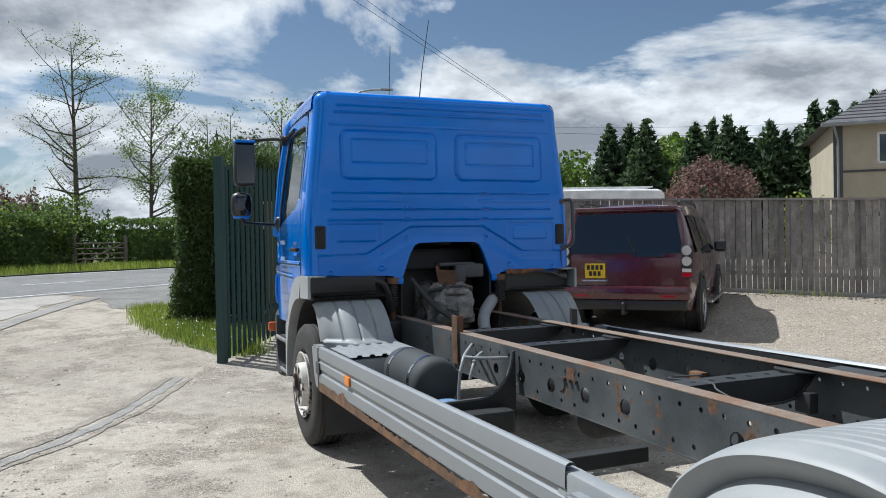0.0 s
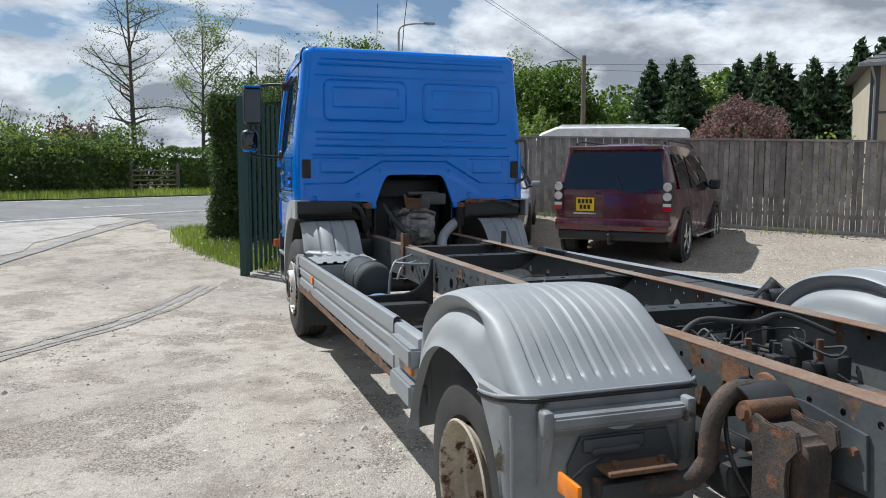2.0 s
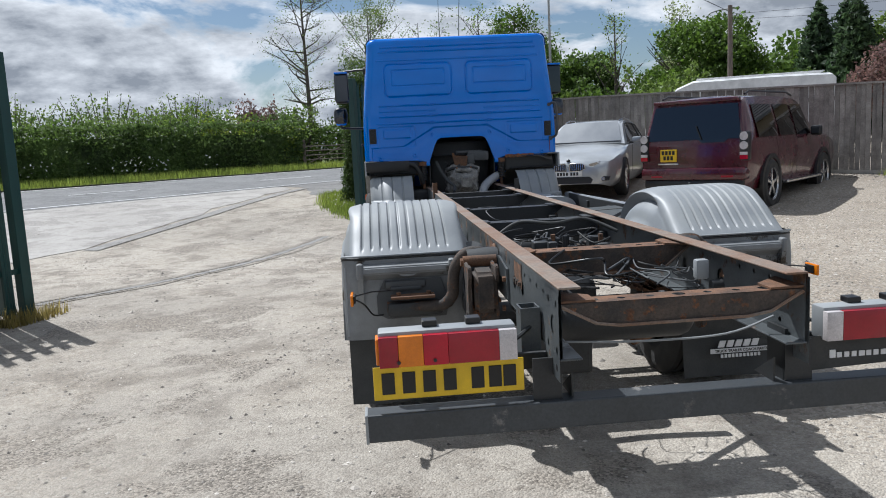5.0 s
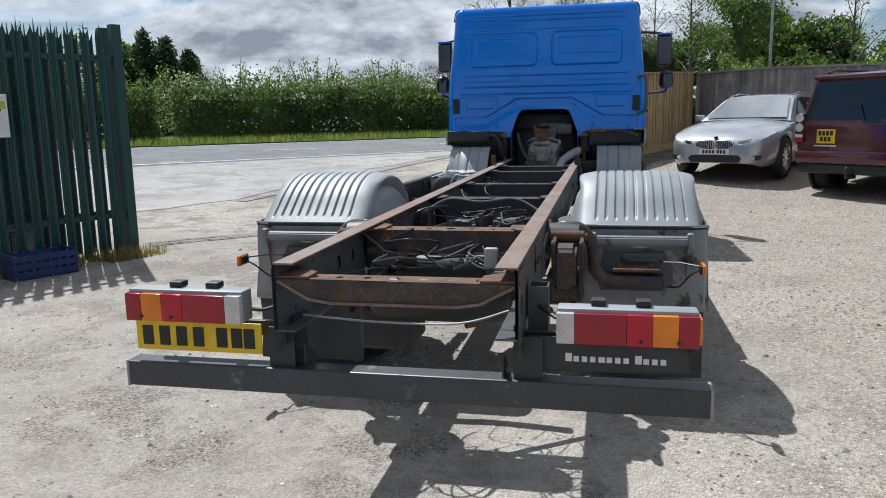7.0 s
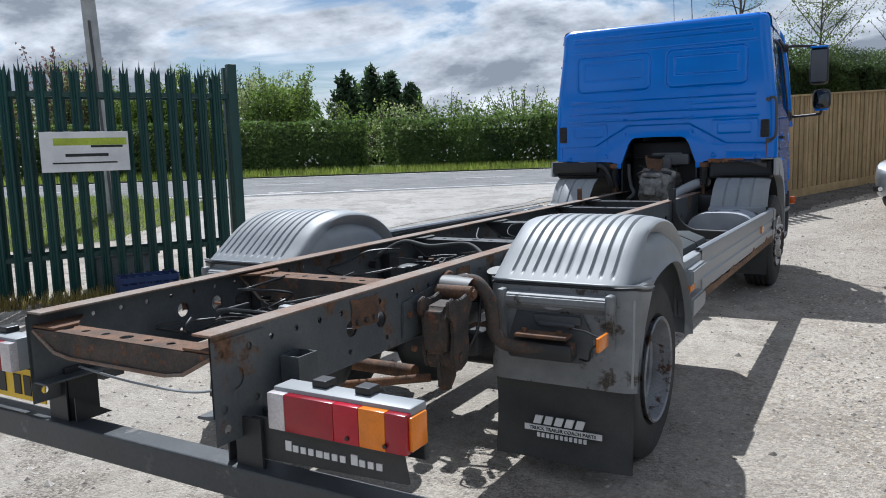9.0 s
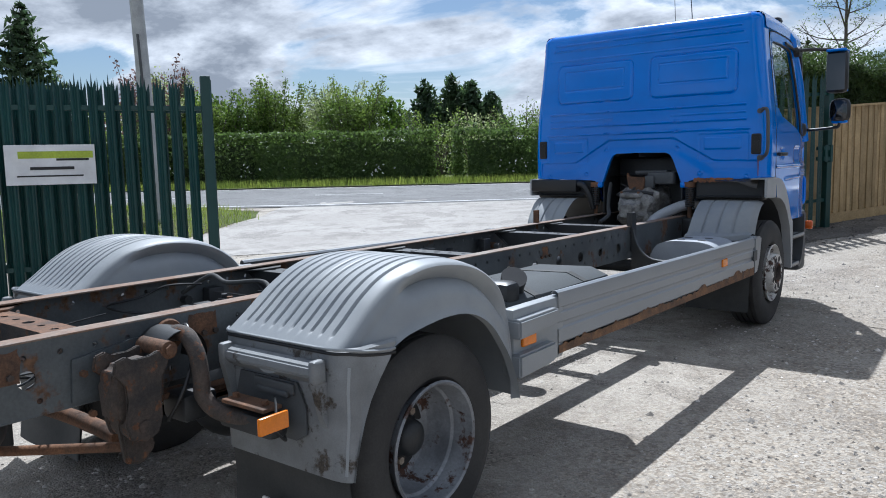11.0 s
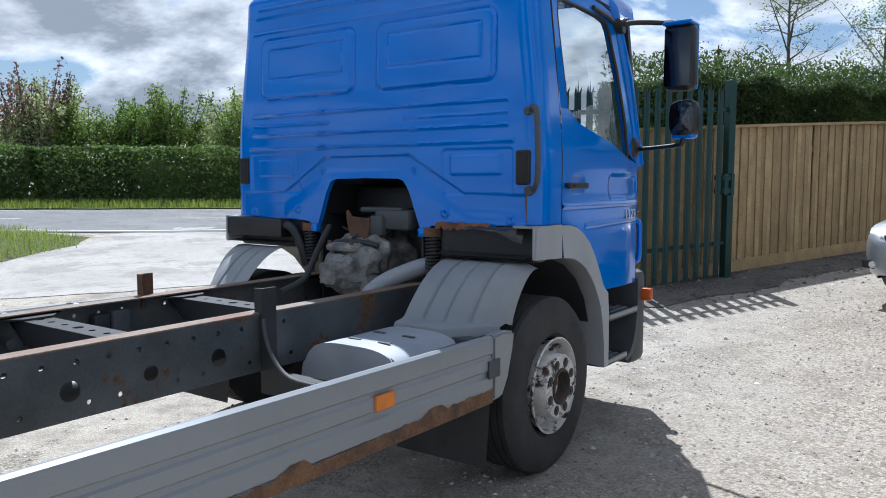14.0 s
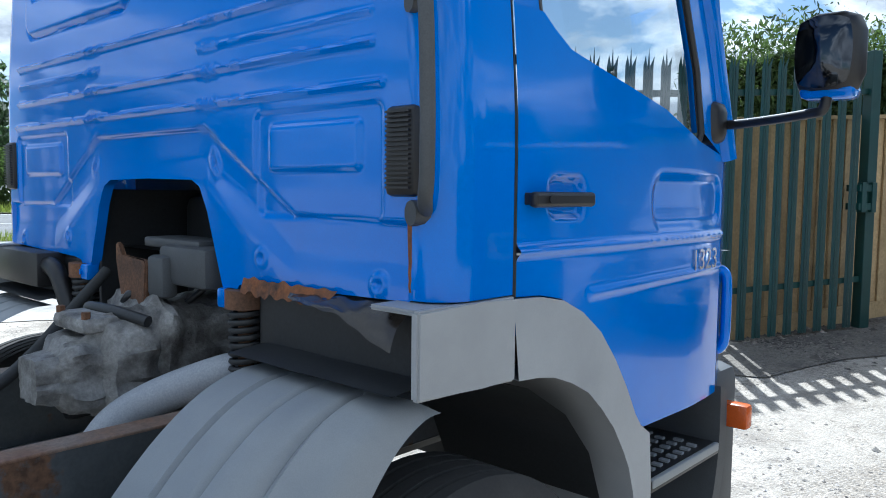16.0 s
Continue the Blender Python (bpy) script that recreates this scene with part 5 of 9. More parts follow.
for s in (-1, 1):
    gy = GY
    guard = part("rear_mudguard", mudguard(s), M_GREY, truck, "grey ribbed plastic rear mudguard", smooth=38, at=pose(0, gy, 0))
    bm = bmesh.new()
    zs = [0.858, 0.850, 0.80, 0.74, 0.68, 0.62, 0.56, 0.50, 0.455, 0.43]

    def at(i, j):
        x, y = skirt_at(i / 40, zs[j])
        tuck = 0.012 if j == 0 else 0.0
        return s * (x - tuck), y + tuck, zs[j]
    vs = grid(bm, 40, len(zs) - 1, at)
    edge = [vs[40][j] for j in range(len(zs))]
    lip = [bm.verts.new((v.co.x - s * 0.03, v.co.y, v.co.z)) for v in edge]
    for k in range(len(zs) - 1):
        bm.faces.new((edge[k], edge[k + 1], lip[k + 1], lip[k]))
    part("guard_skirt", bm, M_GREY_SHADE_GRIME, guard, "plain grey lower rear part of the mudguard", smooth=50)
    # overlapping seam that runs round the corner
    bm = bmesh.new()
    path = [skirt_at(k / 40, 0.84) for k in range(41)]
    tube(bm, [(s * (x + 0.001), y - 0.002, 0.858 - 0.03 * smoothstep(26, 40, k)) for k, (x, y) in enumerate(path)], 0.0055, 6)
    part("guard_seam", bm, M_GREY, guard, smooth=60)
    bm = bmesh.new()
    tube(bm, [(s * (x - 0.002), y + 0.001, 0.844 - 0.03 * smoothstep(26, 40, k)) for k, (x, y) in enumerate(path)], 0.006, 6)
    part("seam_gap", bm, M_INK, guard, smooth=60)
    # vertical crease at the corner
    bm = bmesh.new()
    tube(bm, [(s * (skirt_at(0.70, z)[0] - 0.002), skirt_at(0.70, z)[1] + 0.003, z) for z in (0.80, 0.72, 0.62, 0.52, 0.45)], 0.007, 6)
    part("corner_crease", bm, M_GREY, guard, smooth=60)
    # raised ledge with end lugs, recess and oval
    yr = -0.562
    up = pose(0, 0, 0.034)
    bm = bmesh.new()
    prism(bm, [(yr + 0.004, 0.785), (yr - 0.040, 0.772), (yr - 0.046, 0.756), (yr - 0.044, 0.738), (yr - 0.01, 0.715), (yr + 0.004, 0.70)], "x", s * 0.64, s * 1.11)
    bmesh.ops.bevel(bm, geom=list(bm.edges), offset=0.006, segments=2, affect="EDGES")
    for x in (0.625, 1.09):
        box(bm, s * x, s * (x + 0.035), yr - 0.052, yr + 0.002, 0.715, 0.795, 0.012)
        prism(bm, [(yr + 0.002, 0.72), (yr - 0.046, 0.72), (yr - 0.018, 0.60), (yr + 0.002, 0.56)], "x", s * (x + 0.004), s * (x + 0.030))
    bmesh.ops.transform(bm, matrix=up, verts=bm.verts)
    part("skirt_ledge", bm, M_GREY_SHADE_GRIME, guard, smooth=45)
    bm = bmesh.new()
    prism(bm, [(s * x, z) for x, z in ((0.70, 0.70), (0.99, 0.70), (1.03, 0.62), (1.03, 0.53), (0.98, 0.50), (0.68, 0.50), (0.66, 0.58))], "y", yr - 0.006, yr - 0.012)
    bmesh.ops.transform(bm, matrix=up, verts=bm.verts)
    part("skirt_recess", bm, M_GREY_DARK, guard, "dark dirty recess", smooth=40)
    bm = bmesh.new()
    box(bm, s * 0.80, s * 0.96, yr - 0.030, yr - 0.008, 0.645, 0.668, 0.008)
    box(bm, s * 0.78, s * 0.985, yr - 0.022, yr - 0.010, 0.655, 0.695, 0.008)
    bmesh.ops.transform(bm, matrix=up, verts=bm.verts)
    part("recess_lip", bm, M_GREY_DARK, guard, smooth=40)
    bm = bmesh.new()
    lathe(bm, [(0.001, 0.0), (0.042, 0.0), (0.047, 0.004), (0.042, 0.009), (0.001, 0.009)], 24, pose(s * 0.868, yr - 0.031, 0.765, 0, 0, 90) @ Matrix.Diagonal((1, 1, 0.30, 1)))
    part("skirt_oval", bm, M_GREY, guard, smooth=50)
    # mud flap with plain pale marks
    bm = bmesh.new()
    for dy in (0.0, 0.010):
        grid(bm, 8, 8, lambda i, j: (s * (0.585 + 0.60 * i / 8), gy - 0.545 + dy + 0.015 * math.sin(j * 0.5) + 0.012 * math.sin(i * 0.8), 0.46 - 0.37 * j / 8))
    mf = part("mud_flap", bm, M_FLAP, truck, "black rubber mud flap with white print" if s > 0 else "plain black rubber mud flap", smooth=60)
    if s > 0:
        # slanted mark, white strip with its words, and a row of bars below
        for k in range(5):
            x0 = 0.765 + 0.046 * k
            bm = bmesh.new()
            prism(bm, [(x0, 0.252), (x0 + 0.034, 0.252), (x0 + 0.046, 0.288), (x0 + 0.012, 0.288)], "y", gy - 0.567, gy - 0.561)
            part("flap_mark", bm, M_WHITE, mf)
        bm = bmesh.new()
        box(bm, 0.725, 1.065, gy - 0.565, gy - 0.561, 0.219, 0.244)
        part("flap_strip", bm, M_WHITE, mf, "white printed strip")
        words = text_mesh("TRUCK TRAILER COACH PARTS", 0.0205, M_INK)
        ob = new("flap_words", words)
        ob.parent = mf
        ob.matrix_basis = pose(0.895, gy - 0.5665, 0.2245, 90, 0, 0)
        for k in range(11):
            x0 = 0.782 + 0.0205 * k
            bm = bmesh.new()
            box(bm, x0, x0 + 0.013, gy - 0.567, gy - 0.561, 0.194, 0.212)
            part("flap_bar", bm, M_WHITE, mf)
    # bent tube from the rail that carries the guard
    yp = gy - 0.70
    up = pose(0, 0, 0.034)
    bm = bmesh.new()
    tube(bm, smooth_path([(s * 0.43, yp + 0.02, 0.845), (s * 0.52, yp, 0.868), (s * 0.585, yp, 0.862), (s * 0.635, yp, 0.80), (s * 0.65, yp, 0.72), (s * 0.655, yp, 0.665), (s * 0.70, yp + 0.02, 0.615), (s * 0.80, yp + 0.04, 0.605), (s * 0.98, yp + 0.06, 0.61)]), 0.029, 12)
    part("guard_bracket_pipe", bm, M_CASTING, truck, "rusty bent tubular mudguard bracket", smooth=50)
    bm = bmesh.new()
    lathe(bm, [(0.001, 0.0), (0.055, 0.0), (0.06, 0.006), (0.055, 0.014), (0.04, 0.016), (0.036, 0.03), (0.001, 0.03)], 20, pose(s * 0.429, yp + 0.02, 0.845, 0, 0, 0 if s > 0 else 180))
    part("pipe_flange", bm, M_RUST, truck, smooth=40)
    bm = bmesh.new()
    box(bm, s * 0.74, s * 0.96, yp + 0.01, yp + 0.09, 0.618, 0.632, 0.004)
    for x in (0.77, 0.92):
        rod(bm, (s * x, yp + 0.05, 0.63), (s * x, yp + 0.05, 0.648), 0.013, n=6)
    bmesh.ops.transform(bm, matrix=up, verts=bm.verts)
    part("guard_clamp", bm, M_RUST, truck, "rusty clamp plate with bolts")
    bm = bmesh.new()
    box(bm, s * 0.70, s * 0.98, yp + 0.02, yp + 0.10, 0.525, 0.60, 0.02)
    bmesh.ops.transform(bm, matrix=up, verts=bm.verts)
    part("clamp_block", bm, M_BLACK, truck, smooth=40)
    # amber plate lamp on a thin stalk
    bm = bmesh.new()
    tube(bm, [(s * 0.96, yp + 0.06, 0.66), (s * 1.05, yp - 0.01, 0.672), (s * 1.135, yp - 0.08, 0.668)], 0.004, 6)
    bmesh.ops.transform(bm, matrix=up, verts=bm.verts)
    part("marker_stalk", bm, M_CARBLACK, truck)
    bm = bmesh.new()
    tube(bm, smooth_path([(s * 1.13, yp - 0.08, 0.65), (s * 1.09, yp - 0.06, 0.62), (s * 1.05, yp + 0.02, 0.55), (s * 1.0, yp + 0.06, 0.54)]), 0.0045, 6)
    bmesh.ops.transform(bm, matrix=up, verts=bm.verts)
    part("marker_wire", bm, M_CARBLACK, truck)
    bm = bmesh.new()
    box(bm, s * 1.128, s * 1.139, yp - 0.13, yp - 0.06, 0.64, 0.68, 0.004)
    bmesh.ops.transform(bm, matrix=up, verts=bm.verts)
    part("marker_back", bm, M_CARBLACK, truck)
    bm = bmesh.new()
    box(bm, s * 1.138, s * 1.152, yp - 0.155, yp - 0.045, 0.632, 0.686, 0.005)
    bmesh.ops.transform(bm, matrix=up, verts=bm.verts)
    part("side_marker", bm, M_AMBER, truck, "amber rear side marker lamp", smooth=40)

# wheels
def tyre_bm(w, r, rim):
    bm = bmesh.new()
    prof = [(rim, -w * 0.36), (rim + 0.03, -w * 0.46), (r - 0.07, -w * 0.5), (r - 0.02, -w * 0.44), (r, -w * 0.36)]
    for k, g in enumerate((-0.24, -0.08, 0.08, 0.24)):
        prof += [(r, w * (g - 0.02)), (r - 0.012, w * (g - 0.015)), (r - 0.012, w * (g + 0.015)), (r, w * (g + 0.02))]
    prof += [(r, w * 0.36), (r - 0.02, w * 0.44), (r - 0.07, w * 0.5), (rim + 0.03, w * 0.46), (rim, w * 0.36)]
    lathe(bm, prof, 56)
    return bm


M_RIM_GREY = material("chipped_grey_rim", (0.27, 0.28, 0.295), 0.42, dark=(0.14, 0.145, 0.155), scale=7, fine=90, bump=0.25, depth=0.002, rust=(0.09, 0.045, 0.03), rust_amount=0.42)
M_RIM_CREAM = material("rusty_cream_rim", (0.46, 0.42, 0.34), 0.6, dark=(0.34, 0.28, 0.21), scale=6, fine=90, bump=0.3, depth=0.002, rust=(0.13, 0.055, 0.03), rust_amount=0.5)


def wheel(name, x, y, z, s, rear):
    """A road wheel; its outside looks along s."""
    w, r, rim = 0.275, 0.406 if rear else 0.442, 0.222 if rear else 0.232
    grp = link(name, tyre_bm(w, r, rim), M_RUBBER, truck, "worn black lorry tyre", smooth=35, at=pose(x, y, z, 0, 0, 0 if s > 0 else 180))
    bm = bmesh.new()
    if rear:
        prof = [(0.268, 0.13), (0.276, 0.142), (0.268, 0.148), (0.258, 0.142), (0.252, 0.12), (0.243, 0.06), (0.232, 0.05), (0.228, 0.02), (0.222, -0.02), (0.20, -0.05), (0.165, -0.062), (0.10, -0.068), (0.001, -0.068)]
    else:
        prof = [(0.268, 0.13), (0.276, 0.142), (0.266, 0.146), (0.255, 0.12), (0.245, 0.06), (0.215, 0.045), (0.192, 0.055), (0.184, 0.12), (0.182, 0.165), (0.178, 0.174), (0.105, 0.174), (0.100, 0.13), (0.001, 0.09)]
    lathe(bm, [(q * (0.87 if rear else 0.88), h) for q, h in prof], 48)
    rimo = part("rim", bm, (M_RIM_GREY if s > 0 else M_RIM_CREAM) if rear else M_RIM, grp, ("chipped pale grey deep-dish rim" if s > 0 else "rusty cream deep-dish rim") if rear else "chipped white and rusty steel rim", smooth=35)
    for k in range(8):
        a = 2 * math.pi * (k + 0.5) / 8
        c, d = math.cos(a), math.sin(a)
        if rear:
            bm = bmesh.new()
            rod(bm, (-0.062, 0.150 * c, 0.150 * d), (-0.059, 0.150 * c, 0.150 * d), 0.038, n=16)
            part("rim_opening", bm, M_INK, rimo)
            c, d = math.cos(a + math.pi / 8), math.sin(a + math.pi / 8)
            bm = bmesh.new()
            rod(bm, (-0.066, 0.104 * c, 0.104 * d), (-0.036, 0.104 * c, 0.104 * d), 0.016, n=6)
            part("wheel_nut", bm, M_RIM_RUST, rimo)
        else:
            # dark bolt wells in the pale face, a nut deep in each
            bm = bmesh.new()
            rod(bm, (0.173, 0.122 * c, 0.122 * d), (0.1765, 0.122 * c, 0.122 * d), 0.0245, n=16)
            part("bolt_well", bm, M_INK, rimo)
            bm = bmesh.new()
            rod(bm, (0.170, 0.122 * c, 0.122 * d), (0.180, 0.122 * c, 0.122 * d), 0.012, n=6)
            part("wheel_nut", bm, M_BLACK, rimo)
    bm = bmesh.new()
    if rear:
        lathe(bm, [(0.085, -0.066), (0.083, -0.02), (0.072, -0.002), (0.068, 0.024), (0.05, 0.04), (0.001, 0.043)], 24)
    else:
        lathe(bm, [(0.090, 0.160), (0.088, 0.182), (0.080, 0.184), (0.076, 0.172), (0.070, 0.110), (0.04, 0.100), (0.001, 0.100)], 28)
    part("hub_cap", bm, M_CASTING if not rear else M_BLACK, rimo, "dark rusty hub", smooth=40)
    return grp


for s in (-1, 1):
    wheel("front_wheel", s * 1.005, 0.11, 0.445, s, False)
    wheel("rear_wheel", s * 1.022, WY, WZ, s, True)
    wheel("inner_rear_wheel", s * 0.71, WY, WZ, s, True)

# front mudguards behind the front wheels: ribbed grey plastic
for s in (-1, 1):
    bm = bmesh.new()
    prof = smooth_path([(0, -0.03, 1.065), (0, -0.10, 1.06), (0, -0.19, 1.025), (0, -0.28, 0.96), (0, -0.36, 0.88), (0, -0.41, 0.82)], 4) + [Vector((0, -0.43, 0.808)), Vector((0, -0.482, 0.80)), Vector((0, -0.492, 0.79)), Vector((0, -0.50, 0.66))]
    n, m = 60, len(prof) - 1

    def at(i, j):
        q = i / n
        f = j / m
        x = 0.60 + 0.48 * q
        y, z = prof[j].y, prof[j].z
        e = smoothstep(0.55, 1.0, q)
        y += (0.16 * f + 0.02) * e
        if q > 0.9 and j < m - 3:
            e = (q - 0.9) / 0.1
            y += 0.05 * e * e
            z -= 0.03 * e * e
        k = 0.0
        if 1 < j < m - 3:
            k = 0.016 * max(max(0.0, 1 - abs(q - c) / 0.022) for c in (0.24, 0.48, 0.72))
        return s * x, y + 0.7 * k, z - 0.7 * k
    grid(bm, n, m, at)
    part("front_mudguard", bm, M_GREY, truck, "grey ribbed front mudguard section", smooth=42)
    bm = bmesh.new()
    box(bm, s * 0.62, s * 1.02, -0.47, -0.40, 0.62, 0.76, 0.008)
    part("guard_support", bm, M_GREY_DARK, truck)
    bm = bmesh.new()
    grid(bm, 6, 6, lambda i, j: (s * (0.62 + 0.5 * i / 6), -0.44 - 0.01 * j, 0.72 - 0.52 * j / 6))
    part("front_flap", bm, M_FLAP, truck, "black flap behind the front wheel", smooth=60)

M_EDGE = material("flaking_rust_edge", (0.20, 0.105, 0.05), 0.85, dark=(0.075, 0.045, 0.03), scale=12, fine=110, bump=0.5, depth=0.003, spread=0.4)
# side guards: long grey profiles with rusty lower edge
for s in (-1, 1):
    bm = bmesh.new()
    prof = [(1.125, 0.825), (1.135, 0.838), (1.15, 0.84), (1.163, 0.832), (1.166, 0.81), (1.166, 0.765), (1.158, 0.758), (1.158, 0.742), (1.166, 0.735), (1.166, 0.695), (1.157, 0.687), (1.157, 0.668), (1.166, 0.66), (1.166, 0.60), (1.16, 0.592), (1.125, 0.59)]
    ys = list(np.linspace(-3.60, -0.52, 40))

    def at(i, j):
        y = ys[i]
        x, z = prof[j]
        return s * x, y, z - 0.012 * (y + 3.6)
    grid(bm, len(ys) - 1, len(prof) - 1, at)
    guard = part("side_guard", bm, M_SKIRT, truck, "long grey ribbed side guard panel", smooth=35)
    # added plate keeps the guard's hollow inside dark; the blocks are brackets
    bm = bmesh.new()
    box(bm, s * 1.116, s * 1.124, -3.60, -0.52, 0.555, 0.800)
    for y in np.arange(-3.4, -0.6, 0.7):
        box(bm, s * 1.095, s * 1.118, y - 0.03, y + 0.03, 0.58, 0.77, 0.004)
    part("guard_back", bm, M_BLACK, guard, "added black plate darkening the hollow guard, with brackets")
    bm = bmesh.new()
    grid(bm, 240, 3, lambda i, j: (s * (1.168 - (0.043 if j == 3 else 0)), -3.60 + 3.08 * i / 240, (0.588 + 0.05 * max(0, noise.noise((i * 0.07, 9, s))) + 0.016 * noise.noise((i * 0.33, 5, s)) + 0.02 * smoothstep(120, 240, i), 0.575 + 0.012 * noise.noise((i * 0.15, 3, s)), 0.548, 0.545)[j] - 0.012 * 3.08 * i / 240))
    part("guard_lower_edge", bm, M_EDGE, guard, "rust-eaten lower edge", smooth=60)
    # end piece by the front wheel
    bm = bmesh.new()
    prism(bm, [(-0.515, 0.80), (-0.44, 0.808), (-0.335, 0.795), (-0.35, 0.72), (-0.40, 0.60), (-0.44, 0.52), (-0.515, 0.515)], "x", s * 1.11, s * 1.17)
    bmesh.ops.bevel(bm, geom=list(bm.edges), offset=0.01, segments=2, affect="EDGES")
    part("guard_front_end", bm, M_SKIRT, guard, smooth=40)
    bm = bmesh.new()
    box(bm, s * 1.168, s * 1.176, -0.56, -0.47, 0.62, 0.70, 0.003)
    part("guard_clip", bm, M_GREY_DARK, guard)
    # moulded steps at the rear end
    yb = -3.985
    for nm, y1, z0, z1 in (("upper_end_step", yb + 0.325, 0.702, 0.778), ("lower_end_step", yb + 0.30, 0.535, 0.628)):
        bm = bmesh.new()
        prism(bm, [(yb, z0 - 0.012), (y1 - 0.02, z0), (y1 + 0.015, z0 + 0.02), (y1 + 0.02, z1 - 0.02), (y1, z1), (yb, z1 - 0.004)], "x", s * 1.12, s * 1.203)
        bmesh.ops.bevel(bm, geom=list(bm.edges), offset=0.010, segments=2, affect="EDGES")
        part(nm, bm, M_SKIRT, guard, smooth=40)
    bm = bmesh.new()
    box(bm, s * 1.10, s * 1.162, yb + 0.01, yb + 0.44, 0.525, 0.815, 0.012)
    part("guard_rear_end", bm, M_GREY, guard, smooth=40)
    bm = bmesh.new()
    box(bm, s * 1.160, s * 1.176, yb + 0.065, yb + 0.175, 0.645, 0.695, 0.004)
    part("side_marker", bm, M_AMBER, guard, "amber side marker lamp")
    bm = bmesh.new()
    box(bm, s * 1.164, s * 1.178, -1.30, -1.20, 0.665, 0.72, 0.004)
    part("side_marker", bm, M_AMBER, guard, "amber side marker lamp")
    for y in (-3.0, -1.1):
        bm = bmesh.new()
        box(bm, s * 0.43, s * 1.125, y - 0.03, y + 0.03, 0.60, 0.66, 0.004)
        part("guard_arm", bm, M_BLACK, truck)

# axle, differential, springs, propshaft
bm = bmesh.new()
rod(bm, (-0.85, WY, WZ), (0.85, WY, WZ), 0.075, n=16)
part("rear_axle", bm, M_BLACK, truck, smooth=40)
bm = bmesh.new()
bmesh.ops.create_uvsphere(bm, u_segments=24, v_segments=14, radius=0.21, matrix=pose(0, WY - 0.02, WZ + 0.02) @ Matrix.Diagonal((0.9, 1.1, 1, 1)))
rod(bm, (0, WY, WZ + 0.04), (0, WY + 0.38, WZ + 0.10), 0.13, 0.07, n=16)
part("differential", bm, M_BLACK, truck, "dark differential housing", smooth=40)
bm = bmesh.new()
rod(bm, (0, WY + 0.35, WZ + 0.10), (0, -0.9, 0.70), 0.05, n=14)
part("propshaft", bm, M_BLACK, truck, smooth=40)
for s in (-1, 1):
    bm = bmesh.new()
    for k in range(4):
        L = 0.78 - 0.13 * k
        pts = [(s * 0.47, WY + q * L, 0.60 - 0.025 * k + 0.06 * q * q) for q in np.linspace(-1, 1, 9)]
        for a, b in zip(pts, pts[1:]):
            box(bm, s * 0.435, s * 0.505, a[1], b[1], (a[2] + b[2]) / 2 - 0.009, (a[2] + b[2]) / 2 + 0.009)
    part("leaf_spring", bm, M_RUST, truck, "rusty leaf spring pack")
    yh = GY - 0.84
    # cast hanger: hollow body between two rounded cheeks, flanged to the rail
    bm = bmesh.new()
    prism(bm, [(yh - 0.13, 0.62), (yh - 0.14, 0.76), (yh - 0.11, 0.805), (yh + 0.02, 0.815), (yh + 0.06, 0.79), (yh + 0.05, 0.66), (yh - 0.02, 0.60)], "x", s * 0.470, s * 0.575)
    bmesh.ops.bevel(bm, geom=list(bm.edges), offset=0.018, segments=3, affect="EDGES")
    hanger = part("spring_hanger", bm, M_CASTING, truck, "cast dark rusty spring hanger", smooth=50)
    for x in (0.462, 0.588):
        bm = bmesh.new()
        cheek = [(yh - 0.135, 0.835), (yh - 0.10, 0.845), (yh - 0.075, 0.825), (yh - 0.02, 0.825), (yh + 0.01, 0.842), (yh + 0.05, 0.835), (yh + 0.05, 0.79), (yh + 0.015, 0.75), (yh + 0.01, 0.68), (yh + 0.02, 0.62), (yh + 0.0, 0.565), (yh - 0.05, 0.545), (yh - 0.10, 0.565), (yh - 0.115, 0.62), (yh - 0.095, 0.69), (yh - 0.10, 0.75), (yh - 0.145, 0.79)]
        prism(bm, [(y, z) for y, z in cheek], "x", s * x, s * (x + 0.016))
        bmesh.ops.bevel(bm, geom=list(bm.edges), offset=0.004, segments=2, affect="EDGES")
        part("cheek", bm, M_CASTING, hanger, "rust-flaked cheek of the hanger", smooth=40)
    bm = bmesh.new()
    rod(bm, (s * 0.445, yh + 0.055, 0.835), (s * 0.605, yh + 0.055, 0.835), 0.030, n=18)
    rod(bm, (s * 0.600, yh + 0.055, 0.835), (s * 0.618, yh + 0.055, 0.835), 0.020, n=6)
    part("hanger_pin", bm, M_RUST, truck, smooth=40)
    bm = bmesh.new()
    prism(bm, [(yh - 0.20, 0.69), (yh - 0.19, 0.83), (yh + 0.02, 0.86), (yh + 0.17, 0.85), (yh + 0.15, 0.69)], "x", s * 0.427, s * 0.437)
    part("hanger_plate", bm, M_RAIL, truck, "grey rust-stained plate bolted to the rail")
    # arched sheet hood beside it, open to the rear
    bm = bmesh.new()
    for r in (0.092, 0.088):
        grid(bm, 14, 4, lambda i, j: (s * (0.43 + 0.15 * j / 4), GY - 0.715 - r * math.cos(math.pi * 1.15 * i / 14 - 0.08), 0.80 + r * math.sin(math.pi * 1.15 * i / 14 - 0.08) * (1.0 - 0.05 * (j / 4) ** 2)))
    part("hanger_hood", bm, M_BLACK, hanger, "black arched sheet hood", smooth=50)
    # spring eye on its shackle, bump block and hoses below
    bm = bmesh.new()
    rod(bm, (s * 0.47, yh - 0.05, 0.60), (s * 0.59, yh - 0.05, 0.60), 0.052, n=20)
    rod(bm, (s * 0.585, yh - 0.05, 0.60), (s * 0.61, yh - 0.05, 0.60), 0.024, n=6)
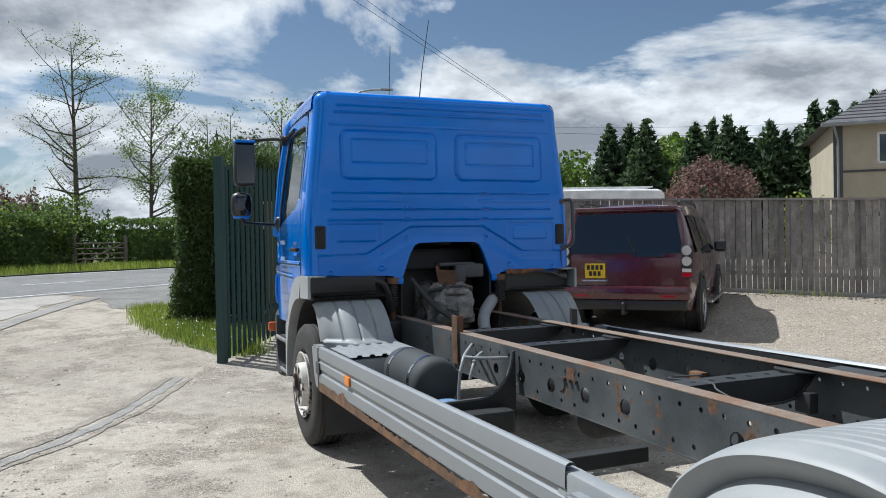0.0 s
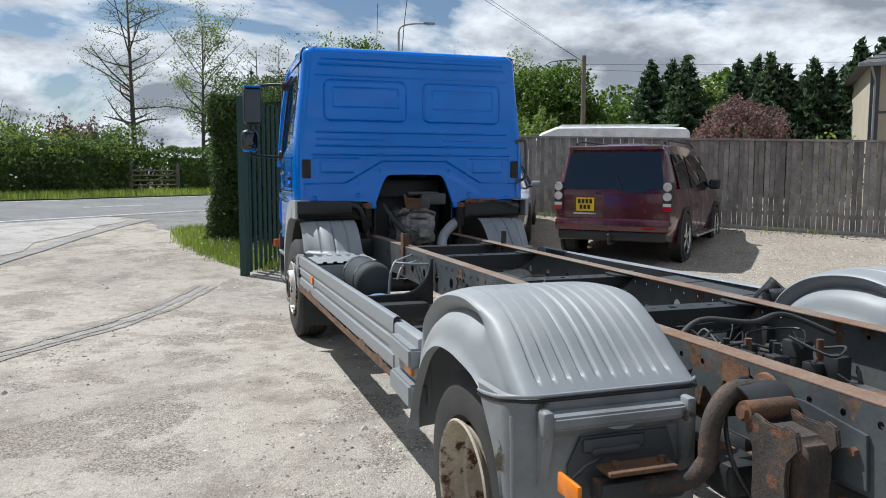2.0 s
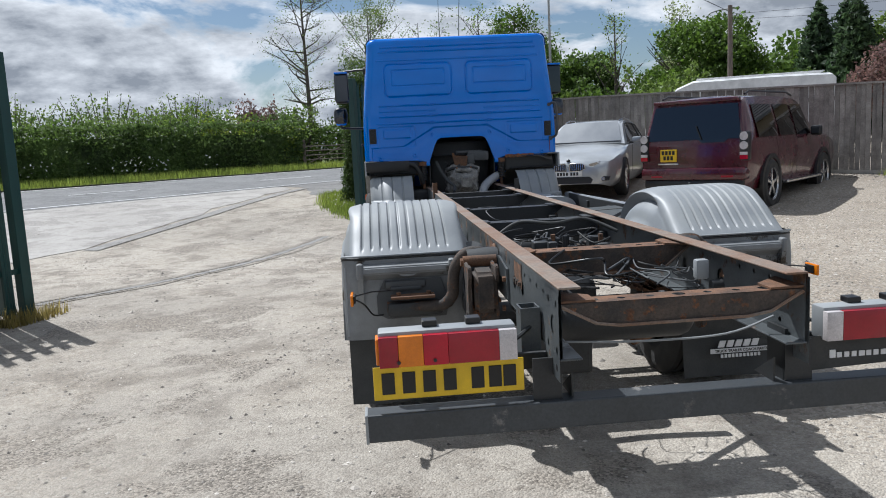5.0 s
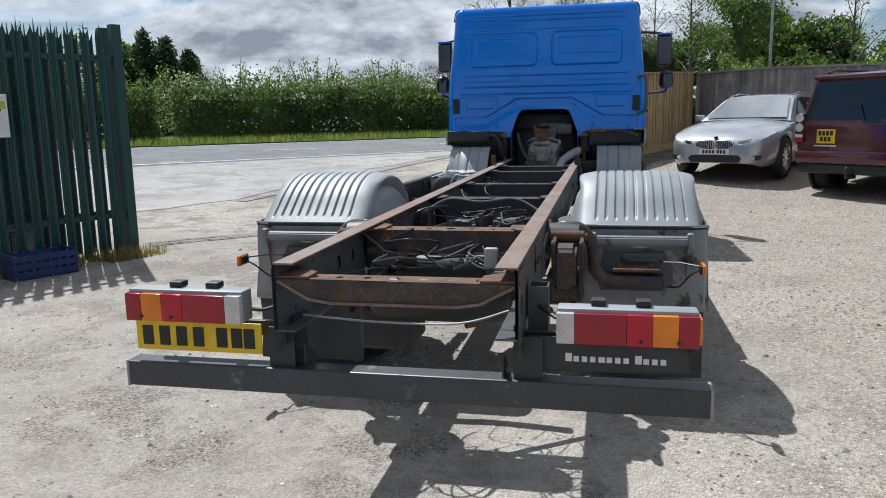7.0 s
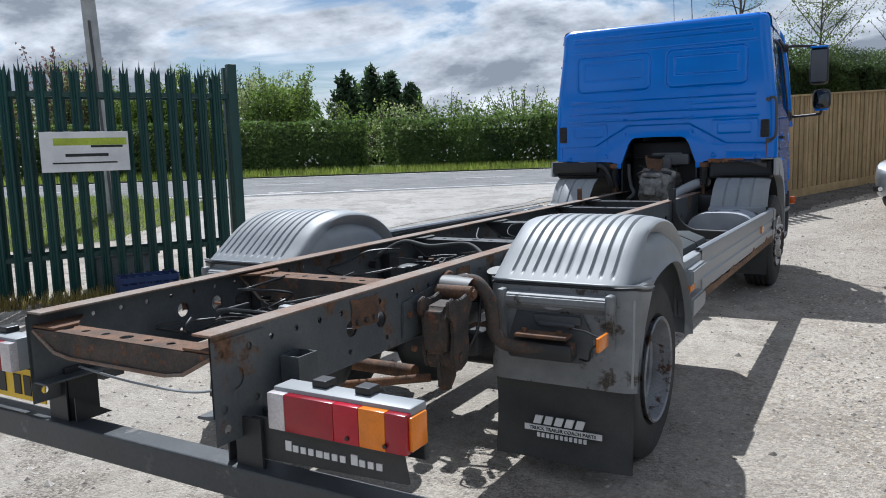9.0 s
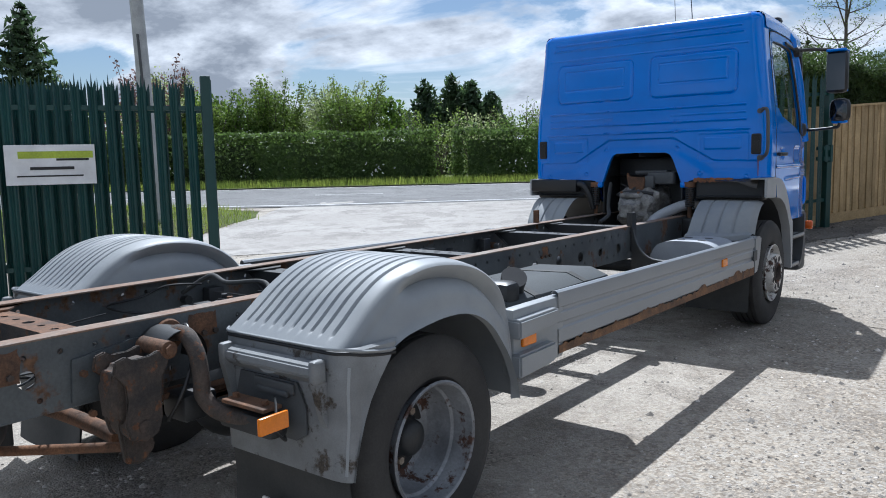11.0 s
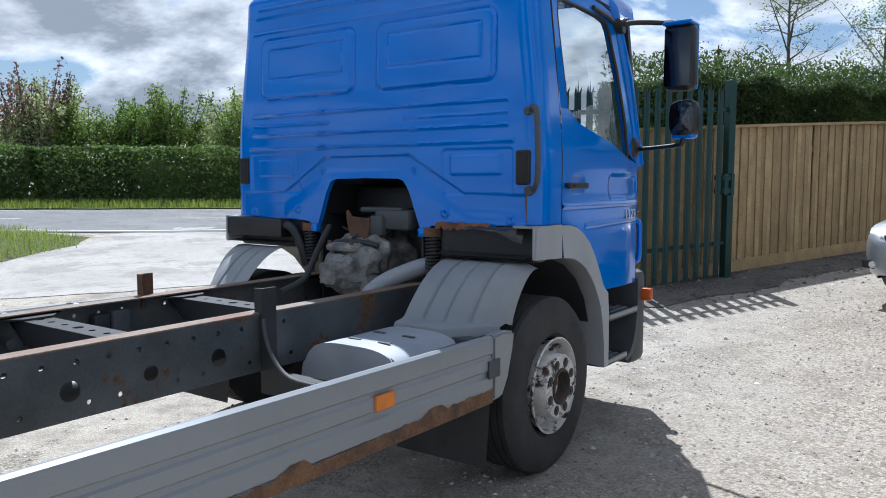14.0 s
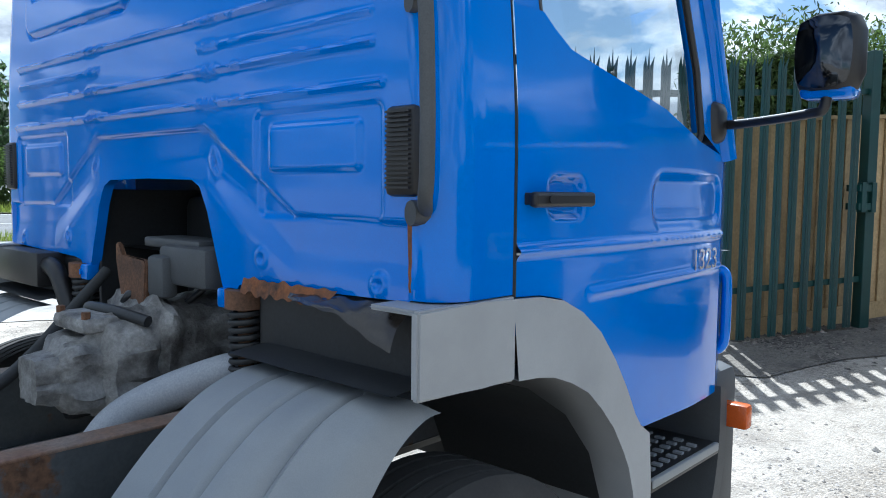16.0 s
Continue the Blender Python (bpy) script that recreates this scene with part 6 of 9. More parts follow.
    part("spring_eye", bm, M_CASTING, truck, smooth=40)
    bm = bmesh.new()
    prism(bm, [(yh - 0.11, 0.64), (yh + 0.00, 0.64), (yh + 0.02, 0.50), (yh - 0.03, 0.45), (yh - 0.09, 0.47)], "x", s * 0.515, s * 0.545)
    bmesh.ops.bevel(bm, geom=list(bm.edges), offset=0.008, segments=2, affect="EDGES")
    part("shackle", bm, M_CASTING, truck, smooth=40)
    bm = bmesh.new()
    box(bm, s * 0.46, s * 0.60, yh + 0.10, yh + 0.24, 0.56, 0.66, 0.02)
    part("bump_stop", bm, M_BLACK, truck, smooth=40)
    bm = bmesh.new()
    tube(bm, smooth_path([(s * 0.43, yh + 0.22, 0.86), (s * 0.52, yh + 0.18, 0.885), (s * 0.58, yh + 0.16, 0.80), (s * 0.60, yh + 0.10, 0.68), (s * 0.56, yh + 0.06, 0.58)]), 0.007, 6)
    part("brake_line", bm, M_CARBLACK, truck, smooth=60)
    bm = bmesh.new()
    rod(bm, (s * 0.46, yh - 0.05, 0.50), (s * 0.10, yh - 0.32, 0.49), 0.018, n=10)
    part("tie_rod", bm, M_RUST, truck, smooth=40)
    for dy, dz in ((0.10, 0.80), (-0.16, 0.78), (0.08, 0.64), (-0.14, 0.64)):
        bm = bmesh.new()
        rod(bm, (s * 0.437, yh + dy, dz), (s * 0.452, yh + dy, dz), 0.013, n=6)
        part("bolt", bm, M_RUST, truck)
    bm = bmesh.new()
    rod(bm, (s * 0.52, -4.66, 0.40), (s * 0.50, -4.80, 0.86), 0.045, n=14)
    part("shock_absorber", bm, M_BLACK, truck, smooth=40)
bm = bmesh.new()
tube(bm, smooth_path([(-0.36, -5.30, 0.50), (0, -5.27, 0.49), (0.36, -5.30, 0.50)]), 0.03, 10)
part("anti_roll_bar", bm, M_RUST, truck, smooth=50)
bm = bmesh.new()
box(bm, -0.35, -0.12, -5.75, -5.45, 0.40, 0.60, 0.02)
part("battery_tray", bm, M_BLACK, truck)

# valves, hoses and wires between the rails
rnd = random.Random(4)
for k in range(12):
    bm = bmesh.new()
    x, y = rnd.uniform(-0.12, 0.28), rnd.uniform(-4.78, -4.35)
    w = rnd.uniform(0.02, 0.045)
    box(bm, x - w, x + w, y - w, y + w, 0.72, rnd.uniform(0.76, 0.845), 0.008)
    part("brake_valve", bm, M_BLACK if k % 4 else M_CASTING, truck, smooth=40)
for k in range(5):
    bm = bmesh.new()
    x, y = rnd.uniform(-0.1, 0.25), rnd.uniform(-4.7, -4.4)
    rod(bm, (x, y, 0.76), (x, y, 0.855), 0.014, n=10)
    part("valve_cap", bm, M_RUST if k % 2 else M_BLACK, truck)
for k in range(34):
    bm = bmesh.new()
    y0 = rnd.choice((-4.5, -4.6, -5.6, -5.9, -3.2))
    p = Vector((rnd.uniform(-0.3, 0.3), y0, 0.80))
    pts = [p]
    for q in range(5):
        p = p + Vector((rnd.uniform(-0.16, 0.16), rnd.uniform(-0.18, 0.22), rnd.uniform(-0.05, 0.05)))
        p.x, p.z = max(-0.38, min(0.38, p.x)), max(0.70, min(0.90, p.z))
        pts.append(p)
    tube(bm, smooth_path(pts, 5), rnd.choice((0.0028, 0.004, 0.0055)), 6)
    part("hose", bm, rnd.choice((M_CARBLACK, M_CARBLACK, M_FLAP, M_CARBLACK, M_GREY_DARK)), truck, smooth=60)
bm = bmesh.new()
tube(bm, smooth_path([(-0.36, -4.55, 0.84), (-0.2, -4.5, 0.93), (0.0, -4.55, 0.92), (0.2, -4.5, 0.93), (0.36, -4.6, 0.86)]), 0.011, 8)
part("brake_hose", bm, M_FLAP, truck, "thick dark flexible hose", smooth=60)
bm = bmesh.new()
tube(bm, smooth_path([(-0.38, -6.30, 0.70), (-0.1, -6.31, 0.685), (0.2, -6.31, 0.69), (0.38, -6.30, 0.74)]), 0.0045, 6)
part("rear_cable", bm, M_GREY, truck, smooth=60)
bm = bmesh.new()
box(bm, 0.24, 0.295, -5.97, -5.93, 0.82, 0.90, 0.01)
part("socket_box", bm, M_GREY, truck, "small metal junction box", smooth=40)

# dark reservoirs and brackets between the rails
for y, x0, x1, z, r in ((-5.72, -0.30, 0.32, 0.63, 0.095), (-5.00, -0.34, 0.10, 0.60, 0.11), (-3.55, -0.30, 0.30, 0.62, 0.10), (-2.35, -0.30, 0.28, 0.60, 0.09)):
    bm = bmesh.new()
    L = (x1 - x0) / 2
    lathe(bm, [(0.001, -L), (r * 0.6, -L + 0.005), (r * 0.9, -L + 0.03), (r, -L + 0.06), (r, L - 0.06), (r * 0.9, L - 0.03), (r * 0.6, L - 0.005), (0.001, L)], 24, Matrix.Translation(((x0 + x1) / 2, y, z)))
    part("inner_reservoir", bm, M_BLACK, truck, "black air reservoir between the rails", smooth=40)
for k in range(26):
    bm = bmesh.new()
    y = rnd.uniform(-6.0, -1.3)
    x = rnd.choice((-1, 1)) * rnd.uniform(0.30, 0.40)
    w = rnd.uniform(0.015, 0.035)
    if k % 2:
        box(bm, x - w, x + w, y - w * 1.6, y + w * 1.6, rnd.uniform(0.69, 0.74), rnd.uniform(0.78, 0.88), 0.006)
    else:
        rod(bm, (x - w, y, 0.80), (x + w, y, 0.80), w, n=10)
    part("rail_fitting", bm, rnd.choice((M_BLACK, M_BLACK, M_RUST, M_GREY_DARK)), truck, smooth=40)

# left side: ribbed battery lid and air tank; right side: silver box and dark fuel tank
bm = bmesh.new()
grid(bm, 60, 4, lambda i, j: (-0.62 - 0.48 * i / 60, -0.56 - 0.5 * j / 4, 0.795 + 0.012 * smoothstep(0.2, 0.6, math.sin(i / 60 * 2 * math.pi * 6))))
box(bm, -1.10, -0.62, -1.06, -0.56, 0.50, 0.78, 0.01)
part("battery_box", bm, M_GREY, truck, "light grey ribbed battery box lid", smooth=40)
bm = bmesh.new()
lathe(bm, [(0.001, -0.30), (0.07, -0.298), (0.115, -0.285), (0.132, -0.26), (0.137, -0.23), (0.137, 0.23), (0.132, 0.26), (0.115, 0.285), (0.07, 0.298), (0.001, 0.30)], 32, pose(-0.80, -1.45, 0.725, 0, 0, 90))
air = part("air_tank", bm, M_AIR, truck, "dark cylindrical air reservoir", smooth=40)
for y in (-1.62, -1.28):
    bm = bmesh.new()
    lathe(bm, [(0.138, -0.012), (0.141, -0.012), (0.141, 0.012), (0.138, 0.012)], 32, pose(-0.80, y, 0.725, 0, 0, 90))
    part("tank_strap", bm, M_CHROME, air, "bright metal strap")
for pts in ([(-0.44, -1.38, 0.87), (-0.60, -1.66, 0.875), (-0.68, -1.80, 0.87), (-0.72, -1.84, 0.80)], [(-0.44, -1.52, 0.84), (-0.56, -1.70, 0.845), (-0.64, -1.84, 0.84), (-0.68, -1.87, 0.76)], [(-0.68, -1.80, 0.87), (-0.60, -1.86, 0.865), (-0.46, -1.88, 0.86)], [(-0.72, -1.84, 0.80), (-0.73, -1.84, 0.70), (-0.73, -1.84, 0.60)]):
    bm = bmesh.new()
    tube(bm, smooth_path(pts, 4), 0.009, 8)
    part("air_pipe", bm, M_GREY, truck, smooth=60)
for s, yq in ((-1, -1.92), (1, -1.16)):
    bm = bmesh.new()
    curve = [(0.44, 0.905), (0.455, 0.90)] + [(0.455 + 0.20 * (1 - math.cos(a)), 0.90 - 0.235 * math.sin(a)) for a in np.linspace(0.12, math.pi / 2, 8)] + [(1.10, 0.655), (1.10, 0.60), (0.44, 0.585)]
    prism(bm, [(s * x, z) for x, z in curve], "y", yq - 0.012, yq)
    part("guard_support_plate", bm, M_BLACK, truck, "curved black steel bracket out to the side guard")
    bm = bmesh.new()
    tube(bm, [(s * x, yq - 0.006, z) for x, z in curve[1:-2]], 0.009, 6)
    part("support_edge", bm, M_GREY_DARK, truck, smooth=60)
bm = bmesh.new()
box(bm, -1.08, -0.50, -2.05, -1.75, 0.50, 0.62, 0.02)
part("air_dryer", bm, M_BLACK, truck)
bm = bmesh.new()
lathe(bm, [(0.001, 0.60), (0.075, 0.60), (0.08, 0.63), (0.07, 0.65), (0.04, 0.66), (0.001, 0.662)], 20, Matrix.Translation((-0.80, -1.84, 0)) @ Matrix(((0, 0, 1, 0), (0, 1, 0, 0), (1, 0, 0, 0), (0, 0, 0, 1))))
part("filler_cap", bm, material("blue_plastic_cap", (0.14, 0.24, 0.42), 0.5), truck, "blue plastic cap")

bm = bmesh.new()
pr = smooth_path([(0.52, 0.50, 0), (0.52, 0.64, 0), (0.555, 0.745, 0), (0.65, 0.795, 0), (0.80, 0.804, 0), (0.95, 0.795, 0), (1.045, 0.745, 0), (1.08, 0.64, 0), (1.08, 0.50, 0)], 4)
prism(bm, [(p.x, p.y) for p in pr], "y", -1.02, -0.58)
bmesh.ops.bevel(bm, geom=[e for e in bm.edges if abs(e.verts[0].co.y - e.verts[1].co.y) < 0.01], offset=0.012, segments=2, affect="EDGES")
tank = part("silver_tank", bm, M_TANK, truck, "silver grey rounded tank cover with slots", smooth=40)
for k in range(4):
    bm = bmesh.new()
    y = -0.92 if k < 2 else -0.76
    x = 0.70 if k % 2 else 0.86
    box(bm, x, x + 0.06, y, y + 0.018, 0.804, 0.808, 0.001)
    part("cover_slot", bm, M_GREY_DARK, tank)
bm = bmesh.new()
pr = [(0.50, 0.48), (0.48, 0.60), (0.50, 0.76), (0.58, 0.83), (0.92, 0.84), (1.02, 0.80), (1.07, 0.70), (1.07, 0.55), (1.02, 0.48)]
prism(bm, pr, "y", -3.85, -2.75)
bmesh.ops.bevel(bm, geom=[e for e in bm.edges if abs(e.verts[0].co.y - e.verts[1].co.y) < 0.01], offset=0.04, segments=3, affect="EDGES")
fuel = part("fuel_tank", bm, M_AIR, truck, "dark rounded fuel tank", smooth=40)
for y in (-3.55, -3.05):
    bm = bmesh.new()
    pr2 = [((x - 0.78) * 1.012 + 0.78, (z - 0.66) * 1.02 + 0.66) for x, z in pr]
    prism(bm, pr2, "y", y - 0.025, y + 0.025)
    part("tank_strap", bm, M_FLAP, fuel, "black tank strap")
bm = bmesh.new()
rod(bm, (0.90, -3.60, 0.80), (0.95, -3.64, 0.885), 0.06, n=20)
rod(bm, (0.95, -3.64, 0.885), (0.958, -3.647, 0.897), 0.062, n=20)
box(bm, 0.80, 1.02, -3.80, -3.68, 0.78, 0.89, 0.03)
part("tank_filler", bm, M_CARBLACK, fuel, "black filler neck and cap", smooth=40)
bm = bmesh.new()
tube(bm, smooth_path([(0.55, -3.9, 0.86), (0.70, -3.80, 0.90), (0.85, -3.68, 0.88)]), 0.012, 6)
part("breather_pipe", bm, M_CARBLACK, truck)

# gearbox, engine mass, cab springs and exhaust in the tunnel
M_CAST = material("dirty_cast_housing", (0.30, 0.295, 0.28), 0.7, dark=(0.075, 0.07, 0.065), scale=9, fine=70, bump=0.6, depth=0.008, spread=0.35)
bm = bmesh.new()


def cast_at(i, j):
    a, q = 2 * math.pi * i / 64, j / 34
    r = lerp([(0, 0.06), (0.10, 0.07), (0.12, 0.10), (0.24, 0.105), (0.26, 0.14), (0.44, 0.16), (0.46, 0.195), (0.52, 0.195), (0.54, 0.17), (1, 0.19)], q)
    r *= 1 / max(abs(math.cos(a)), abs(math.sin(a)), 0.80) * 0.92 + 0.20 * lumpy_n(math.cos(a) * 2.8, math.sin(a) * 2.8, q * 7) + (0.08 if abs((a * 8 / 6.283) % 1 - 0.5) < 0.12 and 0.12 < q < 0.44 else 0)
    return r * math.cos(a) * 1.05, -0.32 + 0.62 * q, 0.965 + r * math.sin(a) * (1.05 if math.sin(a) > 0 else 0.9)


def lumpy_n(x, y, z):
    return noise.noise((x, y, z)) + 0.5 * noise.noise((x * 2.3, y * 2.3, z * 2.3))


vs = grid(bm, 64, 34, cast_at)
bm.faces.new([vs[i][0] for i in range(64)])
bmesh.ops.remove_doubles(bm, verts=bm.verts, dist=0.0005)
gear = part("gearbox", bm, M_CAST, truck, "dirty cast aluminium gearbox with ribs", smooth=45)
bm = bmesh.new()
box(bm, -0.11, 0.09, -0.22, 0.04, 1.08, 1.125, 0.02)
part("gearbox_cover", bm, M_CAST, gear, smooth=40)
for x, y in ((-0.09, -0.20), (0.07, -0.20), (-0.09, 0.0), (0.07, 0.0)):
    bm = bmesh.new()
    rod(bm, (x, y, 1.12), (x, y, 1.138), 0.012, n=6)
    part("bolt", bm, M_RUST, gear)
bm = bmesh.new()
tube(bm, smooth_path([(-0.19, -0.06, 1.10), (-0.10, -0.12, 1.125), (0.05, -0.12, 1.13), (0.16, -0.08, 1.11)]), 0.016, 8)
part("gear_pipe", bm, M_BLACK, truck, smooth=60)
bm = bmesh.new()
prism(bm, [(-0.085, 1.12), (0.045, 1.12), (0.06, 1.25), (0.05, 1.262), (-0.085, 1.262), (-0.10, 1.30), (-0.118, 1.30), (-0.115, 1.25)], "y", -0.035, -0.020)
bmesh.ops.bevel(bm, geom=list(bm.edges), offset=0.004, segments=2, affect="EDGES")
part("shift_bracket", bm, M_RUST, truck, "rusty brown shift bracket above the gearbox", smooth=40)
bm = bmesh.new()
box(bm, 0.065, 0.31, -0.005, 0.15, 1.195, 1.305, 0.02)
box(bm, 0.05, 0.14, -0.03, 0.02, 1.16, 1.275, 0.015)
box(bm, -0.06, 0.24, 0.02, 0.14, 1.290, 1.318, 0.008)
part("actuator_box", bm, M_GREY_DARK, truck, "dark gear actuator unit", smooth=40)
bm = bmesh.new()
box(bm, -0.36, 0.36, 0.30, 1.05, 0.60, 1.44, 0.05)
part("engine_block", bm, M_BLACK, truck, smooth=40)
for s in (-1, 1):
    bm = bmesh.new()
    box(bm, s * 0.37, s * 0.385, 0.03, 1.0, 0.70, 1.45, 0.004)
    part("tunnel_side", bm, M_BLACK, truck, "black inner side of the engine tunnel")
bm = bmesh.new()
box(bm, -0.38, 0.38, 0.04, 1.0, 1.50, 1.515, 0.004)
part("tunnel_roof", bm, M_BLACK, truck, "black tunnel lining")
bm = bmesh.new()
tube(bm, smooth_path([(-0.30, 0.02, 1.20), (-0.26, -0.10, 1.10), (-0.20, -0.24, 0.99), (-0.14, -0.36, 0.93), (-0.16, -0.50, 0.88)]), 0.018, 8)
part("gear_hose", bm, M_FLAP, truck, smooth=60)
bm = bmesh.new()
tube(bm, smooth_path([(0.46, 0.16, 1.02), (0.42, 0.07, 1.01), (0.37, 0.0, 0.995), (0.27, -0.11, 0.94), (0.21, -0.19, 0.88), (0.19, -0.25, 0.80)]), 0.047, 16)
part("exhaust_pipe", bm, M_TANK, truck, "dull silver exhaust elbow", smooth=60)
for k in range(3):
    bm = bmesh.new()
    x0 = rnd.uniform(-0.3, 0.3)
    pts = [(x0, rnd.uniform(0.0, 0.15), 1.20)]
    for q in range(4):
        x0 = max(-0.33, min(0.33, x0 + rnd.uniform(-0.12, 0.12)))
        pts.append((x0, rnd.uniform(-0.05, 0.15), 1.14 - 0.10 * q))
    tube(bm, smooth_path(pts, 5), rnd.choice((0.006, 0.009, 0.013)), 6)
    part("engine_hose", bm, M_CARBLACK, truck, smooth=60)
for s in (-1, 1):
    bm = bmesh.new()
    n = 120
    tube(bm, [(s * 0.455 + 0.036 * math.cos(k * 0.5), 0.02 + 0.036 * math.sin(k * 0.5), 0.99 + 0.18 * k / n) for k in range(n)], 0.0075, 6)
    spring = part("cab_spring", bm, M_BLACK, truck, "dark coil spring under the cab", smooth=60)
    bm = bmesh.new()
    rod(bm, (s * 0.455, 0.02, 0.90), (s * 0.455, 0.02, 1.20), 0.019, n=10)
    part("damper", bm, M_RUST, spring, smooth=60)
    bm = bmesh.new()
    rod(bm, (s * 0.455, 0.02, 1.17), (s * 0.455, 0.02, 1.215), 0.05, n=16)
    part("spring_cup", bm, M_RUST, spring, smooth=60)
    bm = bmesh.new()
    box(bm, s * 0.39, s * 0.62, -0.08, 0.10, 0.72, 0.90, 0.03)
    part("spring_seat", bm, M_BLACK, truck, smooth=40)
    bm = bmesh.new()
    box(bm, s * 0.375, s * 0.445, -0.012, 0.03, 1.165, 1.215, 0.008)
    rod(bm, (s * 0.415, -0.016, 1.19), (s * 0.415, 0.0, 1.19), 0.009, n=8)
    part("tunnel_tab", bm, M_BLUE, truck, "blue painted tab at the tunnel corner", smooth=40)
    bm = bmesh.new()
    rod(bm, (s * 0.50, 0.11, 0.445), (s * 0.90, 0.11, 0.445), 0.07, n=12)
    part("wheel_hub", bm, M_BLACK, truck)
bm = bmesh.new()
rod(bm, (-0.85, 0.11, 0.42), (0.85, 0.11, 0.42), 0.06, n=12)
part("front_axle", bm, M_BLACK, truck)

# palisade gates, fences
def from_to(p, q):
    p, q = Vector(p), Vector(q)
    d = (q - p).normalized()
    return p, q, d, (q - p).length


def piece_mesh(name, bm, mat):
    me = bpy.data.meshes.new(name)
    bmesh.ops.recalc_face_normals(bm, faces=bm.faces)
    bm.to_mesh(me)
    bm.free()
    me.materials.append(mat)
    return me


def pale_mesh(h):
    """A W-section steel pale with a three-pointed head."""
    bm = bmesh.new()
    sec = [(-0.045, 0.0), (-0.029, 0.017), (-0.011, 0.004), (0.0, 0.013), (0.011, 0.004), (0.029, 0.017), (0.045, 0.0)]
    low = [bm.verts.new((x, y, 0.05)) for x, y in sec]
    top = [bm.verts.new((x, y, h - 0.10)) for x, y in sec]
    for k in range(len(sec) - 1):
        bm.faces.new((low[k], low[k + 1], top[k + 1], top[k]))
    tip = [bm.verts.new((-0.040, 0.022, h - 0.02)), bm.verts.new((0, 0.004, h + 0.05)), bm.verts.new((0.040, 0.022, h - 0.02))]
    bm.faces.new((top[0], top[1], tip[0]))
    bm.faces.new((top[1], top[2], tip[0]))
    bm.faces.new((top[2], top[3], tip[1]))
    bm.faces.new((top[3], top[4], tip[1]))
    bm.faces.new((top[4], top[5], tip[2]))
    bm.faces.new((top[5], top[6], tip[2]))
    return piece_mesh("pale", bm, M_GREEN)


PALE = pale_mesh(2.40)


def palisade(name, p, q, label, pitch=0.158, end_post=(True, True), stiles=True):
    p, q, d, L = from_to((*p, gz(*p)), (*q, gz(*q)))
    yaw = math.degrees(math.atan2(d.y, d.x))
    fence = thing(name, label, "palisade gate", at=pose(p.x, p.y, p.z, 0, 0, yaw))
    rise = (q.z - p.z)
    for z in (0.42, 2.05):
        bm = bmesh.new()
        prism(bm, [(0.0, 0.0), (0.05, 0.0), (0.05, 0.006), (0.006, 0.006), (0.006, 0.05), (0.0, 0.05)], "x", 0, L)
        for v in bm.verts:
            v.co.z += z + rise * v.co.x / L
            v.co.y += 0.016
        part("rail", bm, M_GREEN, fence)
    n = int((L - 0.12) / pitch)
    for k in range(n):
        x = 0.11 + pitch * k
        ob = new("pale", PALE)
        ob.parent = fence
        ob.matrix_basis = pose(x, 0.0, rise * x / L - 0.02, 0, 0, 180)
    for on, x in zip(end_post, (0.0, L)):
        if on:
            bm = bmesh.new()
            box(bm, x - 0.05, x + 0.05, -0.02, 0.08, -0.1, 2.42, 0.006)
            for v in bm.verts:
                v.co.z += rise * x / L
            part("post", bm, M_GREEN, fence, "square green steel post")
    return fence


left_gate = palisade("palisade_gate", (-5.95, -4.60), (-4.29, -1.58), "green steel palisade gate leaf with white sign", end_post=(True, True))
palisade("palisade_gate", (-6.24, -4.38), (-4.58, -1.36), "green steel palisade gate leaf folded behind another")
right_gate = palisade("palisade_gate", (-1.29, 3.72), (0.30, 6.42), "green steel palisade gate leaf standing open", end_post=(True, True))
bm = bmesh.new()
box(bm, 2.98, 3.16, -0.05, 0.10, 1.22, 1.28, 0.004)
box(bm, 2.98, 3.16, -0.05, 0.10, 1.38, 1.44, 0.004)
box(bm, 3.0, 3.05, -0.06, 0.0, 1.20, 1.46, 0.004)
box(bm, 3.11, 3.16, -0.06, 0.0, 1.20, 1.46, 0.004)
part("slide_bolt", bm, M_GREEN, right_gate, "green steel lock plates")

# white sign hung on the gate leaf
sign = thing("gate_sign", "white sign with plain green and dark bars on the gate", "sign", at=left_gate.matrix_basis @ pose(0.09, -0.045, -0.02))
bm = bmesh.new()
box(bm, 1.40, 2.22, -0.008, 0.0, 1.32, 1.72, 0.003)
part("board", bm, M_WHITE, sign)
M_LIME = material("lime_band", (0.42, 0.52, 0.04), 0.5, bump=0)
for x0, x1, z0, z1, mt, nm in ((1.52, 2.20, 1.585, 1.655, M_LIME, "green_band"), (1.86, 2.16, 1.56, 1.582, M_INK, "dark_band"), (1.62, 2.02, 1.47, 1.50, M_INK, "dark_band"), (1.50, 2.10, 1.40, 1.415, M_INK, "dark_band")):
    bm = bmesh.new()
    box(bm, x0, x1, -0.012, -0.0075, z0, z1)
    part(nm, bm, mt, sign)


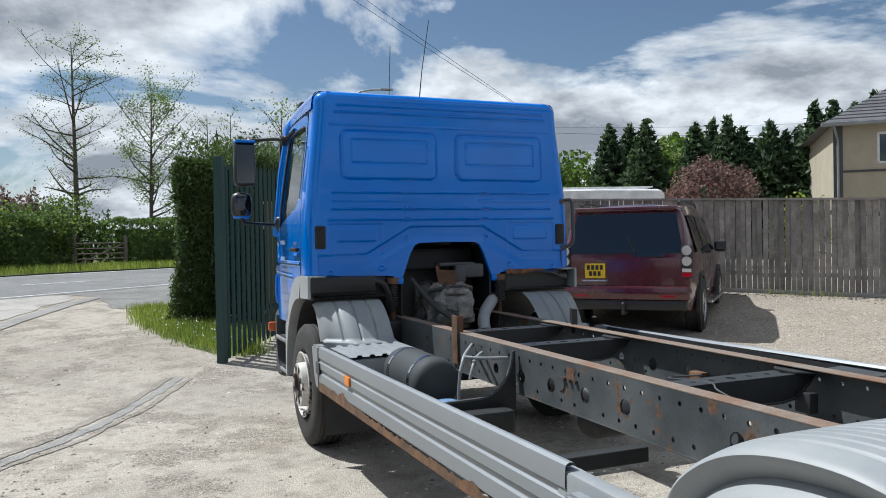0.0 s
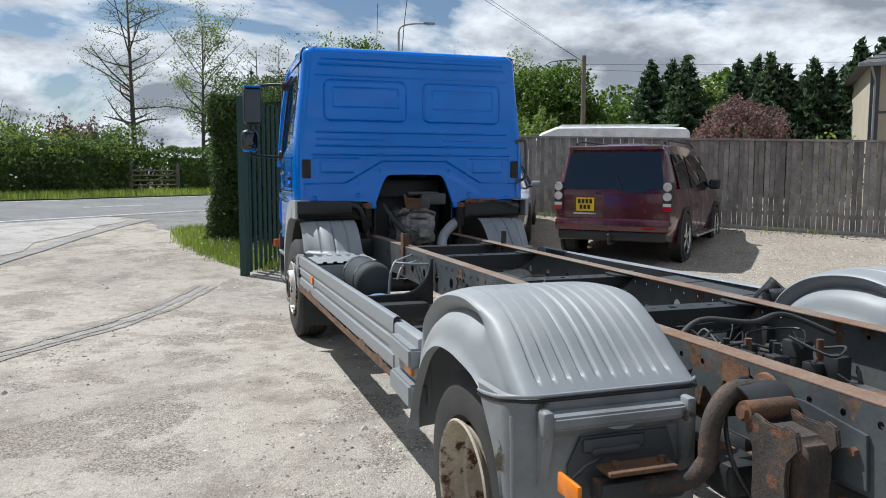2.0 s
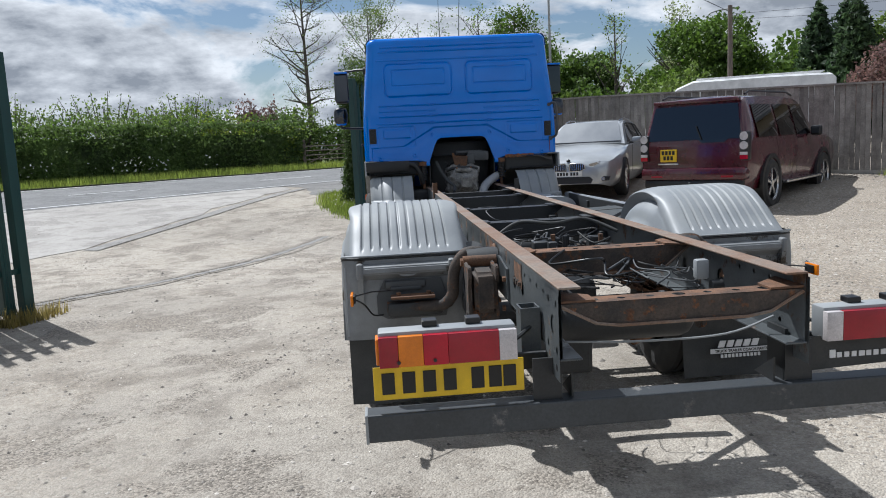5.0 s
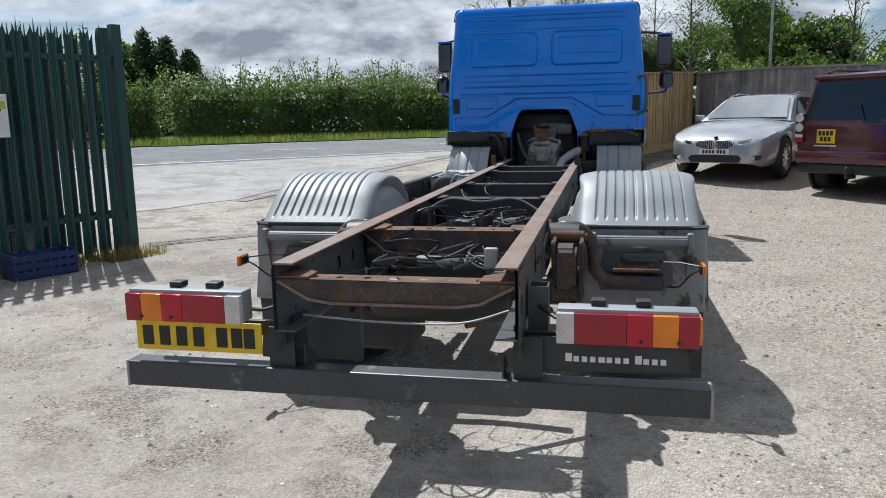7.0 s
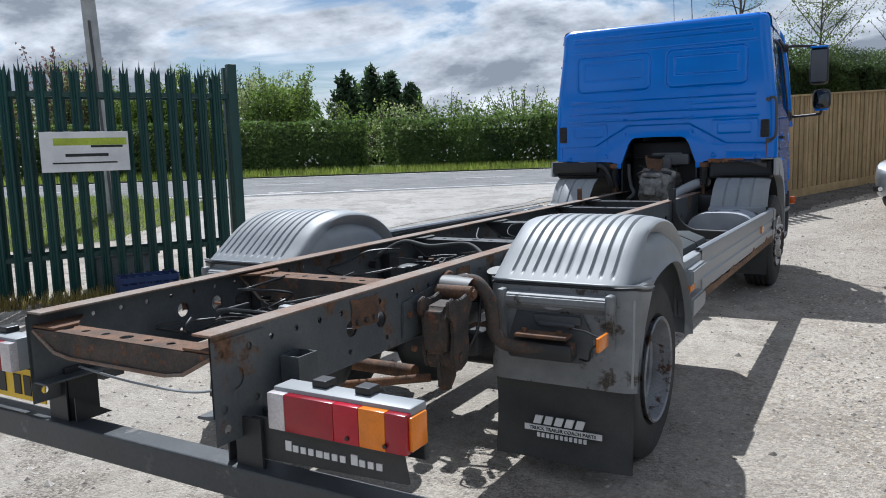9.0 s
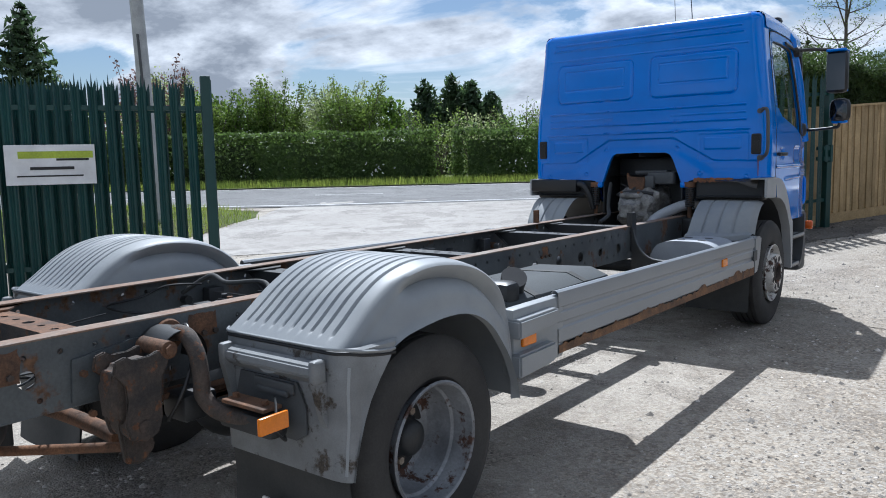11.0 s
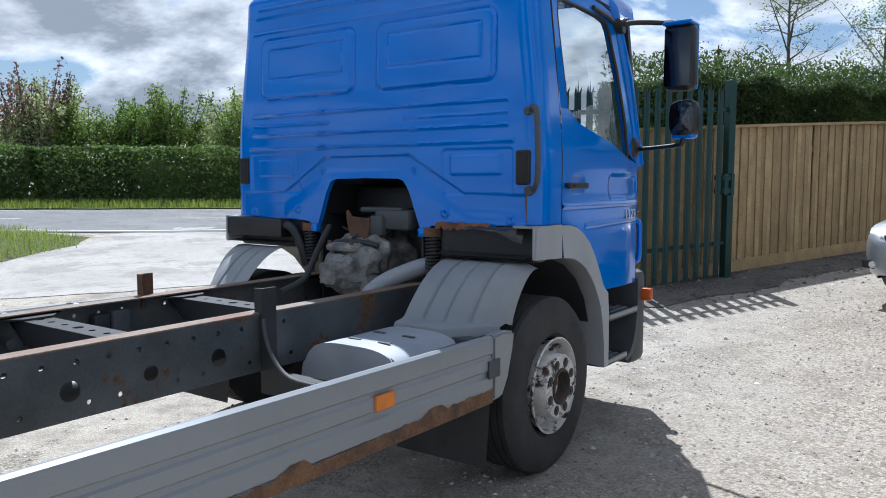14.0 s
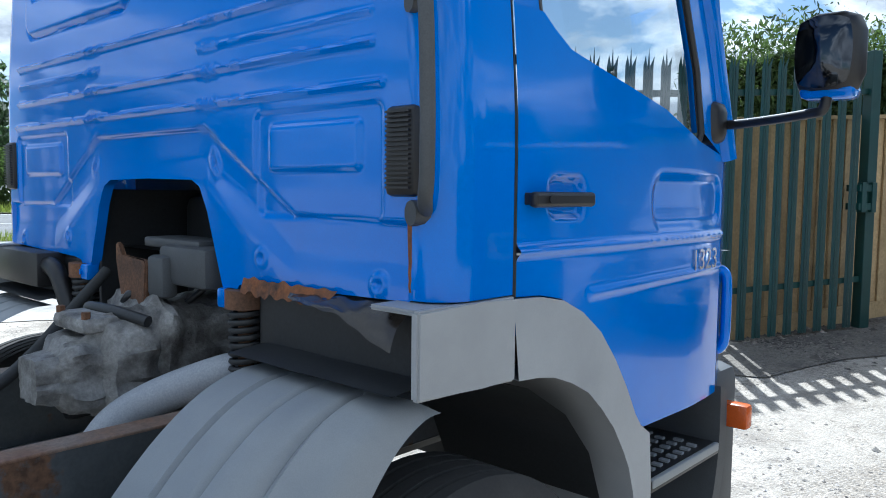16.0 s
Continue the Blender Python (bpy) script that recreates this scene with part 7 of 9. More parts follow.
def fence_boards(name, p, q, h, mat, label, pitch, width, rails, posts=None, extra=None):
    p, q, d, L = from_to((*p, 0), (*q, 0))
    yaw = math.degrees(math.atan2(d.y, d.x))
    run = thing(name, label, "fence", at=pose(p.x, p.y, 0, 0, 0, yaw), kind="structure")
    rn = random.Random(len(name) + 3)
    meshes = []
    for k in range(6):
        bm = bmesh.new()
        w = width * rn.uniform(0.94, 1.04)
        lean = rn.uniform(-0.004, 0.004)
        box(bm, -w / 2, w / 2, -0.009, 0.009, 0, h + rn.uniform(-0.012, 0.012))
        for v in bm.verts:
            v.co.x += lean * v.co.z
            v.co.y += 0.006 * v.co.x / w
        meshes.append(piece_mesh("board", bm, mat))
    n = int(L / pitch)
    for k in range(n):
        x = (k + 0.5) * pitch
        wx, wy = p.x + d.x * x, p.y + d.y * x
        ob = new("board", rn.choice(meshes))
        ob.parent = run
        ob.matrix_basis = pose(x, rn.uniform(-0.004, 0.004) + (0.012 if k % 2 else 0), gz(wx, wy) + 0.06, 0, rn.uniform(-0.4, 0.4), 0)
    step = 1.5
    for z in rails:
        bm = bmesh.new()
        m = int(L / step)
        for k in range(m):
            x0, x1 = k * step, min(L, (k + 1) * step)
            za = gz(p.x + d.x * x0, p.y + d.y * x0)
            box(bm, x0, x1, 0.03, 0.08, za + z, za + z + 0.08)
        part("arris_rail", bm, mat, run)
    return run, d, L


fence_boards("wall_timber_fence", (-0.50, 5.38), (2.9, 12.3), 1.80, M_NEWWOOD, "new pale timber close-board fence", 0.08, 0.086, (0.3, 1.5))
GF0, GF1 = (3.0, 12.55), (17.0, -2.4)
fence_boards("wall_grey_fence", GF0, GF1, 1.78, M_OLDWOOD, "weathered grey close-board timber fence", 0.100, 0.095, (0.3, 1.5))
# capping and gravel boards
for nm, p, q, mat, z0, z1, w in (("fence_capping", GF0, GF1, M_OLDWOOD, 1.82, 1.86, 0.05), ("gravel_board", GF0, GF1, M_CONCRETE, 0.0, 0.07, 0.03), ("fence_capping", (-0.50, 5.38), (2.9, 12.3), M_NEWWOOD, 1.85, 1.885, 0.045), ("gravel_board", (-0.50, 5.38), (2.9, 12.3), M_NEWWOOD, 0.0, 0.16, 0.035)):
    p2, _, d, L = from_to((*p, 0), (*q, 0))
    bm = bmesh.new()
    m = int(L / 1.2)
    sd = Vector((-d.y, d.x, 0))
    rows = []
    for k in range(m + 1):
        c = p2 + d * (L * k / m)
        g = gz(c.x, c.y)
        rows.append([bm.verts.new(c + sd * a + Vector((0, 0, g + z))) for a, z in ((-w, z0), (w, z0), (w, z1), (-w, z1))])
    for a, b in zip(rows, rows[1:]):
        for k in range(4):
            bm.faces.new((a[k], a[(k + 1) % 4], b[(k + 1) % 4], b[k]))
    bm.faces.new(rows[0])
    bm.faces.new(rows[-1])
    tagged(link(nm, bm, mat), "timber capping strip along the fence top" if nm == "fence_capping" else "board along the fence foot", "fence trim", kind="structure")

# blue crate and leaning grey box by the left gate
def crate():
    c = thing("crate", "dark blue slatted plastic crate on the ground", "crate", at=pose(-4.55, -2.7, 0.0, 0, 0, 62))
    mb = material("blue_plastic", (0.012, 0.035, 0.13), 0.5)
    for y in (-0.15, 0.15):
        for k in range(3):
            bm = bmesh.new()
            box(bm, -0.28, 0.28, y - 0.008, y + 0.008, 0.02 + 0.075 * k, 0.075 + 0.075 * k, 0.003)
            part("slat", bm, mb, c)
        for k in range(8):
            bm = bmesh.new()
            box(bm, -0.28 + 0.08 * k - 0.01, -0.28 + 0.08 * k + 0.01, y - 0.01, y + 0.01, 0.0, 0.24)
            part("upright", bm, mb, c)
    for x in (-0.28, 0.28):
        bm = bmesh.new()
        box(bm, x - 0.008, x + 0.008, -0.15, 0.15, 0.0, 0.24, 0.003)
        part("end_wall", bm, mb, c)
    bm = bmesh.new()
    box(bm, -0.28, 0.28, -0.15, 0.15, 0.0, 0.012)
    part("floor", bm, mb, c)


crate()


def storage_box():
    b = thing("storage_box", "battered grey plastic box behind the gate", "box", at=pose(-5.35, -2.35, 0.0, 0, 0, 58))
    mg = material("grey_box_plastic", (0.20, 0.22, 0.23), 0.6)
    bm = bmesh.new()
    box(bm, -0.34, 0.34, -0.2, 0.2, 0.0, 0.36, 0.02)
    part("body", bm, mg, b, smooth=40)
    bm = bmesh.new()
    box(bm, -0.36, 0.36, -0.22, 0.22, 0.355, 0.40, 0.015)
    part("lid", bm, mg, b, smooth=40)


storage_box()

# parked cars
def car_shell(bm, stations, ny=14):
    """Skin through cross-sections: each station is (y, half-width, floor, belt, roof, roof half-width)."""
    rows = []
    for y, w, z0, zb, zr, wr in stations:
        pts = []
        for k in range(5):
            t = k / 4
            pts.append((w * (0.93 + 0.07 * math.sin(t * math.pi * 0.75)), z0 + (zb - z0) * t))
        for k in range(1, 5):
            t = k / 4
            pts.append((w + (wr - w) * t, zb + (zr - zb) * (t * 0.93)))
        for k in range(1, 5):
            a = k / 4
            pts.append((wr * (1 - a), zr - (zr - zb) * 0.07 + (zr - zb) * 0.07 * math.sin(a * math.pi / 2)))
        ring = [bm.verts.new((x, y, z)) for x, z in pts] + [bm.verts.new((-x, y, z)) for x, z in pts[-2::-1]]
        rows.append(ring)
    for a, b in zip(rows, rows[1:]):
        for k in range(len(a) - 1):
            bm.faces.new((a[k], a[k + 1], b[k + 1], b[k]))
    for r in (rows[0], rows[-1]):
        bm.faces.new(r)


def car_wheel(parent, x, y, r, w, spokes, mat_rim):
    s = 1 if x > 0 else -1
    bm = bmesh.new()
    lathe(bm, [(r * 0.68, -w * 0.45), (r * 0.9, -w * 0.5), (r, -w * 0.38), (r, w * 0.38), (r * 0.9, w * 0.5), (r * 0.68, w * 0.45)], 36)
    tyre = part("wheel", bm, M_RUBBER, parent, "black road tyre", smooth=40, at=pose(x, y, r, 0, 0, 0 if s > 0 else 180))
    bm = bmesh.new()
    lathe(bm, [(r * 0.70, w * 0.45), (r * 0.66, w * 0.46), (r * 0.62, w * 0.2), (r * 0.60, 0.0), (0.001, 0.0)], 32)
    part("rim", bm, M_CARBLACK, tyre, smooth=40)
    bm = bmesh.new()
    for k in range(spokes):
        a = 2 * math.pi * k / spokes
        box(bm, w * 0.25, w * 0.42, -r * 0.075, r * 0.075, 0.03, r * 0.66, 0.006, m=pose(0, 0, 0, math.degrees(a), 0, 0))
    rod(bm, (w * 0.2, 0, 0), (w * 0.43, 0, 0), r * 0.15, n=14)
    lathe(bm, [(r * 0.63, w * 0.40), (r * 0.69, w * 0.47), (r * 0.69, w * 0.44)], 32)
    part("spoke", bm, mat_rim, tyre, "silver alloy spokes", smooth=30)


def flat(parent, name, pts, mat, label=""):
    bm = bmesh.new()
    bm.faces.new([bm.verts.new(p) for p in pts])
    return part(name, bm, mat, parent, label)


def estate_car():
    """Silver estate: front at -y of its own frame, body, greenhouse and fittings apart."""
    z = gz(3.2, 7.6) - 0.09
    car = thing("estate_car", "silver estate car parked nose out by the fence", "car", at=pose(3.65, 7.30, z, 0, 0, -27))
    half = [(-2.46, 0.52), (-2.43, 0.66), (-2.36, 0.76), (-2.22, 0.845), (-2.0, 0.895), (-1.6, 0.925), (0, 0.93), (1.6, 0.925), (2.1, 0.89), (2.36, 0.80), (2.42, 0.70)]
    shoulder = [(-2.46, 0.56), (-2.36, 0.655), (-2.1, 0.74), (-1.5, 0.85), (-0.9, 0.925), (0, 0.95), (1.2, 0.975), (2.1, 0.99), (2.42, 0.90)]
    crown = [(-2.46, 0.60), (-2.40, 0.68), (-2.25, 0.755), (-1.9, 0.845), (-1.4, 0.93), (-0.92, 0.995), (-0.7, 0.99), (2.1, 1.0), (2.42, 0.93)]
    floor_z = [(-2.46, 0.26), (-2.2, 0.19), (2.0, 0.19), (2.42, 0.30)]
    arches = (-1.50, 1.47)
    bm = bmesh.new()
    nu, prof = 150, [(0.84, 0.0), (0.93, 0.10), (0.975, 0.30), (0.995, 0.52), (1.0, 0.70), (0.985, 0.90), (0.955, 1.0)]
    top = (0.86, 0.70, 0.50, 0.25, 0.0)

    def ring(y):
        w, zs, zc, zf = lerp(half, y), lerp(shoulder, y), lerp(crown, y), lerp(floor_z, y)
        cut = max([math.sqrt(max(0.0, 0.37 ** 2 - (y - q) ** 2)) for q in arches])
        zl = max(zf, 0.33 + cut) if cut > 0 else zf
        pts = [(w * a - 0.012 * ridge(b - 0.83, 0.05, 1.0), zl + (zs - zl) * b) for a, b in prof]
        pts += [(w * a, zs + (zc - zs) * math.sin((0.955 - a) / 0.955 * math.pi / 2) ** 0.8) for a in top]
        return pts + [(-x, zz) for x, zz in pts[-2::-1]]
    ys = [-2.46 + 4.88 * i / nu for i in range(nu + 1)]
    rings = [ring(y) for y in ys]
    vs = grid(bm, nu, len(rings[0]) - 1, lambda i, j: (rings[i][j][0], ys[i], rings[i][j][1]))
    bm.faces.new(vs[0])
    bm.faces.new(vs[-1])
    part("body", bm, M_SILVER, car, "silver painted body", smooth=40)
    # greenhouse: roof skin on pillars, glass set between
    roofline = [(-0.96, 0.985), (-0.55, 1.195), (-0.16, 1.385), (0.1, 1.44), (0.6, 1.47), (1.2, 1.46), (1.75, 1.41), (2.05, 1.27), (2.30, 1.02)]

    def side(y, z_):
        return lerp([(-0.96, 0.82), (0, 0.865), (1.6, 0.855), (2.3, 0.80)], y) - 0.52 * max(0.0, z_ - 0.95)
    bm = bmesh.new()
    gy_ = [-0.96 + 3.26 * i / 60 for i in range(61)]

    def hood_at(i, j):
        y = gy_[i]
        zr = lerp(roofline, y)
        u = j / 20
        if u < 0.3 or u > 0.7:
            q = u / 0.3 if u < 0.3 else (1 - u) / 0.3
            zz = 0.95 + (zr - 0.03 - 0.95) * q
            return (1 if u < 0.5 else -1) * side(y, zz), y, zz
        q = (u - 0.3) / 0.4
        return side(y, zr - 0.03) * (1 - 2 * q), y, zr - 0.03 + 0.03 * math.sin(q * math.pi) ** 0.6
    grid(bm, 60, 20, hood_at)
    part("roof", bm, M_SILVER, car, "silver roof and pillars", smooth=45)
    flat(car, "windscreen", [(s_ * lerp([(0, 0.74), (1, 0.555)], t), -0.925 + 0.80 * t, 1.022 + 0.394 * t) for s_, t in ((-1, 0.0), (1, 0.0), (1, 1.0), (-1, 1.0))], M_SCREEN, "windscreen reflecting the sky")
    for s in (-1, 1):
        for nm, q in (("front_window", ((-0.62, 0.985), (0.30, 0.99), (0.30, 1.385), (-0.02, 1.365))), ("rear_window", ((0.36, 0.99), (1.18, 1.00), (1.14, 1.385), (0.36, 1.39))), ("quarter_window", ((1.24, 1.005), (1.86, 1.02), (1.66, 1.34), (1.20, 1.38)))):
            flat(car, nm, [(s * (side(y, zz) + 0.006), y, zz) for y, zz in q], M_TINT)
            bm = bmesh.new()
            tube(bm, [(s * (side(y, zz) + 0.007), y, zz) for y, zz in q + q[:1]], 0.008, 5)
            part("window_trim", bm, M_CARBLACK, car, smooth=60)
        bm = bmesh.new()
        box(bm, s * 0.90, s * 1.08, -0.60, -0.46, 0.97, 1.08, 0.035)
        part("door_mirror", bm, M_SILVER, car, smooth=40)
        bm = bmesh.new()
        box(bm, s * 0.84, s * 0.93, -0.56, -0.48, 0.955, 0.99, 0.01)
        part("mirror_foot", bm, M_CARBLACK, car, smooth=40)
        # swept headlamp: dark housing, clear cover, two rings
        def lamp_y(x):
            return -2.47 + 0.62 * max(0.0, (x - 0.40) / 0.5) ** 1.9
        bm = bmesh.new()
        lo = [(0.40, 0.590), (0.52, 0.572), (0.66, 0.580), (0.78, 0.605), (0.87, 0.640)]
        hi = [(0.40, 0.628), (0.52, 0.655), (0.66, 0.685), (0.78, 0.712), (0.87, 0.725)]
        grid(bm, 4, 3, lambda i, j: (s * lo[i][0], lamp_y(lo[i][0]) - 0.004, lo[i][1] + (hi[i][1] - lo[i][1]) * j / 3))
        lamp = part("headlamp", bm, M_SCREEN, car, "swept clear headlamp", smooth=60)
        for x, zz in ((0.55, 0.617), (0.69, 0.640)):
            bm = bmesh.new()
            lathe(bm, [(0.030, 0.0), (0.036, 0.006), (0.030, 0.012)], 20, pose(s * x, lamp_y(x) - 0.010, zz, 0, 0, 90))
            part("lamp_ring", bm, M_WHITE, lamp, "pale light ring", smooth=60)
        # paired grille openings
        bm = bmesh.new()
        prism(bm, [(s * x, zz) for x, zz in ((0.035, 0.50), (0.24, 0.505), (0.325, 0.545), (0.315, 0.612), (0.25, 0.640), (0.05, 0.645), (0.03, 0.62))], "y", -2.490, -2.38)
        g = part("grille", bm, M_CARBLACK, car, "black twin grille")
        bm = bmesh.new()
        loop = [(0.035, 0.50), (0.24, 0.505), (0.325, 0.545), (0.315, 0.612), (0.25, 0.640), (0.05, 0.645), (0.03, 0.62), (0.035, 0.50)]
        tube(bm, [(s * x, -2.488, zz) for x, zz in loop], 0.010, 6)
        part("grille_surround", bm, M_CHROME, g, "bright grille surround", smooth=60)
        for k in range(7):
            bm = bmesh.new()
            x = 0.06 + 0.036 * k
            box(bm, s * x, s * (x + 0.010), -2.497, -2.487, 0.515, 0.632)
            part("grille_bar", bm, M_CHROME, g)
        bm = bmesh.new()
        prism(bm, [(s * x, zz) for x, zz in ((0.48, 0.30), (0.74, 0.315), (0.76, 0.385), (0.60, 0.40), (0.50, 0.36))], "y", -2.43, -2.24)
        part("bumper_intake", bm, M_CARBLACK, car)
        bm = bmesh.new()
        rod(bm, (s * 0.64, -2.44, 0.352), (s * 0.64, -2.42, 0.352), 0.035, n=16)
        part("fog_lamp", bm, M_CHROME, car)
        for y in arches:
            car_wheel(car, s * 0.825, y, 0.335, 0.225, 10, M_CHROME)
            bm = bmesh.new()
            lathe(bm, [(0.365, -0.16), (0.372, 0.0), (0.366, 0.008), (0.355, -0.16)], 40, pose(s * 0.915, y, 0.335, 0, 0, 0 if s > 0 else 180))
            part("wheel_arch", bm, M_CARBLACK, car, smooth=40)
        bm = bmesh.new()
        tube(bm, [(s * 0.57, -0.02, 1.43), (s * 0.575, 0.5, 1.488), (s * 0.57, 1.2, 1.480), (s * 0.56, 1.72, 1.42)], 0.013, 6)
        part("roof_bar", bm, M_CHROME, car)
        bm = bmesh.new()
        tube(bm, [(s * 0.938, -0.80, 0.40), (s * 0.940, -0.78, 0.93)], 0.004, 4)
        part("door_gap", bm, M_INK, car)
    bm = bmesh.new()
    prism(bm, [(-0.42, 0.27), (0.42, 0.27), (0.46, 0.34), (0.40, 0.395), (-0.40, 0.395), (-0.46, 0.34)], "y", -2.475, -2.35)
    part("lower_grille", bm, M_CARBLACK, car)
    bm = bmesh.new()
    box(bm, -0.26, 0.26, -2.492, -2.470, 0.405, 0.50, 0.004)
    pl = part("number_plate", bm, M_WHITE, car, "white number plate with plain dark marks")
    for k in range(7):
        bm = bmesh.new()
        x = -0.20 + 0.056 * k + (0.025 if k > 3 else 0)
        box(bm, x, x + 0.036, -2.496, -2.491, 0.425, 0.482)
        part("plate_bar", bm, M_INK, pl)
    bm = bmesh.new()
    rod(bm, (0, -2.42, 0.685), (0, -2.405, 0.70), 0.035, n=16)
    part("badge", bm, M_CARBLACK, car, "plain round badge")


estate_car()


def big_estate():
    """Maroon off-road estate: its back at -y of its own frame."""
    c = Vector((6.05, 5.27))
    z = gz(4.6, 3.9) - 0.02
    car = thing("off_road_estate", "maroon off-road estate car parked facing the fence", "car", at=pose(c.x, c.y, z, 0, 0, -47) @ Matrix.Diagonal((1.02, 1.0, 1.05, 1)))
    bm = bmesh.new()
    st = [(-2.40, 0.86, 0.42, 1.04, 1.09, 0.80), (-2.385, 0.90, 0.38, 1.07, 1.16, 0.80), (-2.24, 0.935, 0.36, 1.10, 1.77, 0.74), (-2.1, 0.945, 0.34, 1.12, 1.81, 0.75), (-1.5, 0.955, 0.34, 1.12, 1.84, 0.75), (-0.6, 0.955, 0.34, 1.12, 1.84, 0.75), (0.2, 0.955, 0.34, 1.12, 1.81, 0.74), (0.55, 0.955, 0.34, 1.12, 1.75, 0.73),
          (0.95, 0.955, 0.34, 1.12, 1.45, 0.76), (1.25, 0.95, 0.34, 1.10, 1.18, 0.82), (1.9, 0.94, 0.36, 1.04, 1.12, 0.82), (2.3, 0.90, 0.40, 0.96, 1.06, 0.78), (2.42, 0.82, 0.44, 0.85, 0.95, 0.70)]
    car_shell(bm, st)
    part("body", bm, M_MAROON, car, "maroon painted body", smooth=35)
    # back window, tailgate and lamps
    flat(car, "rear_window", [(-0.80, -2.402, 1.14), (0.10, -2.402, 1.14), (0.16, -2.412, 1.09), (0.52, -2.412, 1.09), (0.60, -2.402, 1.14), (0.80, -2.402, 1.14), (0.70, -2.275, 1.68), (-0.70, -2.275, 1.68)], M_TINT, "dark tinted rear window")
    bm = bmesh.new()
    box(bm, -0.72, 0.72, -2.33, -2.18, 1.72, 1.78, 0.02)
    part("roof_spoiler", bm, M_MAROON, car, smooth=40)
    bm = bmesh.new()
    box(bm, -0.90, 0.90, -2.47, -2.25, 0.50, 0.70, 0.05)
    bp = part("rear_bumper", bm, M_MAROON, car, "maroon rear bumper", smooth=40)
    bm = bmesh.new()
    box(bm, -0.85, 0.85, -2.44, -2.25, 0.36, 0.51, 0.04)
    part("bumper_lower", bm, M_CARBLACK, bp, smooth=40)
    for s in (-1, 1):
        bm = bmesh.new()
        box(bm, s * 0.50, s * 0.70, -2.475, -2.46, 0.545, 0.575, 0.004)
        part("bumper_reflector", bm, M_RED, bp)
        bm = bmesh.new()
        box(bm, s * 0.775, s * 0.925, -2.43, -2.28, 0.80, 1.24, 0.03)
        lamp = part("tail_lamp", bm, M_CARBLACK, car, "tail lamp with two round clear lenses", smooth=40)
        for z0 in (1.17, 1.03):
            bm = bmesh.new()
            rod(bm, (s * 0.85, -2.445, z0), (s * 0.85, -2.42, z0), 0.062, 0.066, n=20)
            part("round_lens", bm, M_WHITE_LENS, lamp)
        bm = bmesh.new()
        box(bm, s * 0.79, s * 0.91, -2.44, -2.42, 0.82, 0.88, 0.004)
        part("lower_lens", bm, M_RED_B, lamp)
        bm = bmesh.new()
        box(bm, s * 0.79, s * 0.91, -2.44, -2.42, 0.885, 0.93, 0.004)
        part("middle_lens", bm, M_WHITE_LENS, lamp)
        for a0, a1 in ((-2.05, -1.15), (-1.05, -0.25), (-0.17, 0.62)):
            zt = 1.66
            flat(car, "side_window", [(s * 0.957, a0, 1.14), (s * 0.957, a1, 1.14), (s * 0.80, a1 - (0.18 if a1 > 0.5 else 0), zt), (s * 0.80, a0 + 0.03, zt)], M_TINT)
        bm = bmesh.new()
        box(bm, s * 0.96, s * 1.15, 0.52, 0.66, 1.10, 1.28, 0.04)
        mr = part("door_mirror", bm, M_CARBLACK, car, smooth=40)
        bm = bmesh.new()
        box(bm, s * 0.98, s * 1.13, 0.512, 0.522, 1.13, 1.25, 0.01)
        part("mirror_glass", bm, M_MIRROR, mr)
        bm = bmesh.new()
        tube(bm, [(s * 0.70, -2.0, 1.82), (s * 0.70, -1.8, 1.87), (s * 0.70, 0.0, 1.87), (s * 0.69, 0.3, 1.82)], 0.018, 6)
        part("roof_rail", bm, M_CARBLACK, car)
        bm = bmesh.new()
        box(bm, s * 0.90, s * 1.06, -0.95, 0.95, 0.36, 0.41, 0.015)
        part("side_step", bm, M_CHROME, car, "bright side step")
        for y in (-1.46, 1.42):
            car_wheel(car, s * 0.865, y, 0.385, 0.25, 5, M_CHROME)
            bm = bmesh.new()
            lathe(bm, [(0.47, -0.03), (0.47, 0.015), (0.40, 0.015), (0.40, -0.05)], 32, pose(s * 0.955, y, 0.40))
            part("wheel_arch", bm, M_CARBLACK, car)
        for yy in (-1.1, -0.2):
            bm = bmesh.new()
            tube(bm, [(s * 0.962, yy, 0.45), (s * 0.966, yy, 1.13)], 0.004, 4)
            part("door_gap", bm, M_INK, car)
    bm = bmesh.new()
    box(bm, -0.56, -0.27, -2.42, -2.40, 0.80, 1.0, 0.004)
    pl = part("number_plate", bm, M_YELLOW, car, "yellow number plate with plain dark marks")
    for r_, n_ in ((0.915, 4), (0.83, 3)):
        for k in range(n_):
            bm = bmesh.new()
            x = -0.53 + 0.062 * k + (0.03 if n_ == 3 else 0)
            box(bm, x, x + 0.042, -2.426, -2.419, r_, r_ + 0.065)
            part("plate_bar", bm, M_INK, pl)
    bm = bmesh.new()
    box(bm, -0.60, -0.24, -2.416, -2.40, 0.755, 0.775)
    part("badge_bar", bm, M_CHROME, car, "plain bright badge strip")
    bm = bmesh.new()
    tube(bm, [(0.05, -2.375, 1.36), (0.16, -2.425, 1.14)], 0.008, 6)
    part("rear_wiper", bm, M_CARBLACK, car)
    bm = bmesh.new()
    rod(bm, (0, -2.30, 0.33), (0, -2.52, 0.33), 0.03, n=10)
    rod(bm, (0, -2.52, 0.33), (0, -2.52, 0.43), 0.02, n=10)
    bmesh.ops.create_uvsphere(bm, u_segments=12, v_segments=8, radius=0.028, matrix=pose(0, -2.52, 0.45))
    part("tow_bar", bm, M_BLACK, car)


big_estate()


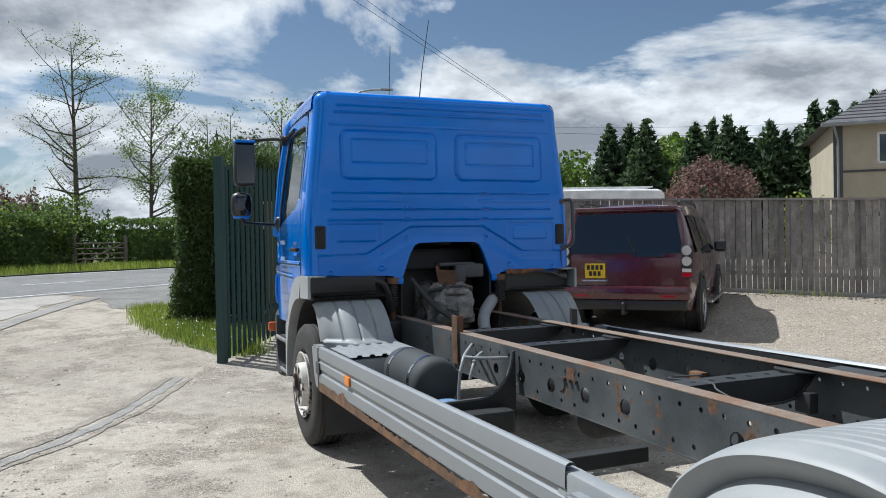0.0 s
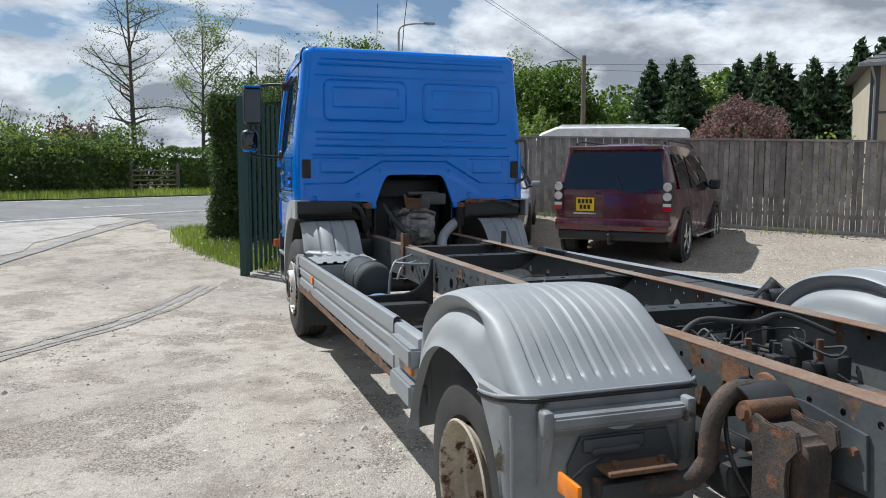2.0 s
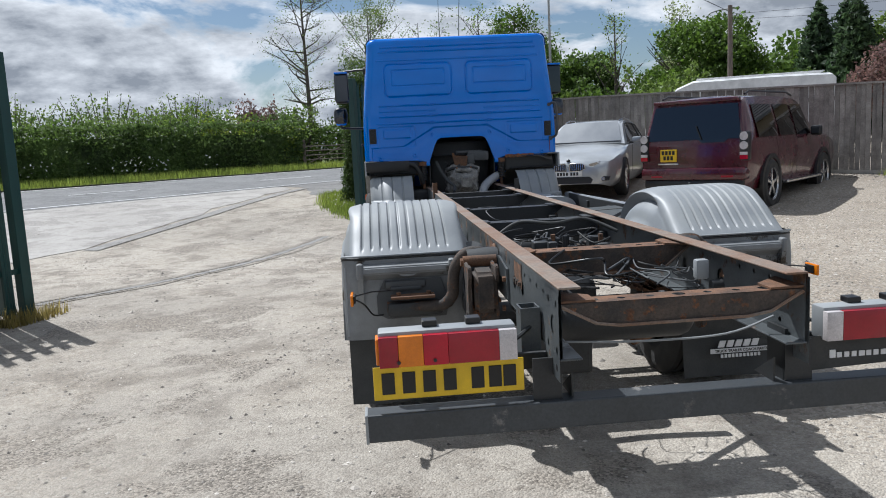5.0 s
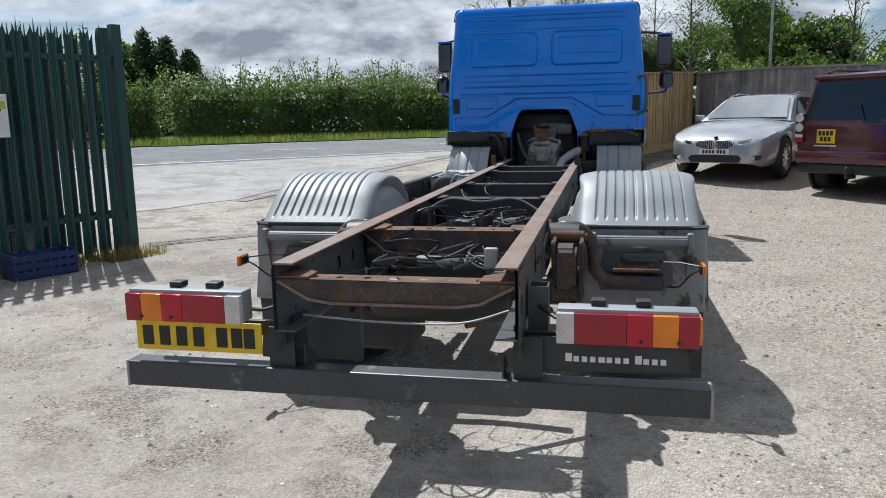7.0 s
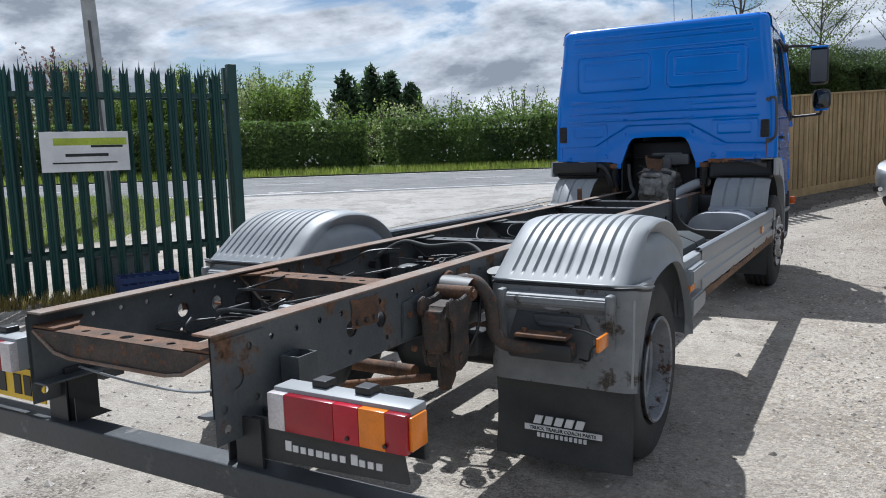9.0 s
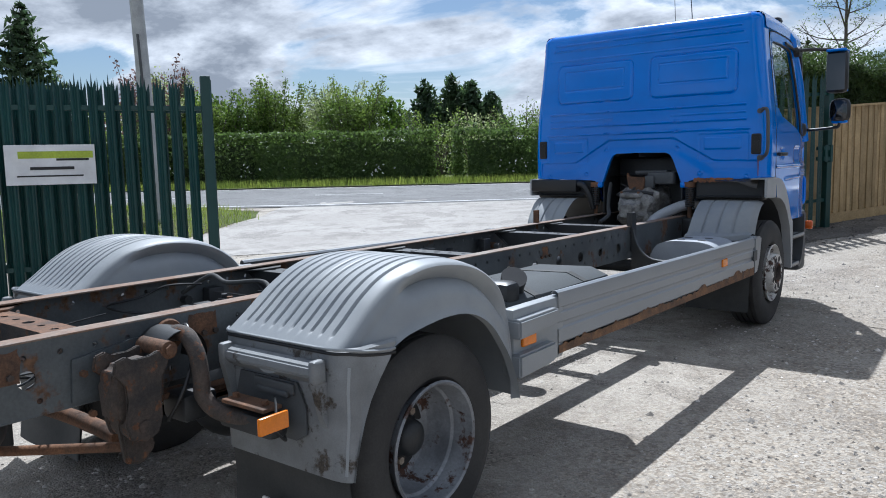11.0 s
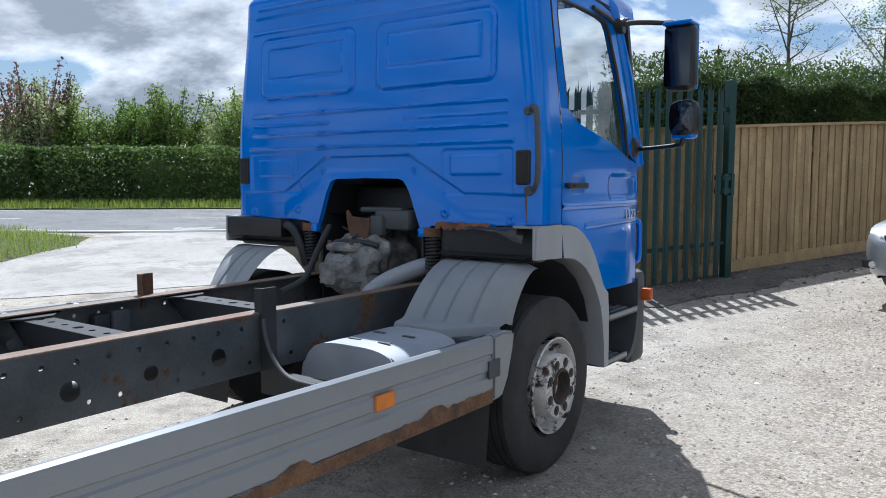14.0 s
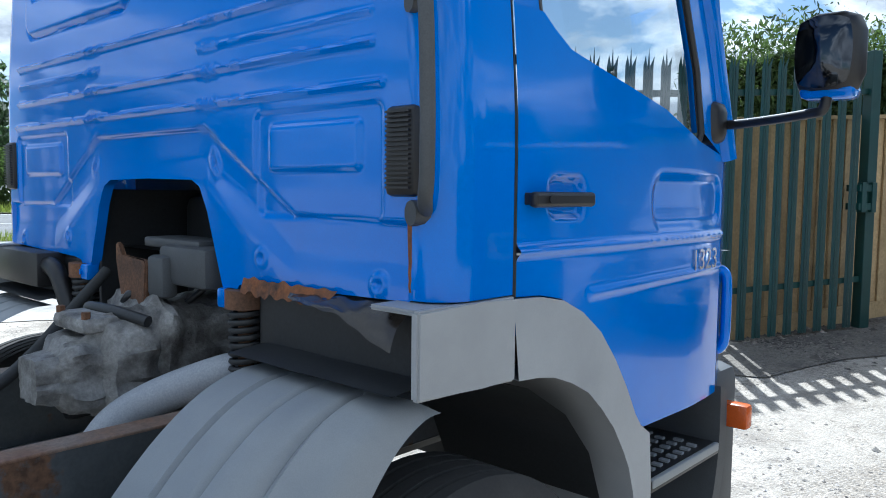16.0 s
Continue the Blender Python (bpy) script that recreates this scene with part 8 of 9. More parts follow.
def panel_van():
    """A white van behind the fence, of which the roof shows."""
    van = thing("panel_van", "white panel van with ribbed roof behind the fence", "van", at=pose(10.6, 15.35, gz(11, 14) - 0.22, 0, 0, 68))
    bm = bmesh.new()
    st = [(-2.9, 0.94, 0.4, 1.3, 2.58, 0.78), (-2.8, 0.97, 0.4, 1.3, 2.68, 0.82), (-1.0, 0.98, 0.4, 1.3, 2.72, 0.83), (1.2, 0.98, 0.4, 1.3, 2.70, 0.82), (1.7, 0.98, 0.4, 1.3, 2.50, 0.78), (2.2, 0.97, 0.4, 1.25, 1.95, 0.78), (2.6, 0.95, 0.4, 1.1, 1.35, 0.8), (2.95, 0.88, 0.45, 0.9, 1.05, 0.7)]
    car_shell(bm, st)
    part("body", bm, M_WHITE, van, smooth=40)
    bm = bmesh.new()
    for k in range(5):
        x = -0.6 + 0.3 * k
        box(bm, x - 0.03, x + 0.03, -2.6, 1.1, 2.70, 2.735, 0.01)
    part("roof_rib", bm, M_WHITE, van)
    for s in (-1, 1):
        for y in (-1.9, 1.9):
            car_wheel(van, s * 0.88, y, 0.35, 0.22, 6, M_GREY)


panel_van()

# plants
def quads(name, pts, size, mat, parent=None, stretch=1.0, up=0.0, seed=1, label=""):
    """Small leaf quads at points, turned at random."""
    rs = np.random.RandomState(seed)
    pts = np.asarray(pts, dtype=float)
    n = len(pts)
    u = rs.normal(size=(n, 3))
    u[:, 2] += up
    u /= np.linalg.norm(u, axis=1)[:, None] + 1e-9
    w = rs.normal(size=(n, 3))
    v = np.cross(u, w)
    v /= np.linalg.norm(v, axis=1)[:, None] + 1e-9
    sz = size * rs.uniform(0.6, 1.4, size=(n, 1))
    u, v = u * sz * stretch, v * sz * 0.6
    verts = np.stack([pts - u, pts - 0.1 * u + v, pts + u, pts - 0.1 * u - v], axis=1).reshape(-1, 3)
    me = bpy.data.meshes.new(name)
    me.vertices.add(4 * n)
    me.vertices.foreach_set("co", verts.ravel())
    me.loops.add(4 * n)
    me.loops.foreach_set("vertex_index", np.arange(4 * n, dtype=np.int32))
    me.polygons.add(n)
    me.polygons.foreach_set("loop_start", np.arange(0, 4 * n, 4, dtype=np.int32))
    me.update(calc_edges=True)
    me.validate()
    me.materials.append(mat)
    ob = new(name, me)
    if parent:
        ob.parent = parent
    if label:
        ob["label"] = label
    return ob


def lumpy(x, y, z, s=1.0):
    return noise.noise((x * s, y * s, z * s)) + 0.5 * noise.noise((x * s * 2.3 + 7, y * s * 2.3, z * s * 2.3))


def hedge_run(name, path, width, height, mat, label, density, leaf, seed, wave=0.25, core=M_CYPRESS, shoots=0.0, stretch=1.0):
    """A clipped hedge along a path: leaves near the skin over an added dark core."""
    rs = random.Random(seed)
    hedge = thing(name, label, "hedge")
    pts, cores = [], bmesh.new()
    for (x0, y0), (x1, y1) in zip(path, path[1:]):
        L = math.hypot(x1 - x0, y1 - y0)
        dx, dy = (x1 - x0) / L, (y1 - y0) / L
        for face, area in (("f", L * height), ("b", L * height * 0.5), ("t", L * width), ("e", width * height * 2.2)):
            for _ in range(int(area * density)):
                t, c = rs.uniform(-0.1, L + 0.1), rs.uniform(-width / 2, width / 2)
                z = rs.uniform(0.02, height)
                if face == "f":
                    c = -width / 2
                elif face == "b":
                    c = width / 2
                elif face == "t":
                    z = height
                else:
                    t = rs.choice((0.0, L)) + rs.gauss(0, 0.10)
                px, py = x0 + dx * t - dy * c, y0 + dy * t + dx * c
                b = lumpy(px, py, z, 0.9) * wave
                dep = abs(rs.gauss(0, 0.07))
                k = (width / 2 - dep + b * 0.6) / (width / 2)
                if face in "fb":
                    c *= k
                    c *= 1 - 0.12 * z / height
                px, py = x0 + dx * t - dy * c, y0 + dy * t + dx * c
                if face == "t":
                    z = height + b * 0.5 - dep
                    if rs.random() < shoots:
                        z += rs.uniform(0, 0.45)
                pts.append((px, py, gz(px, py) + max(0.02, z)))
        # added boxes hidden in the leaves block light and darken the hedge
        m = max(1, int(L / 1.5))
        for k in range(m):
            t0, t1 = L * k / m, L * (k + 1) / m
            if k == 0 and (x0, y0) == tuple(path[0]):
                t0 += 0.45
            cx, cy = x0 + dx * (t0 + t1) / 2, y0 + dy * (t0 + t1) / 2
            g = gz(cx, cy)
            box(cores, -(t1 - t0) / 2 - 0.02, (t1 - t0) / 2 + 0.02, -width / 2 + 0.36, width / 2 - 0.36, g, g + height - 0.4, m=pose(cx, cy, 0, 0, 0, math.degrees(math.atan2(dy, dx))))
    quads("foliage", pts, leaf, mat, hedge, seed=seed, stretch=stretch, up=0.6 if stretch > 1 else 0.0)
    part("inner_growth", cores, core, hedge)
    return hedge


def rp(a, n):
    return from_road(a, n)


hedge_run("hedge", [rp(-30, 0.9), rp(-12, 0.9), rp(-2.4, 0.9)], 1.6, 1.95, M_HEDGE, "dark green clipped roadside hedge", 260, 0.062, 3, 0.3)
hedge_run("hedge", [rp(-1.4, 1.0), rp(4.5, 1.0), rp(11.4, 1.1)], 1.7, 1.95, M_HEDGE, "dark green roadside hedge with uneven top", 240, 0.065, 5, 0.5, shoots=0.2)
hedge_run("hedge", [rp(13.9, 1.2), rp(17, 1.2), rp(30, 1.2)], 1.6, 1.9, M_HEDGE, "dark hedge beyond the field gate", 200, 0.07, 6, 0.35)
hedge_run("cypress_hedge", [(-1.05, 6.75), (-0.45, 8.2), (1.1, 12.2), (2.0, 14.4)], 1.25, 2.5, M_CYPRESS, "tall dark cypress hedge behind the palisade", 5600, 0.02, 8, 0.4, core=M_FIR, shoots=0.25, stretch=1.8)


def blob_points(c, r, n, seed, hollow=0.55, rough=0.35):
    rs = np.random.RandomState(seed)
    out = []
    while len(out) < n:
        d = rs.normal(size=3)
        d /= np.linalg.norm(d)
        k = hollow + (1 - hollow) * rs.rand() ** 0.6
        q = 1 + rough * lumpy(d[0] * 2 + seed, d[1] * 2, d[2] * 2, 1.0)
        p = np.array(c) + d * np.array(r) * k * q
        if lumpy(p[0], p[1], p[2], 1.2) > -0.35:
            out.append(p)
    return out


def shrub(x, y, h, w, mat, label, n=2200, leaf=0.075, seed=1, name="shrub", twigs=10):
    g = gz(x, y)
    sh = thing(name, label, "shrub")
    rs = random.Random(seed)
    bm = bmesh.new()
    tips = []
    for k in range(twigs):
        a = rs.uniform(0, 2 * math.pi)
        r = w * rs.uniform(0.2, 0.55)
        top = (x + r * math.cos(a), y + r * math.sin(a), g + h * rs.uniform(0.7, 1.08))
        mid = (x + 0.45 * r * math.cos(a), y + 0.45 * r * math.sin(a), g + h * 0.45)
        tube(bm, [(x + 0.1 * math.cos(a), y + 0.1 * math.sin(a), g - 0.05), mid, top], [0.05, 0.03, 0.008], 5)
        tips.append((mid, top))
    part("stem", bm, M_BARK, sh)
    pts = blob_points((x, y, g + h * 0.45), (w * 0.5, w * 0.5, h * 0.45), int(n * 0.6), seed)
    for m, t in tips:
        for _ in range(int(n * 0.4 / twigs)):
            q = rs.uniform(0.2, 1.0)
            pts.append(tuple(m[i] + (t[i] - m[i]) * q + rs.gauss(0, 0.10 + 0.12 * (1 - q)) for i in range(3)))
    pts = [p for p in pts if p[2] > g]
    quads("leaves", pts, leaf, mat, sh, seed=seed)
    return sh


def tree(x, y, h, spread, mat, label, leaves=2500, leaf=0.09, seed=1, base=0.3, r=0.14, limbs=16, up=0.5, cluster=0.35, droop=0.0, category="tree", crown=0.0, twigs=5):
    """Tapered trunk, limbs that fork, leaves in clumps at the twigs."""
    rs = random.Random(seed)
    g = gz(x, y)
    t = thing("tree", label, category)
    bm = bmesh.new()
    lean = [rs.uniform(-0.02, 0.02) * h for _ in range(4)]
    trunk = [Vector((x + lean[0] * q, y + lean[1] * q * q, g - 0.1 + h * q)) for q in np.linspace(0, 1, 8)]
    tube(bm, trunk, [r * (1 - 0.93 * q) + 0.008 for q in np.linspace(0, 1, 8)], 8)
    part("trunk", bm, M_BARK, t, smooth=60)
    tips = []
    bm = bmesh.new()
    for k in range(limbs):
        q = base + (0.97 - base) * (k + rs.random()) / limbs
        p0 = Vector((x + lean[0] * q, y + lean[1] * q * q, g + h * q))
        a = rs.uniform(0, 2 * math.pi)
        qq = (q - base) / (1 - base)
        L = spread * (1.0 - 0.75 * qq ** 1.3) * rs.uniform(0.7, 1.1)
        rise = rs.uniform(0.5, 1.4)
        if crown:
            L = L * (1 - crown) + crown * spread * (0.30 + 0.70 * math.sin(math.pi * min(1.0, 0.12 + 0.86 * qq))) * rs.uniform(0.45, 1.15)
            rise = rs.uniform(-0.1, 1.9)
        d = Vector((math.cos(a), math.sin(a), up * rise))
        p1 = p0 + d * L * 0.5 + Vector((rs.uniform(-0.1, 0.1), rs.uniform(-0.1, 0.1), rs.uniform(-0.05, 0.14))) * L
        p2 = p0 + d * L + Vector((0, 0, 0.12 * L - droop * L))
        rr = r * (1 - q) * 0.55 + 0.012
        tube(bm, smooth_path([p0, p1, p2], 3), [rr * (1 - 0.8 * i / 6) for i in range(7)], 5)
        tips.append(p2)
        for m in range(twigs):
            s0 = p0.lerp(p2, rs.uniform(0.3, 0.95))
            dd = Vector((rs.uniform(-1, 1), rs.uniform(-1, 1), rs.uniform(-0.1, 0.9) - droop))
            s1 = s0 + dd * L * 0.33
            tube(bm, [s0, s0.lerp(s1, 0.5) + Vector((0, 0, 0.03)), s1], [0.012, 0.009, 0.004], 4)
            tips += [s1, s0.lerp(s1, 0.5)]
    part("branchwork", bm, M_BARK, t, smooth=60)
    pts = []
    for _ in range(leaves):
        c = rs.choice(tips)
        pts.append((c.x + rs.gauss(0, cluster), c.y + rs.gauss(0, cluster), c.z + rs.gauss(0, cluster * 0.8)))
    quads("crown", pts, leaf, mat, t, seed=seed)
    return t


def round_tree(x, y, h, w, mat, label, n, leaf, seed):
    g = gz(x, y)
    t = thing("tree", label, "tree")
    bm = bmesh.new()
    tube(bm, [(x, y, g - 0.1), (x + 0.05, y, g + h * 0.4), (x, y, g + h * 0.75)], [0.22, 0.15, 0.05], 8)
    rs = random.Random(seed)
    for k in range(9):
        a = rs.uniform(0, 6.28)
        tube(bm, [(x, y, g + h * 0.25), (x + w * 0.2 * math.cos(a), y + w * 0.2 * math.sin(a), g + h * 0.5), (x + w * 0.4 * math.cos(a), y + w * 0.4 * math.sin(a), g + h * rs.uniform(0.5, 0.9))], [0.09, 0.05, 0.015], 5)
    part("trunk", bm, M_BARK, t)
    pts = []
    for k in range(22):
        a, q = rs.uniform(0, 6.28), rs.uniform(-0.6, 1)
        c = (x + w * 0.34 * math.cos(a) * math.sqrt(max(0.05, 1 - q * q)), y + w * 0.34 * math.sin(a) * math.sqrt(max(0.05, 1 - q * q)), g + h * (0.58 + 0.30 * q))
        pts += blob_points(c, (w * 0.17, w * 0.17, h * 0.14), n // 22, seed + k, hollow=0.5)
    quads("crown", pts, leaf, mat, t, seed=seed)
    return t


def conifer(x, y, h, w, seed, n=3600, label="tall dark green conifer", mat=M_FIR, leaf=0.12, taper=0.8):
    rs = random.Random(seed)
    g = gz(x, y)
    t = thing("conifer", label, "tree")
    bm = bmesh.new()
    tube(bm, [(x, y, g - 0.1), (x, y, g + h * 0.5), (x, y, g + h)], [0.16, 0.09, 0.01], 7)
    part("trunk", bm, M_BARK, t)
    pts = []
    for k in range(n):
        q = 1 - math.sqrt(rs.random()) * 0.98
        a = rs.uniform(0, 2 * math.pi)
        whorl = math.floor(q * 22) / 22
        prof = (1 - q) ** taper
        lobe = 0.72 + 0.28 * math.sin(a * 5 + whorl * 40 + seed)
        r = w * prof * lobe * (rs.random() ** 0.45)
        z = h * (0.03 + 0.97 * (whorl * 0.6 + q * 0.4)) + 0.10 * w * (r / (w * prof + 0.01))
        pts.append((x + r * math.cos(a), y + r * math.sin(a), g + z))
    quads("needles", pts, leaf, mat, t, stretch=1.6, up=0.5, seed=seed)
    return t


rv = random.Random(11)
for k in range(15):
    a = -13.5 + 1.65 * k + rv.uniform(-0.5, 0.5)
    x, y = rp(a, rv.uniform(3.6, 6.0))
    m = (M_WILLOW, M_BUSH, M_OAK, M_BUSH)[k % 4]
    shrub(x, y, rv.uniform(3.5, 4.5) if a < -4 else rv.uniform(2.3, 3.3), rv.uniform(2.9, 3.8), m, "loose fresh green shrub behind the hedge", n=11000 if a < -4 else 2600, leaf=0.055, seed=40 + k, twigs=24)
for k in range(5):
    x, y = rp(5.2 + 1.7 * k, 2.6 + rv.uniform(-0.2, 0.6))
    shrub(x, y, rv.uniform(2.3, 2.9), 1.8, M_YELLOWBUSH if k in (2, 3) else M_BUSH, "bright yellow-green bush along the verge" if k in (2, 3) else "spiky green shrub behind the hedge", n=1500, leaf=0.07, seed=70 + k, twigs=16)
for a, n, h, w, m, lab in ((11.8, 4.2, 3.0, 2.4, M_COPPER, "thin shrub with dull purple leaves"), (-14.0, 5.2, 5.0, 3.6, M_COPPER, "small tree with copper leaves"), (11.0, 1.4, 1.8, 2.0, M_YELLOWBUSH, "yellow-green bush beside the field gate")):
    x, y = rp(a, n)
    shrub(x, y, h, w, m, lab, n=4200, leaf=0.07, seed=int(90 + a), twigs=22)

x, y = rp(17.15, 7.5)
tree(x, y, 10.3, 2.7, M_BUSH, "slender bare-looking tree with few young leaves", leaves=2200, leaf=0.045, seed=21, base=0.24, r=0.15, limbs=34, up=0.5, cluster=0.24, crown=0.8, twigs=10)
x, y = rp(21.6, 7.8)
tree(x, y, 8.6, 2.6, M_BUSH, "young tree with sparse light green leaves", leaves=6200, leaf=0.05, seed=22, base=0.25, r=0.12, limbs=34, up=0.75, cluster=0.25, crown=0.85, twigs=7)
for k, a in enumerate((26.5, 28.2)):
    x, y = rp(a, 8.5)
    tree(x, y, 8.3 + 0.2 * k, 1.8, M_BUSH, "sparse young tree beside the road", leaves=150 + 250 * k, leaf=0.06, seed=25 + k, base=0.3, r=0.10, limbs=16, up=0.9, cluster=0.25)
for k, (x, y, top) in enumerate(((-22.3, 24.4, 5.7), (-21.3, 25.3, 6.0), (-20.5, 25.9, 5.6), (-19.6, 26.4, 5.0), (-21.0, 26.6, 5.6))):
    conifer(x, y, top - gz(x, y), 1.7, 300 + k, 4200, "dark bushy conifer in a clump", taper=0.6)
x, y = -0.72, 9.4
conifer(x, y, 3.65 - gz(x, y), 0.55, 309, 2600, "taller cypress leader in the hedge", mat=M_CYPRESS, leaf=0.045)
for k, (a, n) in enumerate(((11.3, 3.0), (12.4, 2.8), (13.4, 3.0), (14.3, 3.2), (12.0, 4.6), (13.6, 4.8))):
    x, y = rp(a, n)
    shrub(x, y, 2.1 + 0.3 * (k % 3), 2.0, M_HEDGE if k % 2 else M_BUSH, "green bush behind the field gate", n=1700, leaf=0.075, seed=140 + k, twigs=10)
x, y = rp(-19.5, 6.0)
conifer(x, y, 7.8, 3.2, 310, 8000)

# right-hand background: firs, copper tree, round oak, willow and birch
for k, (b, h) in enumerate(((35.2, 7.9), (36.6, 8.3), (37.8, 7.7), (41.2, 7.8), (42.3, 8.3), (43.4, 7.8), (44.3, 7.5), (45.2, 7.1), (46.1, 7.4), (47.0, 7.2), (47.9, 7.8), (48.9, 8.3), (50.0, 8.8), (51.2, 9.0), (52.4, 8.7), (53.8, 8.9))):
    d = 40 + 2.5 * math.sin(k * 2.1)
    x, y = -2.4 + d * math.sin(radians(b)), -5.4 + d * math.cos(radians(b))
    conifer(x, y, (h - 0.2) * 0.87, 2.3, 330 + k, 10000)


round_tree(16.4, 15.4, 3.75, 3.7, M_COPPER, "rounded copper-leaved tree behind the fence", 8000, 0.055, 401)
round_tree(17.6, 33.0, 7.4, 8.2, M_OAK, "rounded bright green oak tree", 22000, 0.10, 402)
round_tree(25.0, 29.0, 6.2, 3.6, M_BUSH, "light green tree among conifers", 7000, 0.10, 403)
shrub(19.2, 14.2, 2.4, 2.2, M_YELLOWBUSH, "yellow-green garden shrub beside the house", n=1600, leaf=0.08, seed=77)
tree(7.4, 35.3, 8.6 - gz(7.4, 35.3), 2.5, M_OAK, "tall drooping birch in dull green leaf", leaves=9500, leaf=0.08, seed=31, base=0.15, r=0.2, limbs=40, up=0.6, cluster=0.34, droop=0.35, crown=0.6, twigs=6)
tree(16.2, 33.4, 7.4, 1.5, M_WILLOW, "slim young tree in thin pale leaf", leaves=1800, leaf=0.07, seed=34, base=0.2, r=0.1, limbs=22, up=1.2, cluster=0.25, crown=0.5)
for k, (x, y, h, w) in enumerate(((7.0, 42.0, 6.0, 6.5), (10.2, 40.0, 7.0, 6.0), (12.6, 39.3, 6.2, 5.0), (4.0, 41.0, 5.2, 5.0))):
    round_tree(x, y, h, w, M_OAK if k % 2 else M_HEDGE, "full green tree far behind the fences", 11000, 0.12, 480 + k)
tree(4.7, 31.0, 7.3, 2.2, M_BUSH, "thin tree with bare branches", leaves=700, leaf=0.07, seed=32, base=0.3, r=0.12, limbs=18, up=0.7, cluster=0.3)
tree(12.8, 34.3, 7.5, 1.6, M_BUSH, "slender poplar with thin foliage", leaves=500, leaf=0.07, seed=33, base=0.25, r=0.12, limbs=22, up=1.2, cluster=0.3)
for k, (x, y, h, w) in enumerate(((9.5, 26.5, 3.4, 4.0), (12.5, 26.0, 3.9, 4.4), (15.5, 25.5, 3.4, 4.0), (6.5, 27.0, 3.2, 3.4), (18.5, 26.0, 3.2, 4.0))):
    shrub(x, y, h, w, M_BUSH if k % 2 else M_OAK, "broad fresh green bush beyond the fence", n=4200, leaf=0.09, seed=120 + k, twigs=12)
for k in range(7):
    x, y = 24 + 7 * k, 52 - 5 * k
    round_tree(x, y, 7.0 + (k % 3), 7.0, M_OAK, "distant round green broadleaf tree", 2600, 0.22, 430 + k)
for k in range(9):
    x, y = rp(-62 + 8 * k, 38 + 4 * (k % 3))
    round_tree(x, y, 5.0 + (k % 3), 7.0, M_OAK if k % 2 else M_BUSH, "distant field tree in leaf", 1800, 0.22, 450 + k)


# grasses: blades in tufts
def blades(name, pts, h, mat, label, seed):
    rs = np.random.RandomState(seed)
    pts = np.asarray(pts)
    n = len(pts)
    a = rs.uniform(0, 6.283, n)
    hh = h * rs.uniform(0.45, 1.2, n)
    ln = rs.uniform(0.05, 0.45, n) * hh
    b = rs.uniform(0, 6.283, n)
    w = 0.10 * hh + 0.003
    base1 = pts + np.stack([np.cos(a) * w * 0.5, np.sin(a) * w * 0.5, 0 * a - 0.02], 1)
    base2 = pts - np.stack([np.cos(a) * w * 0.5, np.sin(a) * w * 0.5, 0 * a + 0.02], 1)
    tip = pts + np.stack([np.cos(b) * ln, np.sin(b) * ln, hh], 1)
    verts = np.stack([base1, base2, tip], 1).reshape(-1, 3)
    me = bpy.data.meshes.new(name)
    me.vertices.add(3 * n)
    me.vertices.foreach_set("co", verts.ravel())
    me.loops.add(3 * n)
    me.loops.foreach_set("vertex_index", np.arange(3 * n, dtype=np.int32))
    me.polygons.add(n)
    me.polygons.foreach_set("loop_start", np.arange(0, 3 * n, 3, dtype=np.int32))
    me.update(calc_edges=True)
    me.materials.append(mat)
    return tagged(new(name, me), label, "grass", kind="stuff")


rg = random.Random(17)
pts = []
for _ in range(26000):
    a, n = rg.uniform(-26, 20), rg.uniform(-1.7, 0.5)
    x, y = rp(a, n)
    pts.append((x, y, gz(x, y) + 0.04))
blades("verge_grass", pts, 0.26, M_GRASS, "long green roadside grass under the hedge", 5)
pts = []
for _ in range(900):
    a, n = rg.uniform(-24, 8), rg.uniform(-0.9, 0.2)
    if lumpy(a, n, 0, 0.8) > 0.1:
        x, y = rp(a, n)
        pts.append((x, y, gz(x, y) + rg.uniform(0.35, 0.85)))
tagged(quads("cow_parsley", pts, 0.045, M_FLOWER, seed=9), "white cow parsley heads along the hedge foot", "wildflowers", kind="stuff")


def lawn(name, poly, count, h, label, mat, soil_label):
    xs, ys = [p[0] for p in poly], [p[1] for p in poly]
    patch(name + "_soil", poly, M_SOIL, 0.006, soil_label, "verge", step=0.12, border=0.3)
    pts = []
    while len(pts) < count:
        x, y = rg.uniform(min(xs), max(xs)), rg.uniform(min(ys), max(ys))
        if inside(poly, x, y):
            x, y = x + rg.gauss(0, 0.10), y + rg.gauss(0, 0.10)
            pts.append((x, y, gz(x, y) + 0.006))
    return blades(name, pts, h, mat, label, count % 97)


GATE_VERGE = [(-2.15, 7.2), (-1.75, 5.6), (-1.25, 4.2), (-0.85, 4.0), (-0.7, 5.5), (-0.9, 9.0), (-2.2, 9.2)]
lawn("gate_grass", GATE_VERGE, 12000, 0.13, "short bright grass with daisies by the gate post", M_GRASS, "earth under the gate grass")
pts = []
while len(pts) < 260:
    x, y = rg.uniform(-2.1, -0.8), rg.uniform(4.2, 8.0)
    if inside(GATE_VERGE, x, y):
        pts.append((x, y, gz(x, y) + 0.14))
tagged(quads("daisies", pts, 0.014, M_FLOWER, seed=2), "small white daisies in the grass", "wildflowers", kind="stuff")
BANK = [(-9.7, 0.8), (-10.4, 2.4), (-11.4, 4.5), (-12.2, 5.2), (-14.5, 5.0), (-19, 1.5), (-21, -4), (-13, -5), (-10, -2)]
